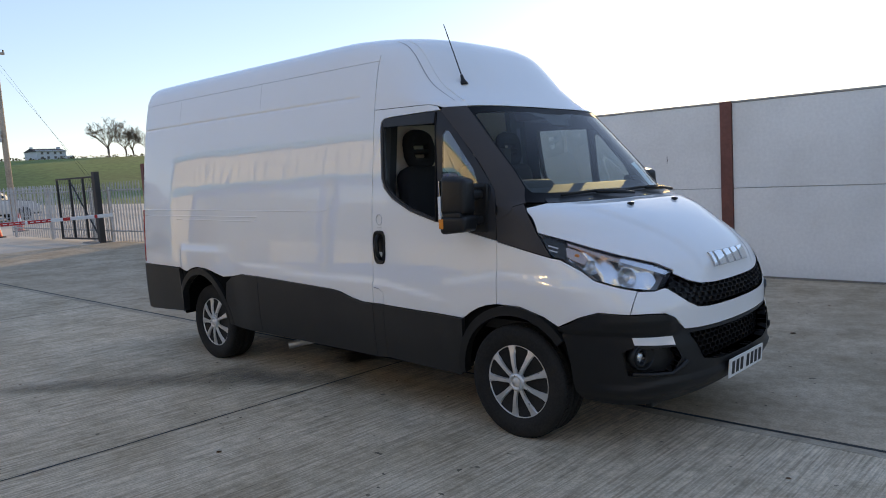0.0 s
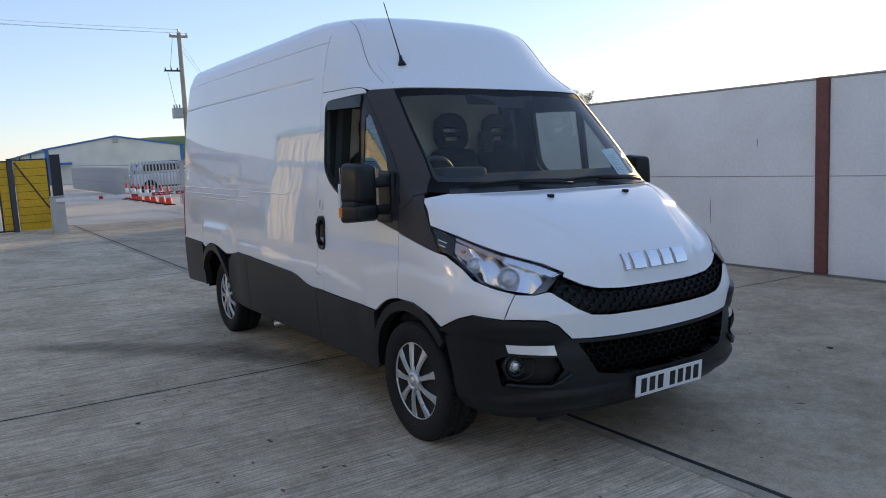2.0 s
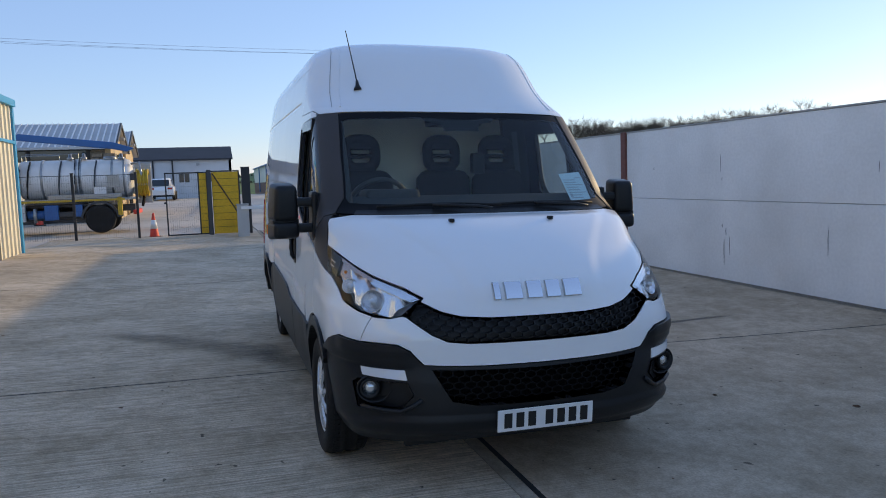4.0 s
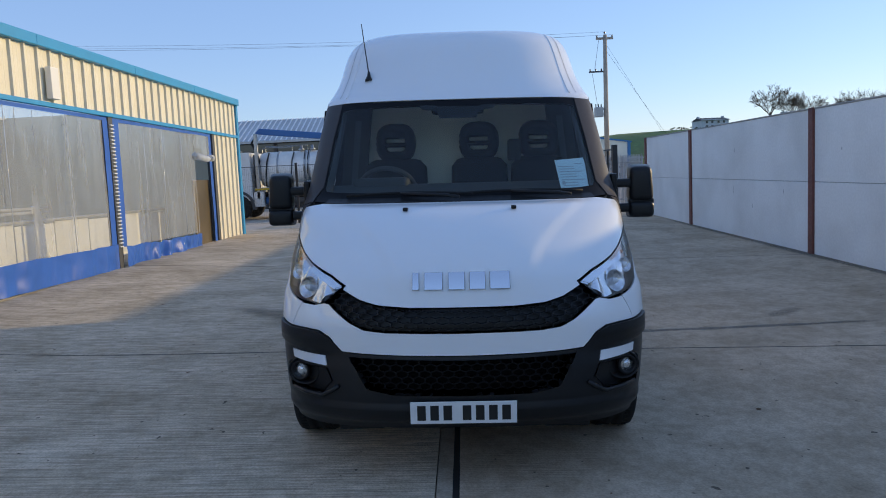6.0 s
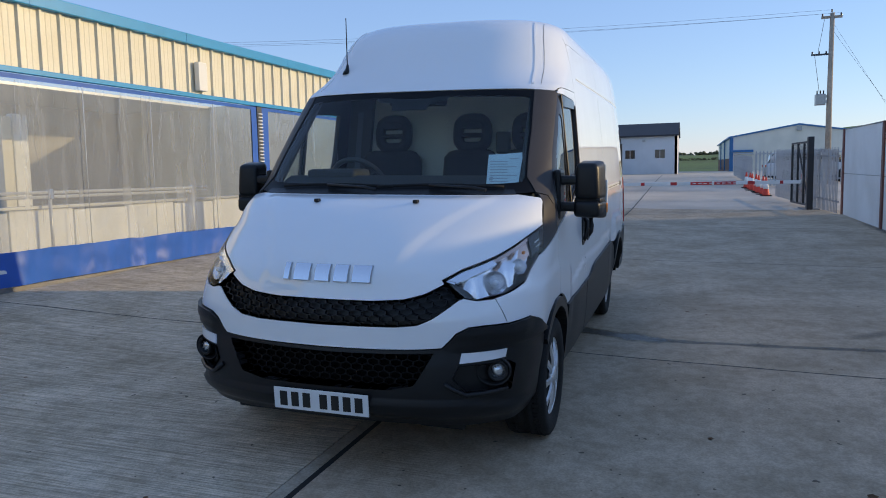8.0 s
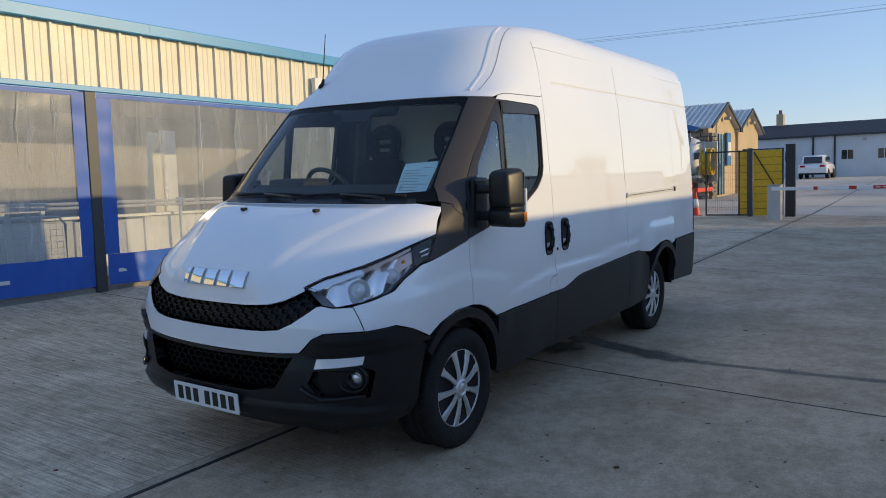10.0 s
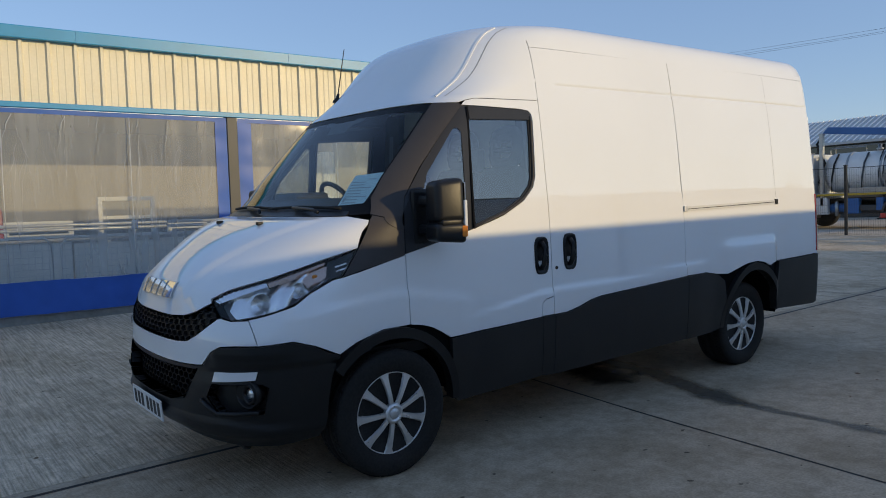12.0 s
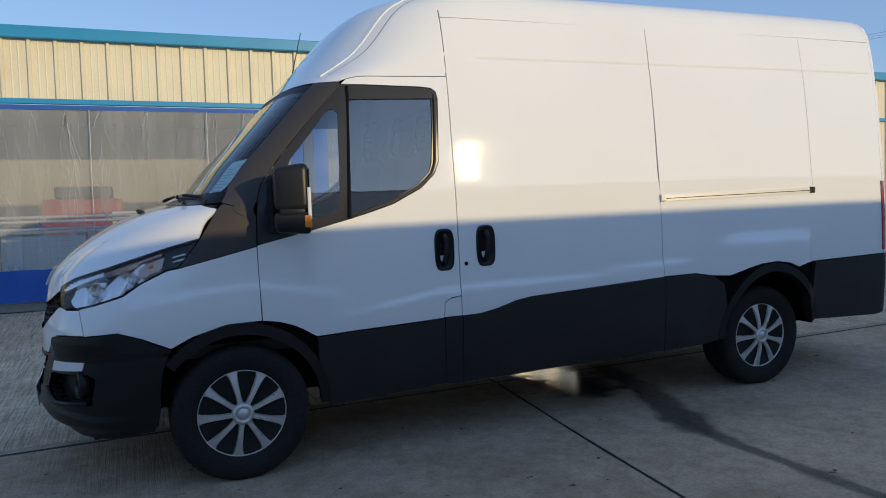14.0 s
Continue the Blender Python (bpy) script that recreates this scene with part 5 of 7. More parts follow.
def curtain(x0, x1, seed, loose=False, door=False):
    """A bay curtain: blue border, clear middle with drape lines."""
    ob = new("curtain")
    ob.parent = unit
    tagged(ob, "clear plastic strip curtain with blue vinyl border")
    foot, top = (.34 if loose else .40), 2.405
    right = x1
    left = x0 if not door else x0 + 1.05
    part("top_band", cloth(x0, right, top, 2.46, .012, seed, 60, 4), BLUE_PVC, ob, smooth=True)
    part("foot_band", cloth(left, right, .0, foot, .08 if loose else .04, seed + 2, 260, 14, .06 if loose else .03, .055 if loose else .014), BLUE_PVC, ob, smooth=True)
    part("edge_band", cloth(right - .20, right, foot, top, .02, seed + 4, 6, 40), BLUE_PVC, ob, smooth=True)
    part("edge_band", cloth(left, left + (.16 if not door else .05), foot, top, .02, seed + 5, 6, 40), BLUE_PVC if not door else CLEAR_PVC, ob, smooth=True)
    a, b = left + (.16 if not door else .05), right - .20
    part("clear_sheet", cloth(a, b, foot, top, .014 if not loose else .022, seed + 8, 150, 40, .0), CLEAR_PVC, ob, smooth=True)
    if door:
        part("clear_flap", cloth(x0 + .15, left, 1.98, top, .03, seed + 1, 20, 10), CLEAR_PVC, ob, smooth=True)
        part("edge_band", cloth(x0, x0 + .15, .0, top, .02, seed + 3, 6, 40), BLUE_PVC, ob, smooth=True)
        part("rolled_flap", tube([(x0 + .12, .05, 1.93), (x0 + .5, .06, 1.90), (left + .05, .05, 1.95)], .075, 14), CREASE, ob, smooth=True)
    rng = random.Random(int(seed * 10))
    bm = bmesh.new()
    for k in range(78 if not door else 40):
        x = rng.uniform(a + .1, b - .2)
        z = rng.uniform(1.25, top - .02) if k % 3 else rng.uniform(1.9, top - .02)
        if k % 13 == 0:
            w, h = rng.uniform(.05, .16), rng.uniform(.2, .5)
            line = [(x + w * (i / 8 - .5) * 2, .055, z - h * (1 - ((i / 8 - .5) * 2) ** 4)) for i in range(9)]
        else:
            h, lean = rng.uniform(.15, .75), rng.uniform(-.12, .12)
            line = [(x + lean * i / 6 + .012 * math.sin(i * 1.3 + k), .050, z - h * i / 6) for i in range(7)]
        add_tube(bm, line, rng.choice((.0008, .0012, .0012, .002)), 5)
    # long pulls that fan out from the eyelets along the top edge, whitened as glints
    for k in range(int((b - a) / .42)):
        x = a + .25 + .42 * k + rng.uniform(-.1, .1)
        for _ in range(rng.choice((1, 2, 3))):
            h, lean, bow = rng.uniform(.35, 1.15), rng.uniform(-.16, .16), rng.uniform(-.05, .05)
            line = [(min(b, max(a, x + lean * i / 10 + bow * math.sin(i * .31) + .008 * math.sin(i * 1.9 + k))), .030, top - .02 - h * i / 10) for i in range(11)]
            add_tube(bm, line, rng.choice((.002, .003, .0045)), 5, taper=.001)
    for x in [a + (b - a) * f for f in (.22, .5, .74)]:
        add_tube(bm, [(x, .05, foot), (x + .01, .052, (foot + top) / 2), (x, .05, top)], .006, 5)
    tagged(part("crease_glints", bm, CREASE, ob, smooth=True), kind="stuff")
    for x in (a + .9, b - .05):
        part("patch_label", box((x, .045, .16), (x + .11, .052, .205), .002), PLATE_WHITE, ob)


# milky vinyl: glints on the creases put into the colour; also the rolled flap
CREASE = glass("milky_vinyl_glint", (0.9, 0.9, 0.88), 1.7, 0.10, haze=0.55)
curtain(-4.18, .34, 1.3, loose=True, door=True)
curtain(.50, 5.99, 2.7)
curtain(6.15, 11.62, 4.1)
curtain(11.78, 17.3, 5.9)
lacing = bmesh.new()
for k in range(34):
    add_box(lacing, (.36, .03, .35 + k * .06), (.47, .055, .37 + k * .06), .004)
tagged(part("lacing", lacing, PLATE_WHITE, unit, "white lacing between curtain and column"), kind="stuff")
part("door_leaf", box((-4.10, -.10, .02), (-3.16, -.06, 1.45), .006), material("door_bronze", (.19, .145, .085), .35, metal=.6, stain=.5, stain_size=1.5), unit, "dull metal door panel behind the opening")

# things inside the unit, seen through the sheets
INSIDE_WHITE = material("inside_white", (0.86, 0.85, 0.80), 0.6, stain=0.3, stain_size=1.5)
ZINC = material("zinc_rail", (0.62, 0.63, 0.63), 0.35, metal=0.25, grain=0.15, grain_size=15)
bench = thing("low_partition", "white boarded low partition inside the unit", "partition", unit.matrix_world @ pose(0, -1.1, 0))
for k in range(20):
    x = -3.9 + 1.08 * k
    part("board", box((x, -.03, .0), (x + 1.05, .03, .80 + .03 * (k % 2)), .008), INSIDE_WHITE, bench)
part("cap_rail", box((-3.9, -.08, .83), (17.5, .08, .88), .01), STEEL, bench)


def barrier_panel(x):
    """A galvanised crowd barrier with a mesh infill."""
    ob = thing("crowd_barrier", "galvanised crowd barrier with wire mesh", "barrier", unit.matrix_world @ pose(x, -.55, 0), "crowd barriers")
    r = [(-1.0, 0, .12), (-1.0, 0, .80), (-.92, 0, .90), (.92, 0, .90), (1.0, 0, .80), (1.0, 0, .12)]
    part("frame", tube(r + [r[0]], .019, 8), ZINC, ob, smooth=True)
    bm = bmesh.new()
    for k in range(25):
        add_tube(bm, [(-.96 + .08 * k, 0, .14), (-.96 + .08 * k, 0, .88)], .003, 4)
    for k in range(9):
        add_tube(bm, [(-1, 0, .18 + .08 * k), (1, 0, .18 + .08 * k)], .003, 4)
    tagged(part("wire_mesh", bm, ZINC, ob), kind="stuff")
    for s in (-.7, .7):
        part("foot", box((s - .02, -.25, -.02), (s + .02, .25, .12), .008), ZINC, ob)
    return ob


one = barrier_panel(7.2)
for x in (9.3, 11.4, 13.5):
    copy_thing(one, unit.matrix_world @ pose(x, -.55 - .03 * (x % 2), 0))
rail = thing("guard_rail", "galvanised double guard rail inside the unit", "rail", unit.matrix_world @ pose(0, -.9, 0))
for z in (1.00, 1.06):
    part("tube", tube([(.8, 0, z), (17, 0, z)], .022, 8), ZINC, rail, smooth=True)
for k in range(6):
    part("stanchion", tube([(1.2 + 3.0 * k, 0, 0), (1.2 + 3.0 * k, 0, 1.08)], .024, 8), ZINC, rail, smooth=True)
    part("clamp", box((1.16 + 3.0 * k, -.04, .97), (1.24 + 3.0 * k, .04, 1.10), .01), CHROME, rail)


def frame_unit(x, y, z, w, h, label):
    ob = thing("leaning_window", label, "window", unit.matrix_world @ pose(x, y, z), "leaning windows in the unit")
    for a, b in (((0, 0), (w, .06)), ((0, h - .06), (w, h)), ((0, .06), (.06, h - .06)), ((w - .06, .06), (w, h - .06)), ((.06, h * .45), (w - .06, h * .45 + .05))):
        part("bar", box((a[0], -.03, a[1]), (b[0], .03, b[1]), .006), INSIDE_WHITE, ob)
    part("pane", box((.06, -.005, .06), (w - .06, .0, h - .06)), WINDOW, ob)
    part("leg", box((.1, -.2, -z), (.16, .0, 0), .004), INSIDE_WHITE, ob)
    part("leg", box((w - .16, -.2, -z), (w - .1, .0, 0), .004), INSIDE_WHITE, ob)


frame_unit(6.72, -1.6, .85, .80, .60, "white window frame leaning inside the unit")
frame_unit(5.94, -1.6, .84, .60, .24, "small white window frame stacked inside the unit")
frame_unit(7.86, -1.6, .88, .86, .24, "long white window frame stacked inside the unit")
frame_unit(11.0, -2.2, .9, 1.6, .7, "white window frame leaning inside the unit")
part_red = thing("red_machine", "red workshop machine behind the curtains", "machine", unit.matrix_world @ pose(8.6, -3.2, 0))
part("body", box((0, -.5, 0), (1.2, .5, 1.35), .08), material("machine_red", (.35, .03, .03), .5, stain=.4), part_red)
part("hood", box((.15, -.4, 1.35), (1.0, .4, 1.55), .05), DARK_STEEL, part_red)
post_in = thing("inside_post", "pale timber post inside the unit", "post", unit.matrix_world @ pose(3.6, -2.4, 0))
part("shaft", box((-.09, -.09, 0), (.09, .09, 2.2), .01), CREAM, post_in)
part("sleeve", box((-.40, -.06, 0), (-.14, .06, 2.25), .01), INSIDE_WHITE, post_in)

# wet mark and oil on the slabs
def mark(name, colour, rough, most):
    """A stain that thins out towards its edge."""
    m = material(name, colour, rough, grain=0.3, grain_size=22)
    nodes, links = m.node_tree.nodes, m.node_tree.links
    soft = nodes.new("ShaderNodeAttribute")
    soft.attribute_name = "soft"
    n = nodes.new("ShaderNodeTexNoise")
    n.inputs["Scale"].default_value, n.inputs["Detail"].default_value = 6.0, 8
    n.inputs["Roughness"].default_value = 0.68
    links.new(nodes.new("ShaderNodeTexCoord").outputs["Object"], n.inputs["Vector"])
    add = nodes.new("ShaderNodeMath")
    add.operation = "MULTIPLY_ADD"
    add.inputs[1].default_value = 0.95
    links.new(soft.outputs["Fac"], add.inputs[0])
    links.new(n.outputs["Fac"], add.inputs[2])
    r = nodes.new("ShaderNodeMapRange")
    for socket, x in zip(r.inputs[1:], (0.62, 1.12, 0.0, most)):
        socket.default_value = x
    links.new(add.outputs[0], r.inputs[0])
    links.new(r.outputs[0], nodes["Principled BSDF"].inputs["Alpha"])
    return m


WET = mark("wet_concrete", (0.085, 0.078, 0.070), 0.16, 0.85)
WET_EDGE = mark("soaked_concrete", (0.10, 0.088, 0.072), 0.4, 0.7)
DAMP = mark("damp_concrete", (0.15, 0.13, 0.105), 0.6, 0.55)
FAINT = mark("faint_stain", (0.16, 0.12, 0.085), 0.7, 0.30)


def splash(name, spine, wide, mat, label, seed, lift=.0025):
    """An uneven flat mark that follows a line over the ground."""
    bm = bmesh.new()
    layer = bm.verts.layers.float.new("soft")
    rows, n, m = [], 48, 8
    for i in range(n + 1):
        f = i / n * (len(spine) - 1)
        k = min(int(f), len(spine) - 2)
        a, b = Vector(spine[k]), Vector(spine[k + 1])
        p = a.lerp(b, f - k)
        s = Vector((-(b - a).y, (b - a).x)).normalized()
        w = wide * (1 + .5 * noise.noise(Vector((i * .25, seed, 0))))
        row = []
        for j in range(m + 1):
            e = j / m * 2 - 1
            q = p + s * w * e
            v = bm.verts.new((q.x, q.y, lie(q.x, q.y) + lift))
            v[layer] = (1 - abs(e)) * min(1, 5 * i / n, 5 * (1 - i / n))
            row.append(v)
        rows.append(row)
    for a, b in zip(rows, rows[1:]):
        for j in range(m):
            bm.faces.new((a[j], a[j + 1], b[j + 1], b[j]))
    bmesh.ops.recalc_face_normals(bm, faces=bm.faces)
    if sum(f.normal.z for f in bm.faces) < 0:
        bmesh.ops.reverse_faces(bm, faces=bm.faces)
    return tagged(part(name, bm, mat, smooth=True), label, "stain", kind="stuff")


splash("puddle", [(-2.25, -.45), (-2.45, .0), (-2.40, .35), (-2.40, .75)], .30, WET, "shallow dark puddle on the concrete", 3)
splash("wet_trail", [(-2.85, -.35), (-2.80, .2), (-2.76, .6), (-2.60, 1.05), (-2.47, 1.45), (-2.45, 1.7)], .17, WET_EDGE, "damp dark trail over the concrete", 8, .002)
splash("wet_trail", [(-2.50, 1.2), (-2.45, 1.8), (-2.46, 2.4), (-2.5, 3.2), (-2.55, 4.2)], .075, DAMP, "damp dark trail over the concrete", 9, .0022)
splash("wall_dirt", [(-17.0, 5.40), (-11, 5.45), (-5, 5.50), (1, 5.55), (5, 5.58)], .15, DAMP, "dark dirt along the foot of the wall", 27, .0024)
splash("oil_mark", [(-2.1, -.9), (-2.9, -1.35), (-3.5, -1.9), (-4.3, -2.8)], .30, FAINT, "old oil mark on the concrete", 12, .002)
splash("oil_mark", [(-1.6, -.7), (-2.5, -1.0), (-3.2, -1.1)], .26, FAINT, "old oil mark on the concrete", 14, .0022)
splash("puddle", [(-2.85, 3.0), (-3.1, 3.3), (-3.3, 3.5)], .12, FAINT, "shallow dark puddle on the concrete", 23)

LEAF = material("fallen_leaf", (0.16, 0.075, 0.03), 0.8)
rng = random.Random(4)
bm = bmesh.new()
for k in range(90):
    x, y = rng.uniform(-8, 4.5), rng.uniform(-4.6, 5.0)
    a, r = rng.uniform(0, 6.28), rng.uniform(.006, .018) if k % 5 else rng.uniform(.02, .035)
    z = lie(x, y)
    ring = [bm.verts.new((x + r * math.cos(a + t) * (1 if i % 2 else .7), y + r * math.sin(a + t) * (.6 if i % 2 else .9), z + .002 + .004 * rng.random())) for i, t in enumerate(j * math.tau / 6 for j in range(6))]
    bm.faces.new(ring)
bmesh.ops.solidify(bm, geom=list(bm.faces), thickness=.002)
tagged(part("leaf_litter", bm, LEAF), "small brown leaves and grit on the concrete", "litter", kind="stuff")


# ---- gate line and what lies beyond ----
BLACK_STEEL = material("black_gate_paint", (0.018, 0.02, 0.024), 0.45, stain=0.2, stain_size=2)
GALV = material("palisade_galvanised", (0.50, 0.52, 0.54), 0.5, metal=0.4, grain=0.15, grain_size=12, stain=0.3)
YELLOW = material("yellow_boards", (0.80, 0.46, 0.020), 0.6, grain=0.2, grain_size=20, stain=0.4, stain_size=1.5)
ORANGE = material("cone_orange", (0.75, 0.06, 0.03), 0.55, stain=0.25, stain_size=8)
SLEEVE = material("cone_sleeve", (0.80, 0.80, 0.78), 0.4, stain=0.2, stain_size=8)
RED_PAINT = material("barrier_red", (0.55, 0.03, 0.03), 0.4)
ARM_WHITE = material("barrier_white", (0.80, 0.80, 0.78), 0.4, stain=0.1, stain_size=4)


def base_at(x, y):
    return lie(x, y) - .035


def wire_mesh(w, h, across=.06, up=.20, r=.0015):
    bm = bmesh.new()
    k = 0
    while k * across <= w:
        add_box(bm, (-r, k * across - r, 0), (r, k * across + r, h))
        k += 1
    k = 0
    while k * up <= h:
        add_box(bm, (-2 * r, 0, k * up - r), (0, w, k * up + r))
        k += 1
    return bm


GX = -19.1
for y in (-3.52, -5.2, -7.25, -9.3):
    p = thing("fence_post", "slim black steel fence post", "post", pose(GX, y, base_at(GX, y)), "mesh fence posts")
    part("shaft", box((-.035, -.035, -.1), (.035, .035, 1.93), .006), BLACK_STEEL, p)
    part("cap", box((-.042, -.042, 1.93), (.042, .042, 1.95), .004), BLACK_STEEL, p)
for y, w in ((-5.16, 1.60), (-7.21, 1.97), (-9.26, 1.97)):
    f = thing("mesh_fence", "black welded mesh fence panel", "fence", pose(GX, y, base_at(GX, y) + .06), "mesh fence panels")
    tagged(part("mesh_infill", wire_mesh(w, 1.8), BLACK_STEEL, f), kind="stuff")
    part("top_wire", box((-.008, 0, 1.80), (.008, w, 1.815)), BLACK_STEEL, f)
gate = thing("mesh_gate", "black framed welded mesh pedestrian gate", "gate", pose(GX, -2.74, base_at(GX, -2.7) + .05))
for lo, hi in (((-.02, 0, 0), (.02, .04, 1.86)), ((-.02, 1.16, 0), (.02, 1.20, 1.86)), ((-.02, .04, 0), (.02, 1.16, .04)), ((-.02, .04, 1.82), (.02, 1.16, 1.86))):
    part("frame_bar", box(lo, hi, .004), BLACK_STEEL, gate)
mesh_part = part("mesh_infill", wire_mesh(1.12, 1.78), BLACK_STEEL, gate)
tagged(mesh_part, kind="stuff").matrix_local = pose(0, .04, .04)
part("latch", box((-.05, -.05, .95), (.03, .02, 1.0), .006), BLACK_STEEL, gate)
for y, w, h, n in ((-1.50, .12, 1.95, "dark steel gate post"), (-.44, .25, 2.02, "broad black steel gate post")):
    p = thing("gate_post", n, "post", pose(GX, y, base_at(GX, y)), "gate posts")
    part("shaft", box((-.07, -w / 2, -.1), (.07, w / 2, h), .008), DARK_STEEL if w < .2 else BLACK_STEEL, p)
    part("cap", box((-.08, -w / 2 - .01, h), (.08, w / 2 + .01, h + .015), .004), BLACK_STEEL, p)
yg = thing("boarded_gate", "yellow boarded steel gate leaf with dark brace", "gate", pose(GX, -1.42, base_at(GX, -1.4) + .06))
for k in range(9):
    part("board", box((-.012, .0, .205 * k), (.012, .76, .205 * k + .196), .005), YELLOW, yg)
    part("board", box((-.012, -.36, .205 * k), (.012, -.15, .205 * k + .196), .005), YELLOW, yg)
# black sheets added to darken the gaps between the boards
part("backing", box((-.030, -.36, .01), (-.018, -.15, 1.84)), BLACK_STEEL, yg)
part("backing", box((-.030, .0, .01), (-.018, .76, 1.84)), BLACK_STEEL, yg)
bm = bmesh.new()
add_tube(bm, [(.03, .02, 1.80), (.03, .74, .55)], .018, 6)
part("brace", bm, BLACK_STEEL, yg)
for lo, hi in (((-.02, .76, 0), (.02, .80, 1.86)), ((-.02, -.15, 1.845), (.02, .80, 1.88)), ((-.02, -.40, 0), (.02, -.36, 1.86)), ((-.02, .62 + .26, .1), (.02, .66 + .26, 1.86))):
    part("frame_bar", box(lo, hi, .004), BLACK_STEEL, yg)

box_at = (-17.9, -.62)
cab_box = thing("road_barrier", "grey car-park barrier cabinet with white lifting arm", "barrier", pose(*box_at, base_at(*box_at)))
part("body", box((-.16, -.16, .03), (.16, .16, .93), .012), material("cabinet_grey", (.50, .50, .48), .5, stain=.3, stain_size=2), cab_box)
part("lid", box((-.175, -.175, .93), (.175, .175, .965), .01), STEEL, cab_box)
part("plinth", box((-.22, -.22, -.02), (.22, .22, .03), .008), DARK_STEEL, cab_box)
arm = part("beam", box((.19, -.05, .93), (.24, 5.05, 1.02), .008), ARM_WHITE, cab_box, "white and red lifting arm")
arm.matrix_local = pose(0, 0, -.12)
for y0, y1 in ((.95, 1.05), (1.75, 1.92), (2.28, 2.84), (2.90, 3.45), (3.75, 3.93), (4.55, 4.63)):
    part("red_band", box((.241, y0, .932), (.243, y1, 1.018), .0), RED_PAINT, arm)
for k in range(8):
    y = 2.34 + .14 * k + (.06 if k > 3 else 0)
    part("letter_bar", box((.2435, y, .965), (.2442, y + .09, .985), .0), ARM_WHITE, arm)


def cone(x, y, tilt=0.0):
    ob = thing("traffic_cone", "orange and white traffic cone standing on the ground", "traffic cone", pose(x, y, base_at(x, y), 0, 0, tilt), "traffic cones")
    part("foot", box((-.20, -.20, 0), (.20, .20, .035), .012), RUBBER, ob)
    part("cone", lathe([(.145, .03), (.135, .06), (.030, .72), (.022, .74), (.001, .742)], 24, "z"), ORANGE, ob, smooth=True)
    part("sleeve", lathe([(.106, .27), (.067, .53), (.064, .53), (.103, .27)], 24, "z"), SLEEVE, ob, "white reflective sleeve", smooth=True)
    return ob


first = cone(-19.5, -3.14, 12)
for k in range(7):
    x, y = -27.1 - 1.02 * k, 4.38 - .055 * k + .04 * (k % 2)
    copy_thing(first, pose(x, y, base_at(x, y), 0, 0, 31 * k))
copy_thing(first, pose(-29.5, 5.9, base_at(-29.5, 5.9), 0, 0, 40))

# black leaf folded back and palisade on the line of the wall
bg = thing("black_gate_leaf", "black steel gate leaf folded back against the fence", "gate", pose(-19.7, 4.92, base_at(-19.7, 4.9), 0, 0, 185))
part("hinge_post", box((-.08, -.08, -.1), (.08, .08, 2.12), .008), BLACK_STEEL, bg)
for lo, hi in (((.14, -.03, .12), (.19, .03, 2.0)), ((2.35, -.03, .12), (2.40, .03, 2.0)), ((.19, -.03, .12), (2.35, .03, .17)), ((.19, -.03, 1.95), (2.35, .03, 2.0)), ((.75, -.03, .17), (.79, .03, 1.95)), ((1.55, -.03, .17), (1.59, .03, 1.95))):
    part("frame_bar", box(lo, hi, .004), BLACK_STEEL, bg)
bm = bmesh.new()
add_tube(bm, [(.2, 0, .3), (1.55, 0, 1.9)], .025, 6)
part("brace", bm, BLACK_STEEL, bg)
leaf_mesh = part("mesh_infill", wire_mesh(2.16, 1.78, .10, .30, .0025), BLACK_STEEL, bg)
tagged(leaf_mesh, kind="stuff").matrix_local = pose(.19, 0, .17, 0, 0, -90)
part("ground_stop", box((.0, -.3, -.02), (1.0, .1, .05), .02), GREY_BLOCK, bg)


def palisade(a, b, mat, label, h=1.95):
    """Vertical pales with pointed heads on two rails."""
    a, b = Vector(a), Vector(b)
    n = int((b - a).length / .155)
    m = pose(a.x, a.y, 0, 0, 0, math.degrees(math.atan2(b.y - a.y, b.x - a.x)))
    ob = thing("palisade_fence", label, "fence", m, "palisade fences")
    mesh = None
    length = (b - a).length
    for k in range(n + 1):
        d = length * k / n
        g = a + (b - a) * (k / n)
        if mesh is None:
            bm = bmesh.new()
            for x0, x1, y in ((-.034, -.014, .012), (-.014, .014, .0), (.014, .034, .012)):
                add_prism(bm, [(x0, 0), (x1, 0), (x1, h - .06 + (.05 if x1 == .014 else 0)), (x0, h - .06 + (.05 if x0 == -.014 else 0))], -.003 - y, .003 - y, "y")
            pale = part("pale", bm, mat, ob)
            mesh = pale.data
        else:
            pale = new("pale", mesh)
            pale.parent = ob
        pale.matrix_local = pose(d, -.03, base_at(g.x, g.y) + .05)
    z0, z1 = base_at(a.x, a.y), base_at(b.x, b.y)
    for z in (.35, 1.55):
        part("rail", tube([(0, 0, z0 + z), (length, 0, z1 + z)], .025, 6), mat, ob)
    k = 0.0
    while k <= length:
        z = z0 + (z1 - z0) * k / length
        part("post", box((k - .045, .03, z - .1), (k + .045, .10, z + h - .1), .004), mat, ob)
        k += 2.75


palisade((-26.4, 4.70), (-19.95, 5.24), GALV, "grey galvanised palisade fence beside the gate", 1.75)
palisade((-19.85, 5.25), (-17.9, 5.38), GALV, "short grey palisade fence between gate and wall", 1.75)
palisade((-33.9, 4.5), (-34.3, 9.4), GALV, "grey galvanised palisade fence behind the cones", 1.65)
palisade((-52.0, 4.4), (-33.8, 4.35), GALV, "grey galvanised palisade fence along the road", 1.4)

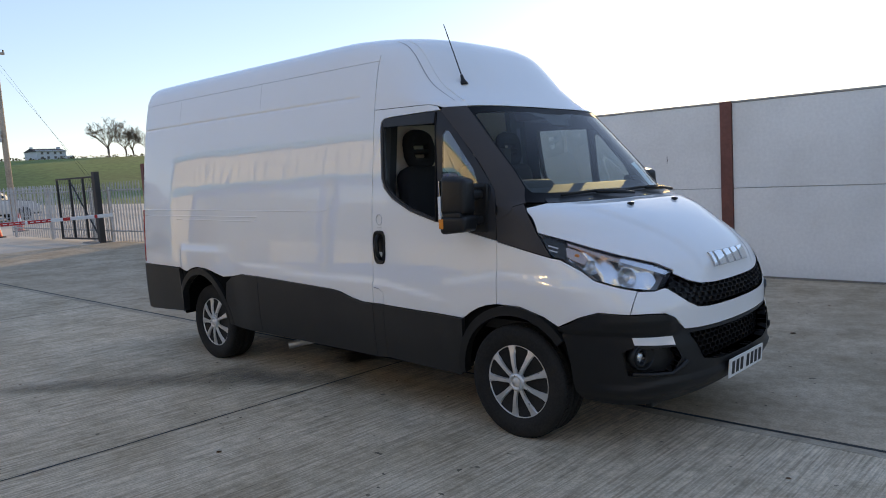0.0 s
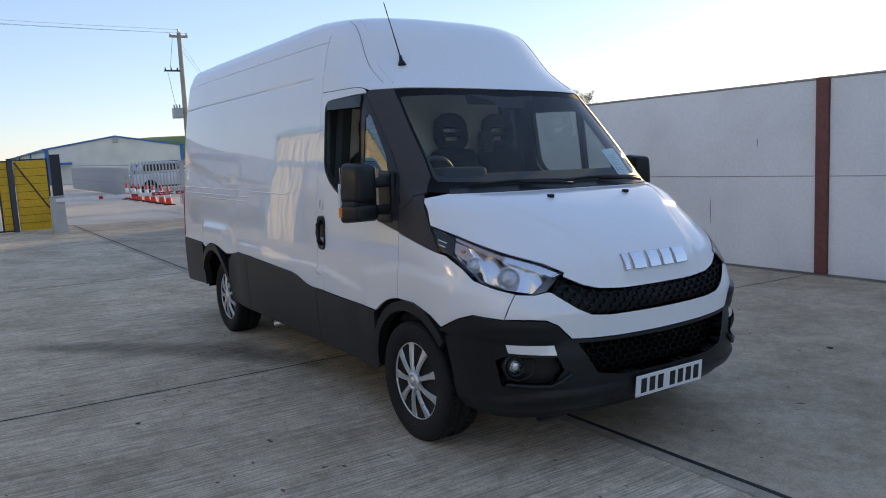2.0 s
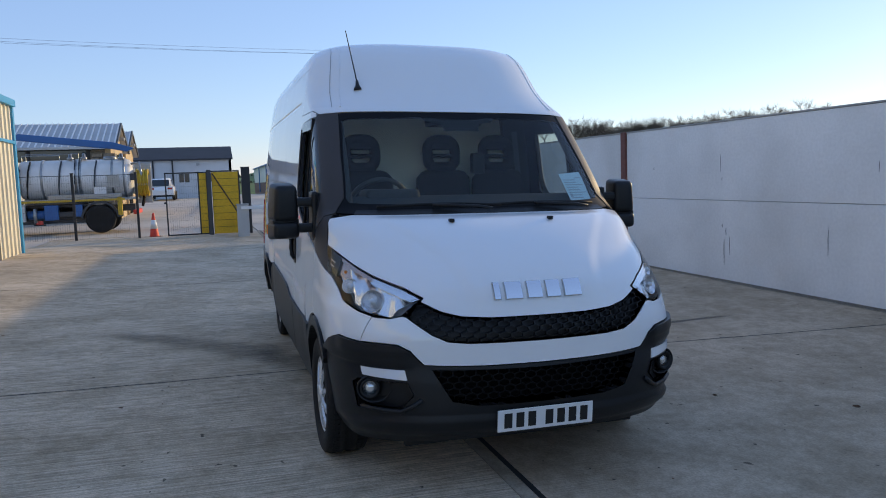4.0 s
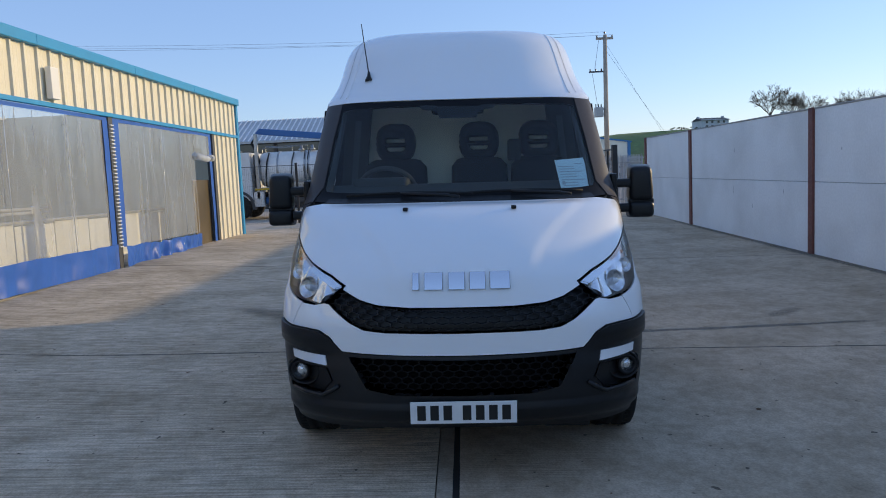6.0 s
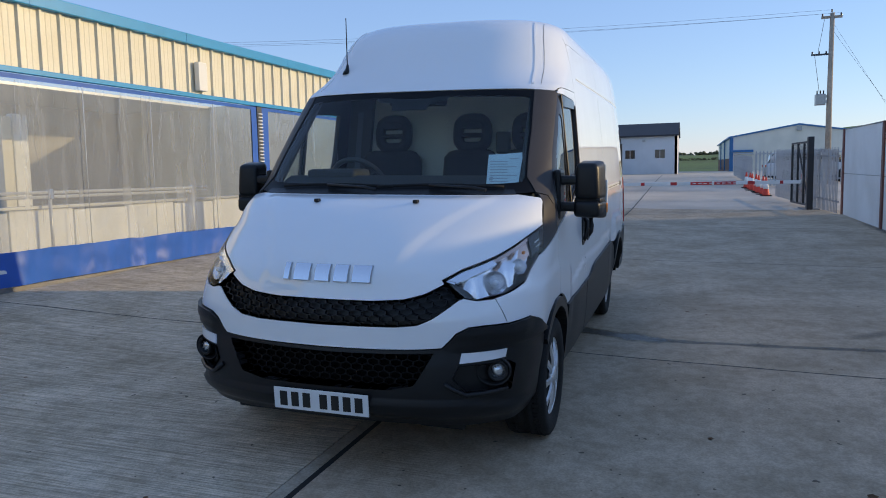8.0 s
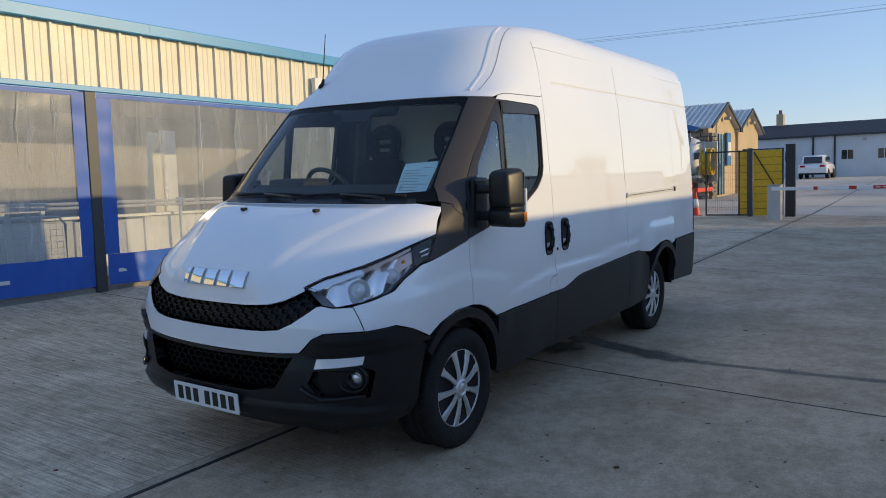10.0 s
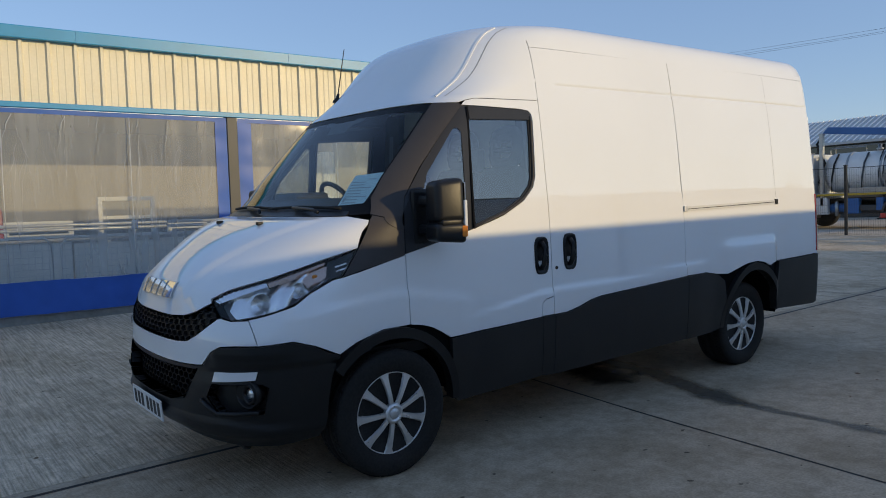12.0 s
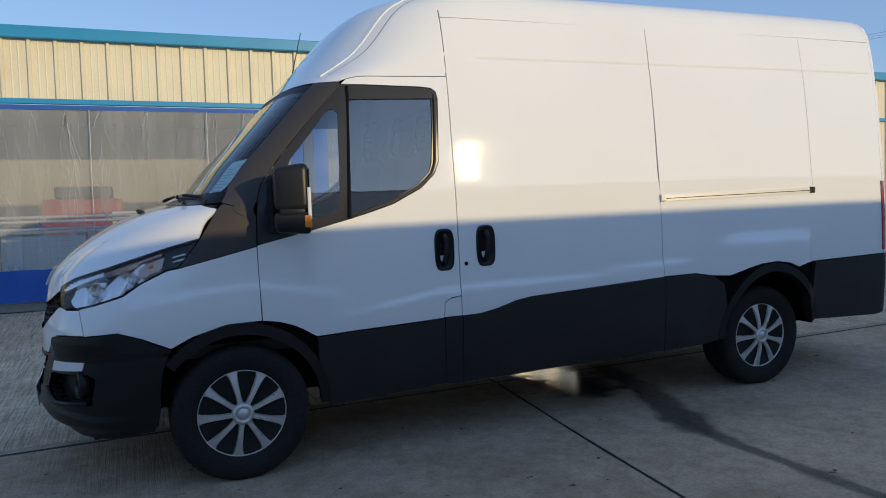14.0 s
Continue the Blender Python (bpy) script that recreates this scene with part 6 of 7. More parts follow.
# ---- pole and lines ----
TIMBER = material("pole_timber", (0.50, 0.41, 0.32), 0.85, grain=0.3, grain_size=12, bump=0.004, stain=0.4)
PX, PY = -36.3, 7.87
pole = thing("utility_pole", "wooden utility pole with a grey transformer", "pole", pose(PX, PY, base_at(PX, PY)))
PZ = base_at(PX, PY)
part("shaft", tube([(0, 0, -.3), (0, 0, 4), (0.02, 0.02, 8.4 - PZ)], .15, 14, taper=.10), TIMBER, pole, smooth=True)
part("crossarm", box((-.05, -.45, 8.15 - PZ), (.05, .45, 8.27 - PZ), .01), TIMBER, pole)
part("crossarm", box((-.05, -.85, 6.45 - PZ), (.05, .12, 6.53 - PZ), .01), DARK_STEEL, pole)
for y, z in ((-.40, 8.27), (0, 8.45), (.40, 8.27), (-.8, 6.53), (-.5, 6.53), (-.2, 6.53)):
    part("insulator", lathe([(.03, 0), (.045, .03), (.025, .05), (.045, .08), (.02, .12)], 12, "z"), material("glazed_brown", (.10, .05, .03), .2), pole, smooth=True).matrix_local = Matrix.Translation((0, y, z - PZ))
tank = part("transformer", box((-.22, -.62, 4.10 - PZ), (.22, -.18, 4.62 - PZ), .03), STEEL, pole)
for k in range(3):
    part("bushing", lathe([(.03, 0), (.03, .15), (.015, .18)], 10, "z"), PLASTIC, tank, smooth=True).matrix_local = Matrix.Translation((0, -.54 + .14 * k, 4.62 - PZ))
part("bracket", box((-.06, -.2, 4.2 - PZ), (.06, .1, 4.32 - PZ)), STEEL, pole)
part("bracket", box((-.06, -.2, 4.45 - PZ), (.06, .1, 4.55 - PZ)), STEEL, pole)


def line_wire(name, a, b, sag, r=.005):
    a, b = Vector(a), Vector(b)
    pts = [a.lerp(b, k / 16) - Vector((0, 0, sag * 4 * (k / 16) * (1 - k / 16))) for k in range(17)]
    tagged(part(name, tube(pts, r, 5), PLASTIC), "thin dark overhead line", "cable", "overhead lines")


for y, z in ((-.40, 8.38), (0, 8.55), (.40, 8.38)):
    line_wire("overhead_line", (PX, PY + y, z), (-28 + y, -46, z + 1.3), .7)
for dx in (0, .35):
    line_wire("stay_wire", (PX, PY + .08, 7.9 - dx), (PX + 1.0, PY + 4.4 + dx, base_at(PX + 1, PY + 4)), .0)
line_wire("drop_cable", (PX, PY - .7, 6.5), (PX, PY - .45, 4.7), .0, .01)
line_wire("drop_cable", (PX, PY - .3, 8.2), (PX, PY - .55, 6.6), .0, .01)

# ---- sheds and houses beyond ----
SHED_CREAM = material("shed_cream", (0.80, 0.76, 0.64), 0.6, stain=0.25, stain_size=.6)
SHED_BLUE = material("shed_blue", (0.03, 0.17, 0.38), 0.5)
BRICK_RED = material("brick_dado", (0.26, 0.13, 0.09), 0.8, grain=0.3, grain_size=14)
SLATE = material("slate_roof", (0.035, 0.038, 0.045), 0.7, stain=0.3, stain_size=1)
RENDER_WHITE = material("white_render", (0.60, 0.62, 0.64), 0.8, stain=0.25, stain_size=.5)
METAL_ROOF = material("metal_roof", (0.50, 0.51, 0.51), 0.6, metal=0.05, stain=0.3, stain_size=.5)
SEAM_GREY = material("seam_grey", (0.78, 0.79, 0.79), 0.5)
SANDSTONE = material("sandstone_render", (0.58, 0.43, 0.25), 0.8, grain=0.1, grain_size=10, stain=0.2, stain_size=.6)
STONE = material("rubble_stone", (0.34, 0.28, 0.21), 0.85, grain=0.3, grain_size=6, pieces=.45)
TINT = material("tinted_glazing", (0.02, 0.03, 0.035), 0.06, spec=0.8)

SX = -70
shed = thing("cream_shed", "low cream sheeted shed with blue trim", "building", pose(SX, 4.9, .55))
part("gable", prism([(0, 0), (11.6, 0), (11.6, 3.1), (5.7, 4.05), (0, 3.1)], -.15, 0, "x"), SHED_CREAM, shed)
part("side_wall", box((-36, 0, 1.2), (-.15, .15, 3.1)), SHED_CREAM, shed)
part("brick_base", box((-36, -.02, -.3), (-.15, .15, 1.2)), BRICK_RED, shed)
part("side_wall", box((-36, 11.45, 0), (-.15, 11.6, 3.1)), SHED_CREAM, shed)
for s, (y0, y1) in enumerate(((0, 5.7), (11.6, 5.7))):
    bm = bmesh.new()
    add_prism(bm, [(y0 - (.2 if s == 0 else -.2), 3.05), (y1, 4.05), (y1, 4.2), (y0 - (.2 if s == 0 else -.2), 3.2)], -36, .12, "x")
    part("roof_slope", bm, SHED_BLUE, shed)
part("corner_trim", box((-.02, -.1, 0), (.06, .22, 3.1)), SHED_BLUE, shed)
part("corner_trim", box((-.02, 11.4, 0), (.06, 11.7, 3.1)), SHED_BLUE, shed)
part("floodlight", box((.05, 5.5, 3.55), (.3, 5.9, 3.9), .03), STEEL, shed)
for x in (-12, -24):
    part("downpipe", box((x - .1, -.14, 0), (x + .1, -.03, 3.1)), SHED_BLUE, shed)
part("awning", box((-.0, .1, 1.75), (.8, 1.9, 1.95), .03), SHED_BLUE, shed)

WX = -60
house = thing("white_building", "long white rendered building with dark slate roof", "building", pose(WX, -.6, .62) @ Matrix.Scale(.82, 4))
part("front_wall", box((-.3, -40, -.3), (0, 1.25, 3.8)), RENDER_WHITE, house)
part("end_wall", prism([(-8, -.3), (0, -.3), (0, 3.8), (-4, 5.05), (-8, 3.8)], 1.0, 1.25, "y"), RENDER_WHITE, house)
for x0, x1 in ((.3, -4), (-8.3, -4)):
    bm = bmesh.new()
    add_prism(bm, [(x0, 3.72), (x1, 5.05), (x1, 5.22), (x0, 3.88)], -40, 1.4, "y")
    part("roof_slope", bm, SLATE, house)
part("chimney", box((-4.5, -10.0, 4.9), (-3.7, -9.36, 6.3), .03), SANDSTONE, house)
part("chimney_pot", lathe([(.16, 0), (.18, .1), (.13, .4)], 12, "z"), BRICK_RED, house).matrix_local = pose(-4.1, -9.68, 6.3)
for y in (-.4, -3.3, -8.05, -13, -17, -21):
    w = new("window")
    w.parent = house
    part("frame", box((-.02, y - .55, 1.5), (.04, y + .55, 2.5), .01), RENDER_WHITE, w)
    part("pane", box((.0, y - .47, 1.58), (.05, y - .03, 2.42)), TINT, w)
    part("pane", box((.0, y + .03, 1.58), (.05, y + .47, 2.42)), TINT, w)
part("wall_light", box((0, -2.1, 3.2), (.2, -1.8, 3.45), .03), STEEL, house)
for y in (-4.4, -6.2):
    part("downpipe", box((.0, y, 0), (.12, y + .15, 3.75)), BLACK_STEEL, house)

ws = thing("stone_workshop", "twin-gabled workshop with metal roofs and sandstone gables", "building", pose(-28.8, -5.2, .22) @ Matrix.Scale(.85, 4))
for k in range(2):
    x0, x1 = -5.8 * k, -5.8 * k - 5.46
    xm = (x0 + x1) / 2
    part("gable", prism([(x0, -.3), (x1, -.3), (x1, 3.62), (xm, 4.82), (x0, 3.62)], -.25, 0, "y"), SANDSTONE, ws)
    for a, b in ((x0 + .4, xm), (x1 - .4, xm)):
        bm = bmesh.new()
        add_prism(bm, [(a, 3.5), (b, 4.80), (b, 4.91), (a, 3.61)], -34, .25, "y")
        slope = part("roof_slope", bm, METAL_ROOF, ws)
        if a > b:
            bm = bmesh.new()
            for j in range(120):
                y = .2 - .28 * j
                add_prism(bm, [(a, 3.61), (b, 4.91), (b, 4.955), (a, 3.655)], y - .03, y + .03, "y")
            tagged(part("standing_seam", bm, SEAM_GREY, slope), kind="stuff")
    for a, b in ((x0, xm), (x1, xm)):
        bm = bmesh.new()
        add_prism(bm, [(a + (.42 if a > b else -.42), 3.48), (b, 4.79), (b, 4.95), (a + (.42 if a > b else -.42), 3.64)], .25, .32, "y")
        part("barge_board", bm, BLACK_STEEL, ws)
    lamp = part("floodlight", box((xm - .14, .1, 4.02), (xm + .14, .4, 4.20), .04), STEEL, ws)
part("front_wall", box((-.3, -34, -.3), (0, -12, 3.5)), RENDER_WHITE, ws)
part("front_glazing", box((-.35, -12, .0), (-.25, -.9, 3.5)), TINT, ws)
for y in (-12, -9.2, -6.4, -3.6, -1.0):
    part("mullion", box((-.30, y - .08, 0), (-.14, y + .08, 3.5)), BLACK_STEEL, ws)
part("transom", box((-.28, -12, 2.2), (-.15, -1, 2.35)), BLACK_STEEL, ws)
stone_mesh = [box((-.24, -.16, -.09), (.24, .16, .09), .03), box((-.17, -.16, -.09), (.17, .16, .09), .03)]
pier = part("stone_pier", box((-.9, -.9, -.3), (-.05, -.02, 3.45)), STONE, ws)
kept = []
for k, bm in enumerate(stone_mesh):
    st = part("stone", bm, STONE, pier)
    kept.append(st.data)
    st.matrix_local = pose(-.5, .02, .0 + .2 * k)
for r in range(18):
    for c in range(2):
        st = new("stone", kept[(r + c) % 2])
        st.parent = pier
        st.matrix_local = pose(-.72 + .45 * c + .08 * (r % 2), .02, -.1 + .195 * r)
        st2 = new("stone", kept[(r + c + 1) % 2])
        st2.parent = pier
        st2.matrix_local = pose(0, -.68 + .45 * c + .08 * (r % 2), -.1 + .195 * r, 0, 0, 90)
part("blue_glazing", box((-2.70, .0, .2), (-1.07, .06, 3.3)), material("blue_glass", (.16, .28, .34), .08, spec=.8), ws)
for x in (-1.07, -1.61, -2.15, -2.70):
    part("mullion", box((x - .035, .05, .2), (x + .035, .09, 3.3)), BLACK_STEEL, ws)
part("blue_sign", box((-3.9, .05, 1.7), (-3.1, .15, 3.4), .01), SHED_BLUE, ws, "blue wall sign")
part("sign_panel", box((-3.8, .15, 2.2), (-3.2, .17, 2.9), .005), PLATE_WHITE, ws)
# black panel in place of the unlit doorway
part("door_opening", box((-8.9, .0, 0), (-7.2, .05, 2.6)), DARK, ws)
part("downpipe", box((-5.72, .0, 0), (-5.6, .12, 3.5)), SANDSTONE, ws)


# ---- vehicles beyond the fence ----
TANK_WHITE = material("tanker_white", (0.82, 0.81, 0.78), 0.5, stain=0.5, stain_size=1.0, stain_colour=(0.30, 0.26, 0.21))
CAB_WHITE = material("lorry_white", (0.68, 0.69, 0.68), 0.4, coat=.4, stain=0.4, stain_size=1.2, stain_colour=(0.35, 0.32, 0.28))
LORRY_BLUE = material("lorry_blue", (0.02, 0.13, 0.36), 0.45, stain=0.3, stain_size=1)
HOSE = material("hose_yellow", (0.60, 0.38, 0.03), 0.55, stain=0.3, stain_size=4)

# lorry axes: x towards its side that faces the yard, y from cab to tail
LX, LY = -22.1, -8.36
lorry = thing("tanker_lorry", "dirty white vacuum tanker lorry with a blue boom", "lorry", pose(LX, LY, base_at(LX, LY) + .02) @ Matrix.Scale(.9, 4))


def lorry_wheel(y, x=0.0):
    ob = new("wheel")
    ob.parent = lorry
    part("tyre", lathe([(.28, -.13), (.40, -.15), (.49, -.14), (.50, -.10), (.50, .10), (.49, .14), (.40, .15), (.28, .13)], 32, "x"), RUBBER, ob, smooth=True)
    part("rim", lathe([(.001, .05), (.12, .06), (.14, .10), (.20, .08), (.27, .13), (.29, .12)], 28, "x"), STEEL, ob, smooth=True)
    for k in range(8):
        a = k * math.tau / 8
        part("nut", lathe([(.001, .03), (.015, .03), (.015, 0)], 6, "x"), DARK_STEEL, ob).matrix_local = Matrix.Translation((.09, .165 * math.cos(a), .165 * math.sin(a)))
    ob.matrix_local = pose(x, y, .50)


CAB_BACK = .42
for y in (CAB_BACK, 3.85):
    lorry_wheel(y)
    lorry_wheel(y, -1.9)
cab = part("cab", prism([(-1.25, .75), (-1.35, 1.2), (-1.28, 1.7), (-1.05, 2.65), (.55, 2.65), (.60, .75)], -2.15, .12, "x", .04), CAB_WHITE, lorry)
cab.matrix_local = pose(0, CAB_BACK, 0)
part("side_window", prism([(-1.0, 1.72), (-.82, 2.40), (-.32, 2.40), (-.32, 1.72)], .12, .135, "x"), TINT, cab)
part("rear_window", prism([(-.08, 1.72), (-.08, 2.40), (.16, 2.40), (.16, 1.72)], .12, .135, "x"), TINT, cab)
part("windscreen", prism([(-1.27, 1.75), (-1.10, 2.5), (-1.13, 2.52), (-1.30, 1.77)], -2.0, 0, "x"), TINT, cab)
part("wheel_arch", prism(arc(CAB_BACK, .5, .66, .66, 190, -10, 18) + arc(CAB_BACK, .5, .56, .56, -10, 190, 18), -.2, .16, "x"), DARK_STEEL, lorry)
part("door_mirror", box((.14, -.72, 1.75), (.30, -.58, 2.25), .03), BLACK_STEEL, cab, "black cab mirror")
part("mirror_stay", tube([(.12, -.62, 2.45), (.24, -.65, 2.42), (.24, -.65, 1.6), (.12, -.62, 1.55)], .018, 6), BLACK_STEEL, cab)
part("door_handle", box((.12, -.34, 1.50), (.14, -.24, 1.54), .005), DARK_STEEL, cab)
part("step", box((-.2, -.55, .55), (.10, -.15, .62), .01), DARK_STEEL, cab)
part("door_line", box((.121, -.22, .9), (.126, -.20, 2.45)), DARK_STEEL, cab)
part("roof_beacon", box((-1.6, -.6, 2.66), (-.4, -.2, 2.78), .02), DARK_STEEL, cab)
part("exhaust_stack", tube([(-.1, 1.13, 1.0), (-.1, 1.13, 2.55)], .07, 12), DARK_STEEL, lorry, smooth=True)
part("chassis", box((-1.6, -1.0, .75), (-.3, 5.0, .98), .02), DARK_STEEL, lorry)
part("side_guard", box((.02, 2.5, .62), (.08, 3.1, .80), .02), DARK_STEEL, lorry)
part("deck", box((-2.1, 1.1, 1.16), (.14, 5.15, 1.24), .01), STEEL, lorry)
part("yellow_strip", box((.14, 1.1, 1.15), (.155, 4.7, 1.22)), HOSE, lorry)
bm = lathe([(.001, 1.15), (.45, 1.17), (.65, 1.27), (.70, 1.40), (.70, 4.76), (.65, 4.89), (.45, 4.99), (.001, 5.02)], 40, "y")
part("tank", bm, TANK_WHITE, lorry, "stained white tank", smooth=True).matrix_local = pose(-.78, 0, 1.95)
for y in (2.0, 3.1, 3.25, 4.3, 4.7):
    part("tank_band", lathe([(.70, y - .04), (.725, y - .03), (.725, y + .03), (.70, y + .04)], 40, "y"), STEEL, lorry, smooth=True).matrix_local = pose(-.78, 0, 1.95)
part("walkway_rail", tube([(-.3, 1.4, 2.62), (-.3, 1.4, 2.80), (-.3, 2.6, 2.80), (-.3, 2.6, 2.62)], .02, 6), STEEL, lorry)
part("pump_mast", box((-.02, 1.18, .8), (.12, 1.32, 3.36), .02), STEEL, lorry)
part("boom", prism([(1.15, 3.38), (1.35, 3.58), (4.4, 3.24), (5.1, 3.02), (4.85, 2.90), (4.35, 3.0), (1.4, 3.34)], -.55, -.2, "x", .02), LORRY_BLUE, lorry, "blue hydraulic boom")
part("boom_hose", tube([(-.1, 1.25, 3.35), (.05, 1.08, 3.0), (.05, 1.35, 2.3), (.1, 1.15, 1.6)], .045, 8), RUBBER, lorry, smooth=True)
part("locker", box((-.1, 2.05, .52), (.12, 2.5, 1.05), .02), LORRY_BLUE, lorry)
part("locker", box((-.1, 3.05, .62), (.12, 3.28, 1.05), .02), LORRY_BLUE, lorry)
part("valve", tube([(.08, 1.75, .45), (.08, 1.75, .95)], .06, 10), STEEL, lorry, smooth=True)
for y in (3.08, 3.22):
    part("tank_pipe", tube([(-.05, y, 1.30), (.0, y, 1.85), (-.18, y, 2.35), (-.45, y, 2.66)], .022, 8), BLACK_STEEL, lorry, smooth=True)
for y, z in ((2.9, 2.66), (3.35, 2.66), (4.6, 2.64)):
    part("roof_valve", lathe([(.10, 0), (.12, .06), (.06, .09), (.06, .20), (.001, .22)], 12, "z"), STEEL, lorry, smooth=True).matrix_local = pose(-.62, y, z)
part("warning_board", box((.13, 4.15, 1.62), (.15, 4.55, 2.05), .004), STEEL, lorry)
part("locker", box((-.1, 1.05, .5), (.12, 1.45, 1.1), .02), CAB_WHITE, lorry)
for y in (1.55, 2.55, 3.7):
    part("tank_pipe", tube([(.0, y, 1.30), (.02, y + .02, 1.75), (-.10, y + .05, 2.25), (-.35, y + .10, 2.60)], .03, 8), DARK_STEEL if y > 2 else RUBBER, lorry, smooth=True)
part("hand_rail", tube([(-.45, 1.5, 2.62), (-.45, 1.5, 2.86), (-.45, 3.2, 2.86), (-.45, 3.2, 2.62)], .018, 6), STEEL, lorry)
part("manlid", lathe([(.22, 0), (.24, .05), (.20, .12), (.001, .13)], 20, "z"), STEEL, lorry, smooth=True).matrix_local = pose(-.78, 4.2, 2.63)
part("valve_block", box((-.62, 4.97, 1.35), (-.42, 5.20, 1.62), .03), STEEL, lorry)
part("valve_block", box((-.25, 4.90, 1.85), (-.10, 5.12, 2.10), .03), DARK_STEEL, lorry)
part("tail_pipe", tube([(-.35, 4.95, 2.45), (-.25, 5.22, 2.50), (-.18, 5.28, 2.1), (-.25, 5.22, 1.5), (-.40, 5.12, 1.3)], .045, 8), STEEL, lorry, smooth=True)
part("tail_pipe", tube([(-1.0, 5.0, 1.6), (-.9, 5.26, 1.55), (-.6, 5.30, 1.2), (-.5, 5.24, .9)], .05, 8), RUBBER, lorry, smooth=True)
part("battery_box", box((-.45, .72, .48), (.06, 1.02, 1.02), .02), DARK_STEEL, lorry)
part("air_tank", tube([(-.12, 1.5, .72), (-.12, 2.25, .72)], .16, 14), LORRY_BLUE, lorry, smooth=True)
part("under_frame", box((-1.9, .9, .50), (-.3, 3.3, 1.05), .02), DARK_STEEL, lorry)
part("mudguard", prism(arc(3.85, .5, .64, .64, 175, 5, 18) + arc(3.85, .5, .57, .57, 5, 175, 18), -.25, .14, "x"), DARK_STEEL, lorry)
part("notice_board", box((.05, 3.7, 1.30), (.07, 4.1, 1.65)), PLATE_WHITE, lorry)
part("side_plank", box((.0, 2.2, 1.25), (.15, 4.6, 1.40), .01), STEEL, lorry)
bm = bmesh.new()
for k in range(7):
    r = .42 - .035 * (k % 2)
    add_tube(bm, [(-.5 + r * math.cos(a), 5.12 + .06 * k, 1.75 + r * 1.15 * math.sin(a)) for a in (i * math.tau / 24 for i in range(24))], .035, 6, closed=True)
part("hose_reel", bm, HOSE, lorry, "coiled yellow hose", smooth=True)
part("rear_post", box((-.9, 5.02, 1.0), (-.8, 5.58, 2.5), .02), STEEL, lorry)
part("rear_marker", box((.0, 4.45, .62), (.15, 4.60, 1.3), .02), HOSE, lorry)
part("rear_bumper", box((-2.0, 4.95, .62), (.1, 5.10, .78), .02), ORANGE, lorry)
copy_thing(first, pose(-28.1, -7.85, base_at(-28.1, -7.85), 0, 0, 10))


def car(x, y, turn, paint, label):
    """A parked car with body, glass and wheels; its nose points along its x."""
    ob = thing("parked_car", label, "car", pose(x, y, base_at(x, y), 0, 0, turn), "parked cars")
    low = [(-2.15, .35), (-2.2, .75), (-2.1, 1.0), (1.0, 1.02), (1.95, .88), (2.2, .65), (2.2, .35)]
    part("body", prism(low, -.90, .90, "y", .08), paint, ob, smooth=True)
    bm = bmesh.new()
    add_prism(bm, [(-2.05, .98), (-1.75, 1.58), (-.2, 1.64), (.35, 1.55), (1.05, 1.0)], -.80, .80, "y")
    for v in bm.verts:
        if v.co.z > 1.3:
            v.co.y *= .82
    bmesh.ops.bevel(bm, geom=list(bm.edges), offset=.05, segments=2, affect="EDGES")
    part("cabin", bm, paint, ob, smooth=True)
    for s in (1, -1):
        part("side_glass", prism([(-1.75, 1.05), (-1.55, 1.48), (-.2, 1.53), (.25, 1.46), (.8, 1.05)], s * .745, s * .765, "y"), TINT, ob)
        for wx in (-1.35, 1.35):
            w = part("wheel", lathe([(.001, -.08), (.2, -.09), (.31, -.11), (.34, -.08), (.34, .08), (.31, .11), (.2, .09), (.001, .08)], 24, "y"), RUBBER, ob, smooth=True)
            w.matrix_local = pose(wx, s * .84, .34)
        part("tail_lamp", box((-2.22, s * .62 - .16, .80), (-2.16, s * .62 + .16, .94), .02), RED_LENS, ob)
    part("rear_glass", prism([(-2.03, 1.06), (-1.80, 1.50), (-1.83, 1.52), (-2.06, 1.08)], -.58, .58, "y"), TINT, ob)
    part("number_plate", box((-2.225, -.25, .62), (-2.215, .25, .73)), PLATE_WHITE, ob)
    part("lower_trim", box((-2.18, -.88, .28), (2.18, .88, .40), .03), PLASTIC, ob)
    return ob


car(-56.0, -4.8, 180, PAINT, "white estate car parked before the white building")
car(-38.5, 7.4, 92, CAB_WHITE, "white car parked behind the palisade gates")
car(-42.5, 8.6, 95, DARK_STEEL, "dark car parked behind the palisade gates")

# ---- hill house, trees and hedges ----
HX, HY = -150, 50.5
far = thing("farmhouse", "white farmhouse with dark roof on a green hill", "house", pose(HX, HY, 8.05, 0, 0, 8) @ Matrix.Scale(.56, 4))
part("wall", box((-4, -5, -3), (4, 5, 2.7)), RENDER_WHITE, far)
part("roof", prism([(-4.4, 2.3), (0, 3.4), (4.4, 2.3)], -5.3, 5.3, "y"), SLATE, far)
for y in (-3.2, -1.2, 1.2, 3.2):
    for z in (-.2, 1.3):
        part("window", box((4.0, y - .4, z), (4.06, y + .4, z + .8)), TINT, far)
for y in (-4.6, 4.6):
    part("chimney", box((-.4, y - .4, 3.0), (.4, y + .4, 3.9)), RENDER_WHITE, far)
part("outhouse", box((-3, 5, -3), (2, 9, .8)), RENDER_WHITE, far)

BARK = material("bare_twigs", (0.15, 0.115, 0.09), 0.9)
BUSH = material("hedge_green", (0.10, 0.095, 0.045), 0.9, stain=.5, stain_size=.3)


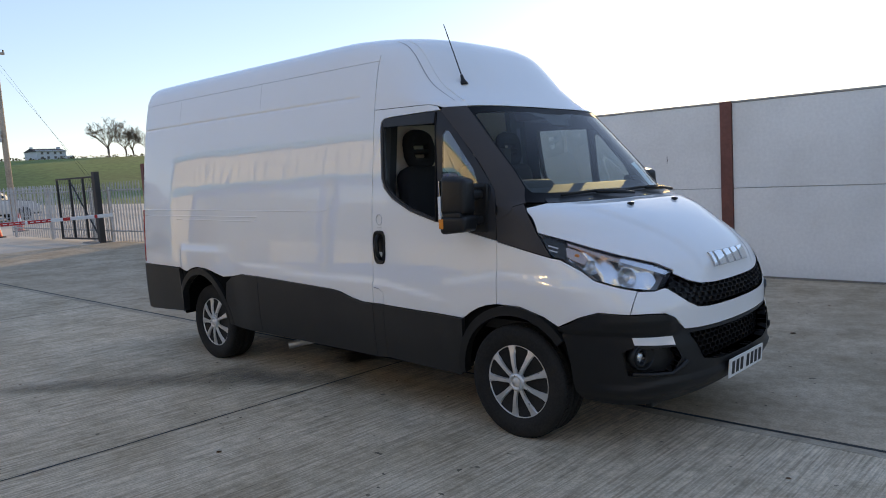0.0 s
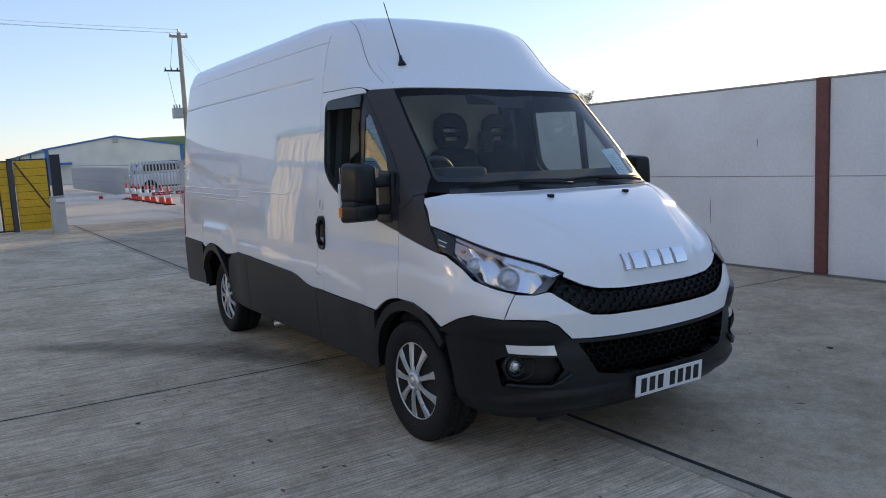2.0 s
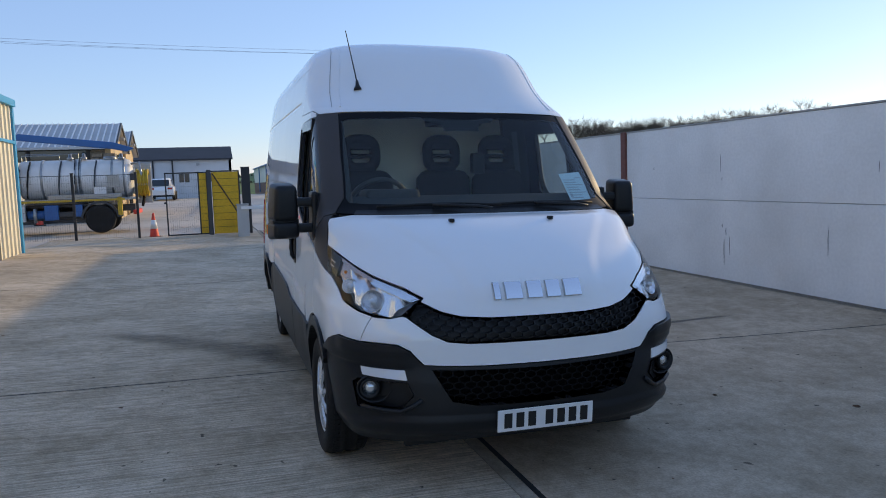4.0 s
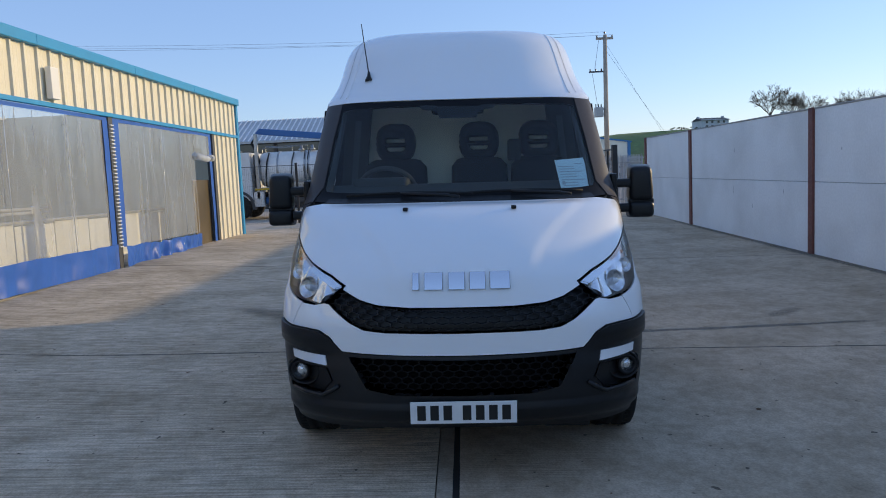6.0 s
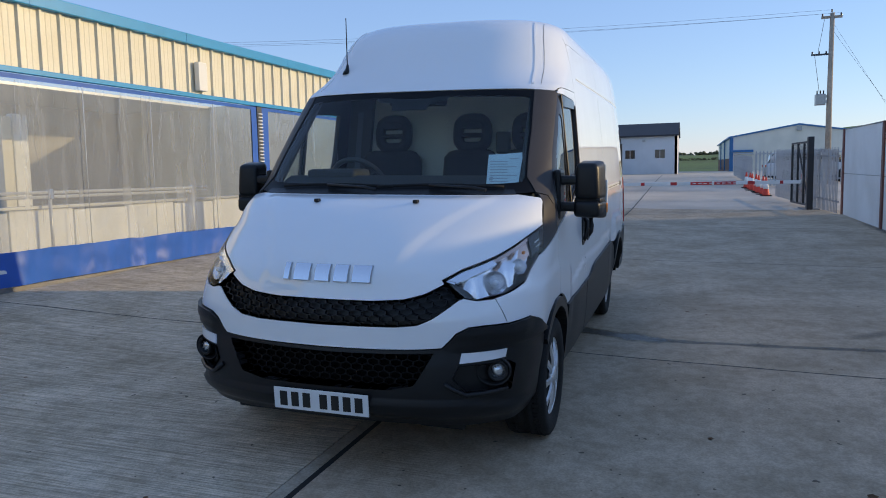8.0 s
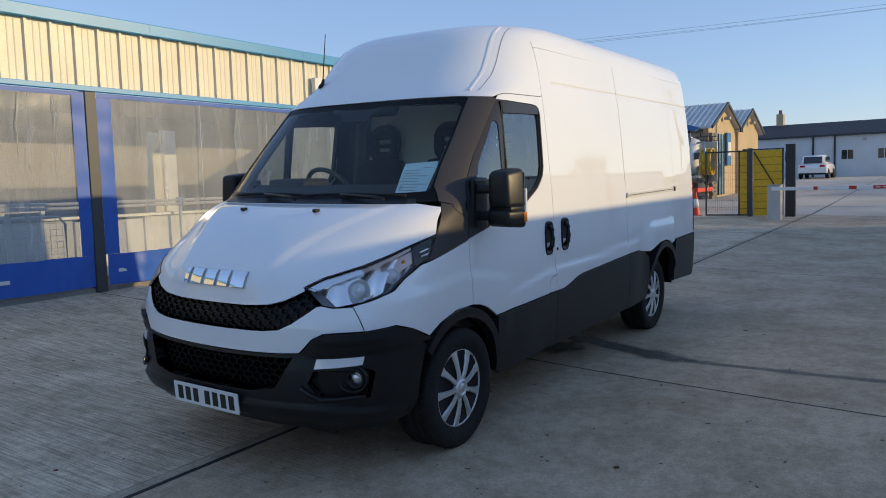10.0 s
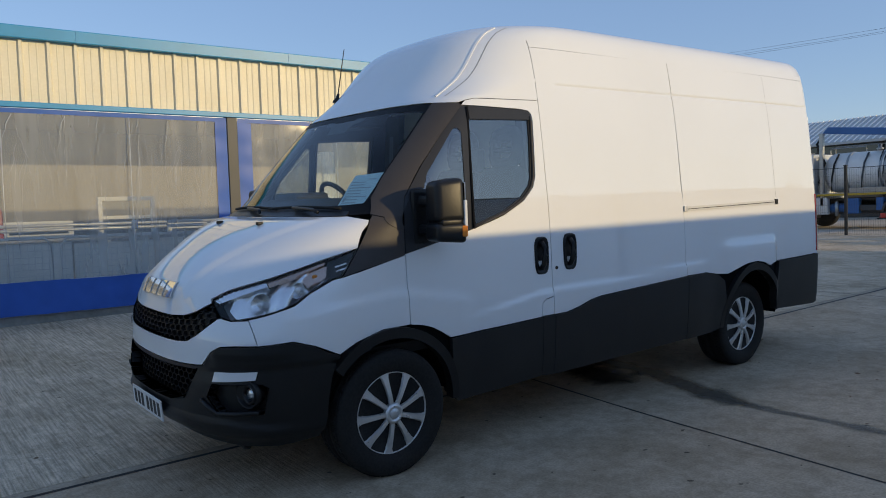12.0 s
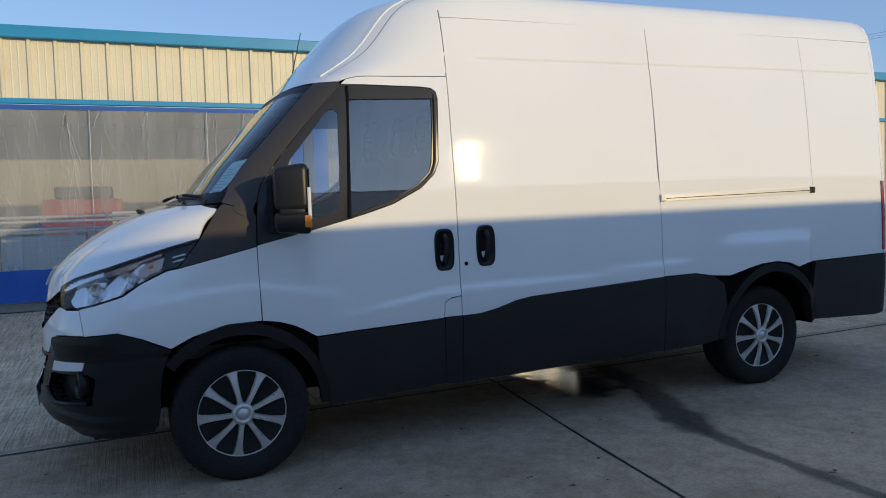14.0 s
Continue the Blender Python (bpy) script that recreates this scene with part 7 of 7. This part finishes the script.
def bare_tree(name, x, y, z, h, seed, label):
    """A leafless tree: a tapered trunk that forks again and again."""
    rng = random.Random(seed)
    ob = thing(name, label, "tree", pose(x, y, z), "bare trees")
    trunk, twigs = bmesh.new(), bmesh.new()
    add_tube(trunk, [(0, 0, -.5), (.02 * h, 0, .15 * h), (0, .01 * h, .30 * h)], .035 * h, 7, taper=.022 * h)

    def grow(p, way, length, r, level):
        bend = Vector((rng.uniform(-.25, .25), rng.uniform(-.25, .25), rng.uniform(-.05, .2)))
        mid = p + way * length * .5
        end = mid + (way + bend).normalized() * length * .5
        add_tube(trunk if level < 2 else twigs, [p, mid, end], r, 5 if level < 2 else 3, taper=r * .55)
        if level < 5:
            for k in range(3 if level < 4 else 5):
                turn = Vector((rng.uniform(-1, 1), rng.uniform(-1, 1), rng.uniform(-.35, .75)))
                start = end if k == 0 else p.lerp(end, rng.uniform(.35, 1))
                grow(start, (way * .8 + turn * .7).normalized(), length * rng.uniform(.62, .85), max(r * .5, .0015 * h), level + 1)

    for k in range(6):
        a = k * math.tau / 6 + rng.uniform(-.4, .4)
        grow(Vector((0, 0, h * rng.uniform(.18, .34))), Vector((math.cos(a) * .75, math.sin(a) * .75, rng.uniform(.5, 1.5))).normalized(), h * .25, .013 * h, 0)
    part("trunk", trunk, BARK, ob, smooth=True)
    tagged(part("crown", twigs, BARK, ob), kind="stuff")
    return ob


t0 = bare_tree("bare_tree", -150, 62.5, 7.6, 8.4, 5, "tall leafless tree on the hill")
t1 = bare_tree("bare_tree", -103, 54, 2.6, 8.0, 9, "leafless broad tree behind the wall")
for x, y, dz, k, turn in ((-149, 65.6, 7.7, .78, 40), (-151, 68, 7.6, .8, 80), (-150, 71, 7.6, .7, 10)):
    copy_thing(t0, pose(x, y, dz, 0, 0, turn) @ Matrix.Scale(k, 4))
for k in range(22):
    x, y = -102 + .82 * k, 55.5 + 1.2 * k + 2 * math.sin(k * 2.1)
    top = 11.2 + .5 * math.sin(k * 1.9)+ .8 * step_up(10, 20, k)
    copy_thing(t1 if k % 3 else t0, pose(x, y, 2.4, 0, 0, 67 * k) @ Matrix.Scale((top - 1.8) / (10.4 if k % 3 else 10.2), 4))


def hedge(name, spots, size, label):
    """Scrub: many small clumps."""
    rng = random.Random(len(spots) + 3)
    bm = bmesh.new()
    for x, y, z in spots:
        for _ in range(16):
            c = Vector((x + rng.uniform(-1, 1) * size * 1.6, y + rng.uniform(-1, 1) * size * 1.6, z + rng.uniform(0, 1) * size))
            r = size * rng.uniform(.15, .38)
            m = Matrix.Translation(c) @ Matrix.Rotation(rng.uniform(0, 6), 4, (rng.random(), rng.random(), 1)) @ Matrix.Diagonal((r, r * .8, r * .7, 1))
            bmesh.ops.create_icosphere(bm, subdivisions=1, radius=1, matrix=m)
    return tagged(part(name, bm, BUSH), label, "hedge", kind="stuff")


hedge("hedge", [(-148, 43 + 2.0 * k, 7.7) for k in range(16)], .6, "low dark hedge along the hill top")
hedge("far_hedge", [(-165, -26 + 1.0 * k, 1.7) for k in range(48)], .6, "scrubby hedge across the far field")
hedge("far_hedge", [(-260, -60 + 1.6 * k, 2.4) for k in range(75)], 2.2, "dark tree line across the far fields")
for x, y in ((-60, 42), (-66, 30)):
    p = thing("lamp_column", "thin grey street lamp column", "lamp", pose(x, y, lie(x, y) - .1), "lamp columns")
    part("column", tube([(0, 0, 0), (0, 0, 5.0)], .07, 8, taper=.05), STEEL, p, smooth=True)
    part("lantern", box((-.1, -.5, 4.95), (.1, .1, 5.08), .03), STEEL, p)
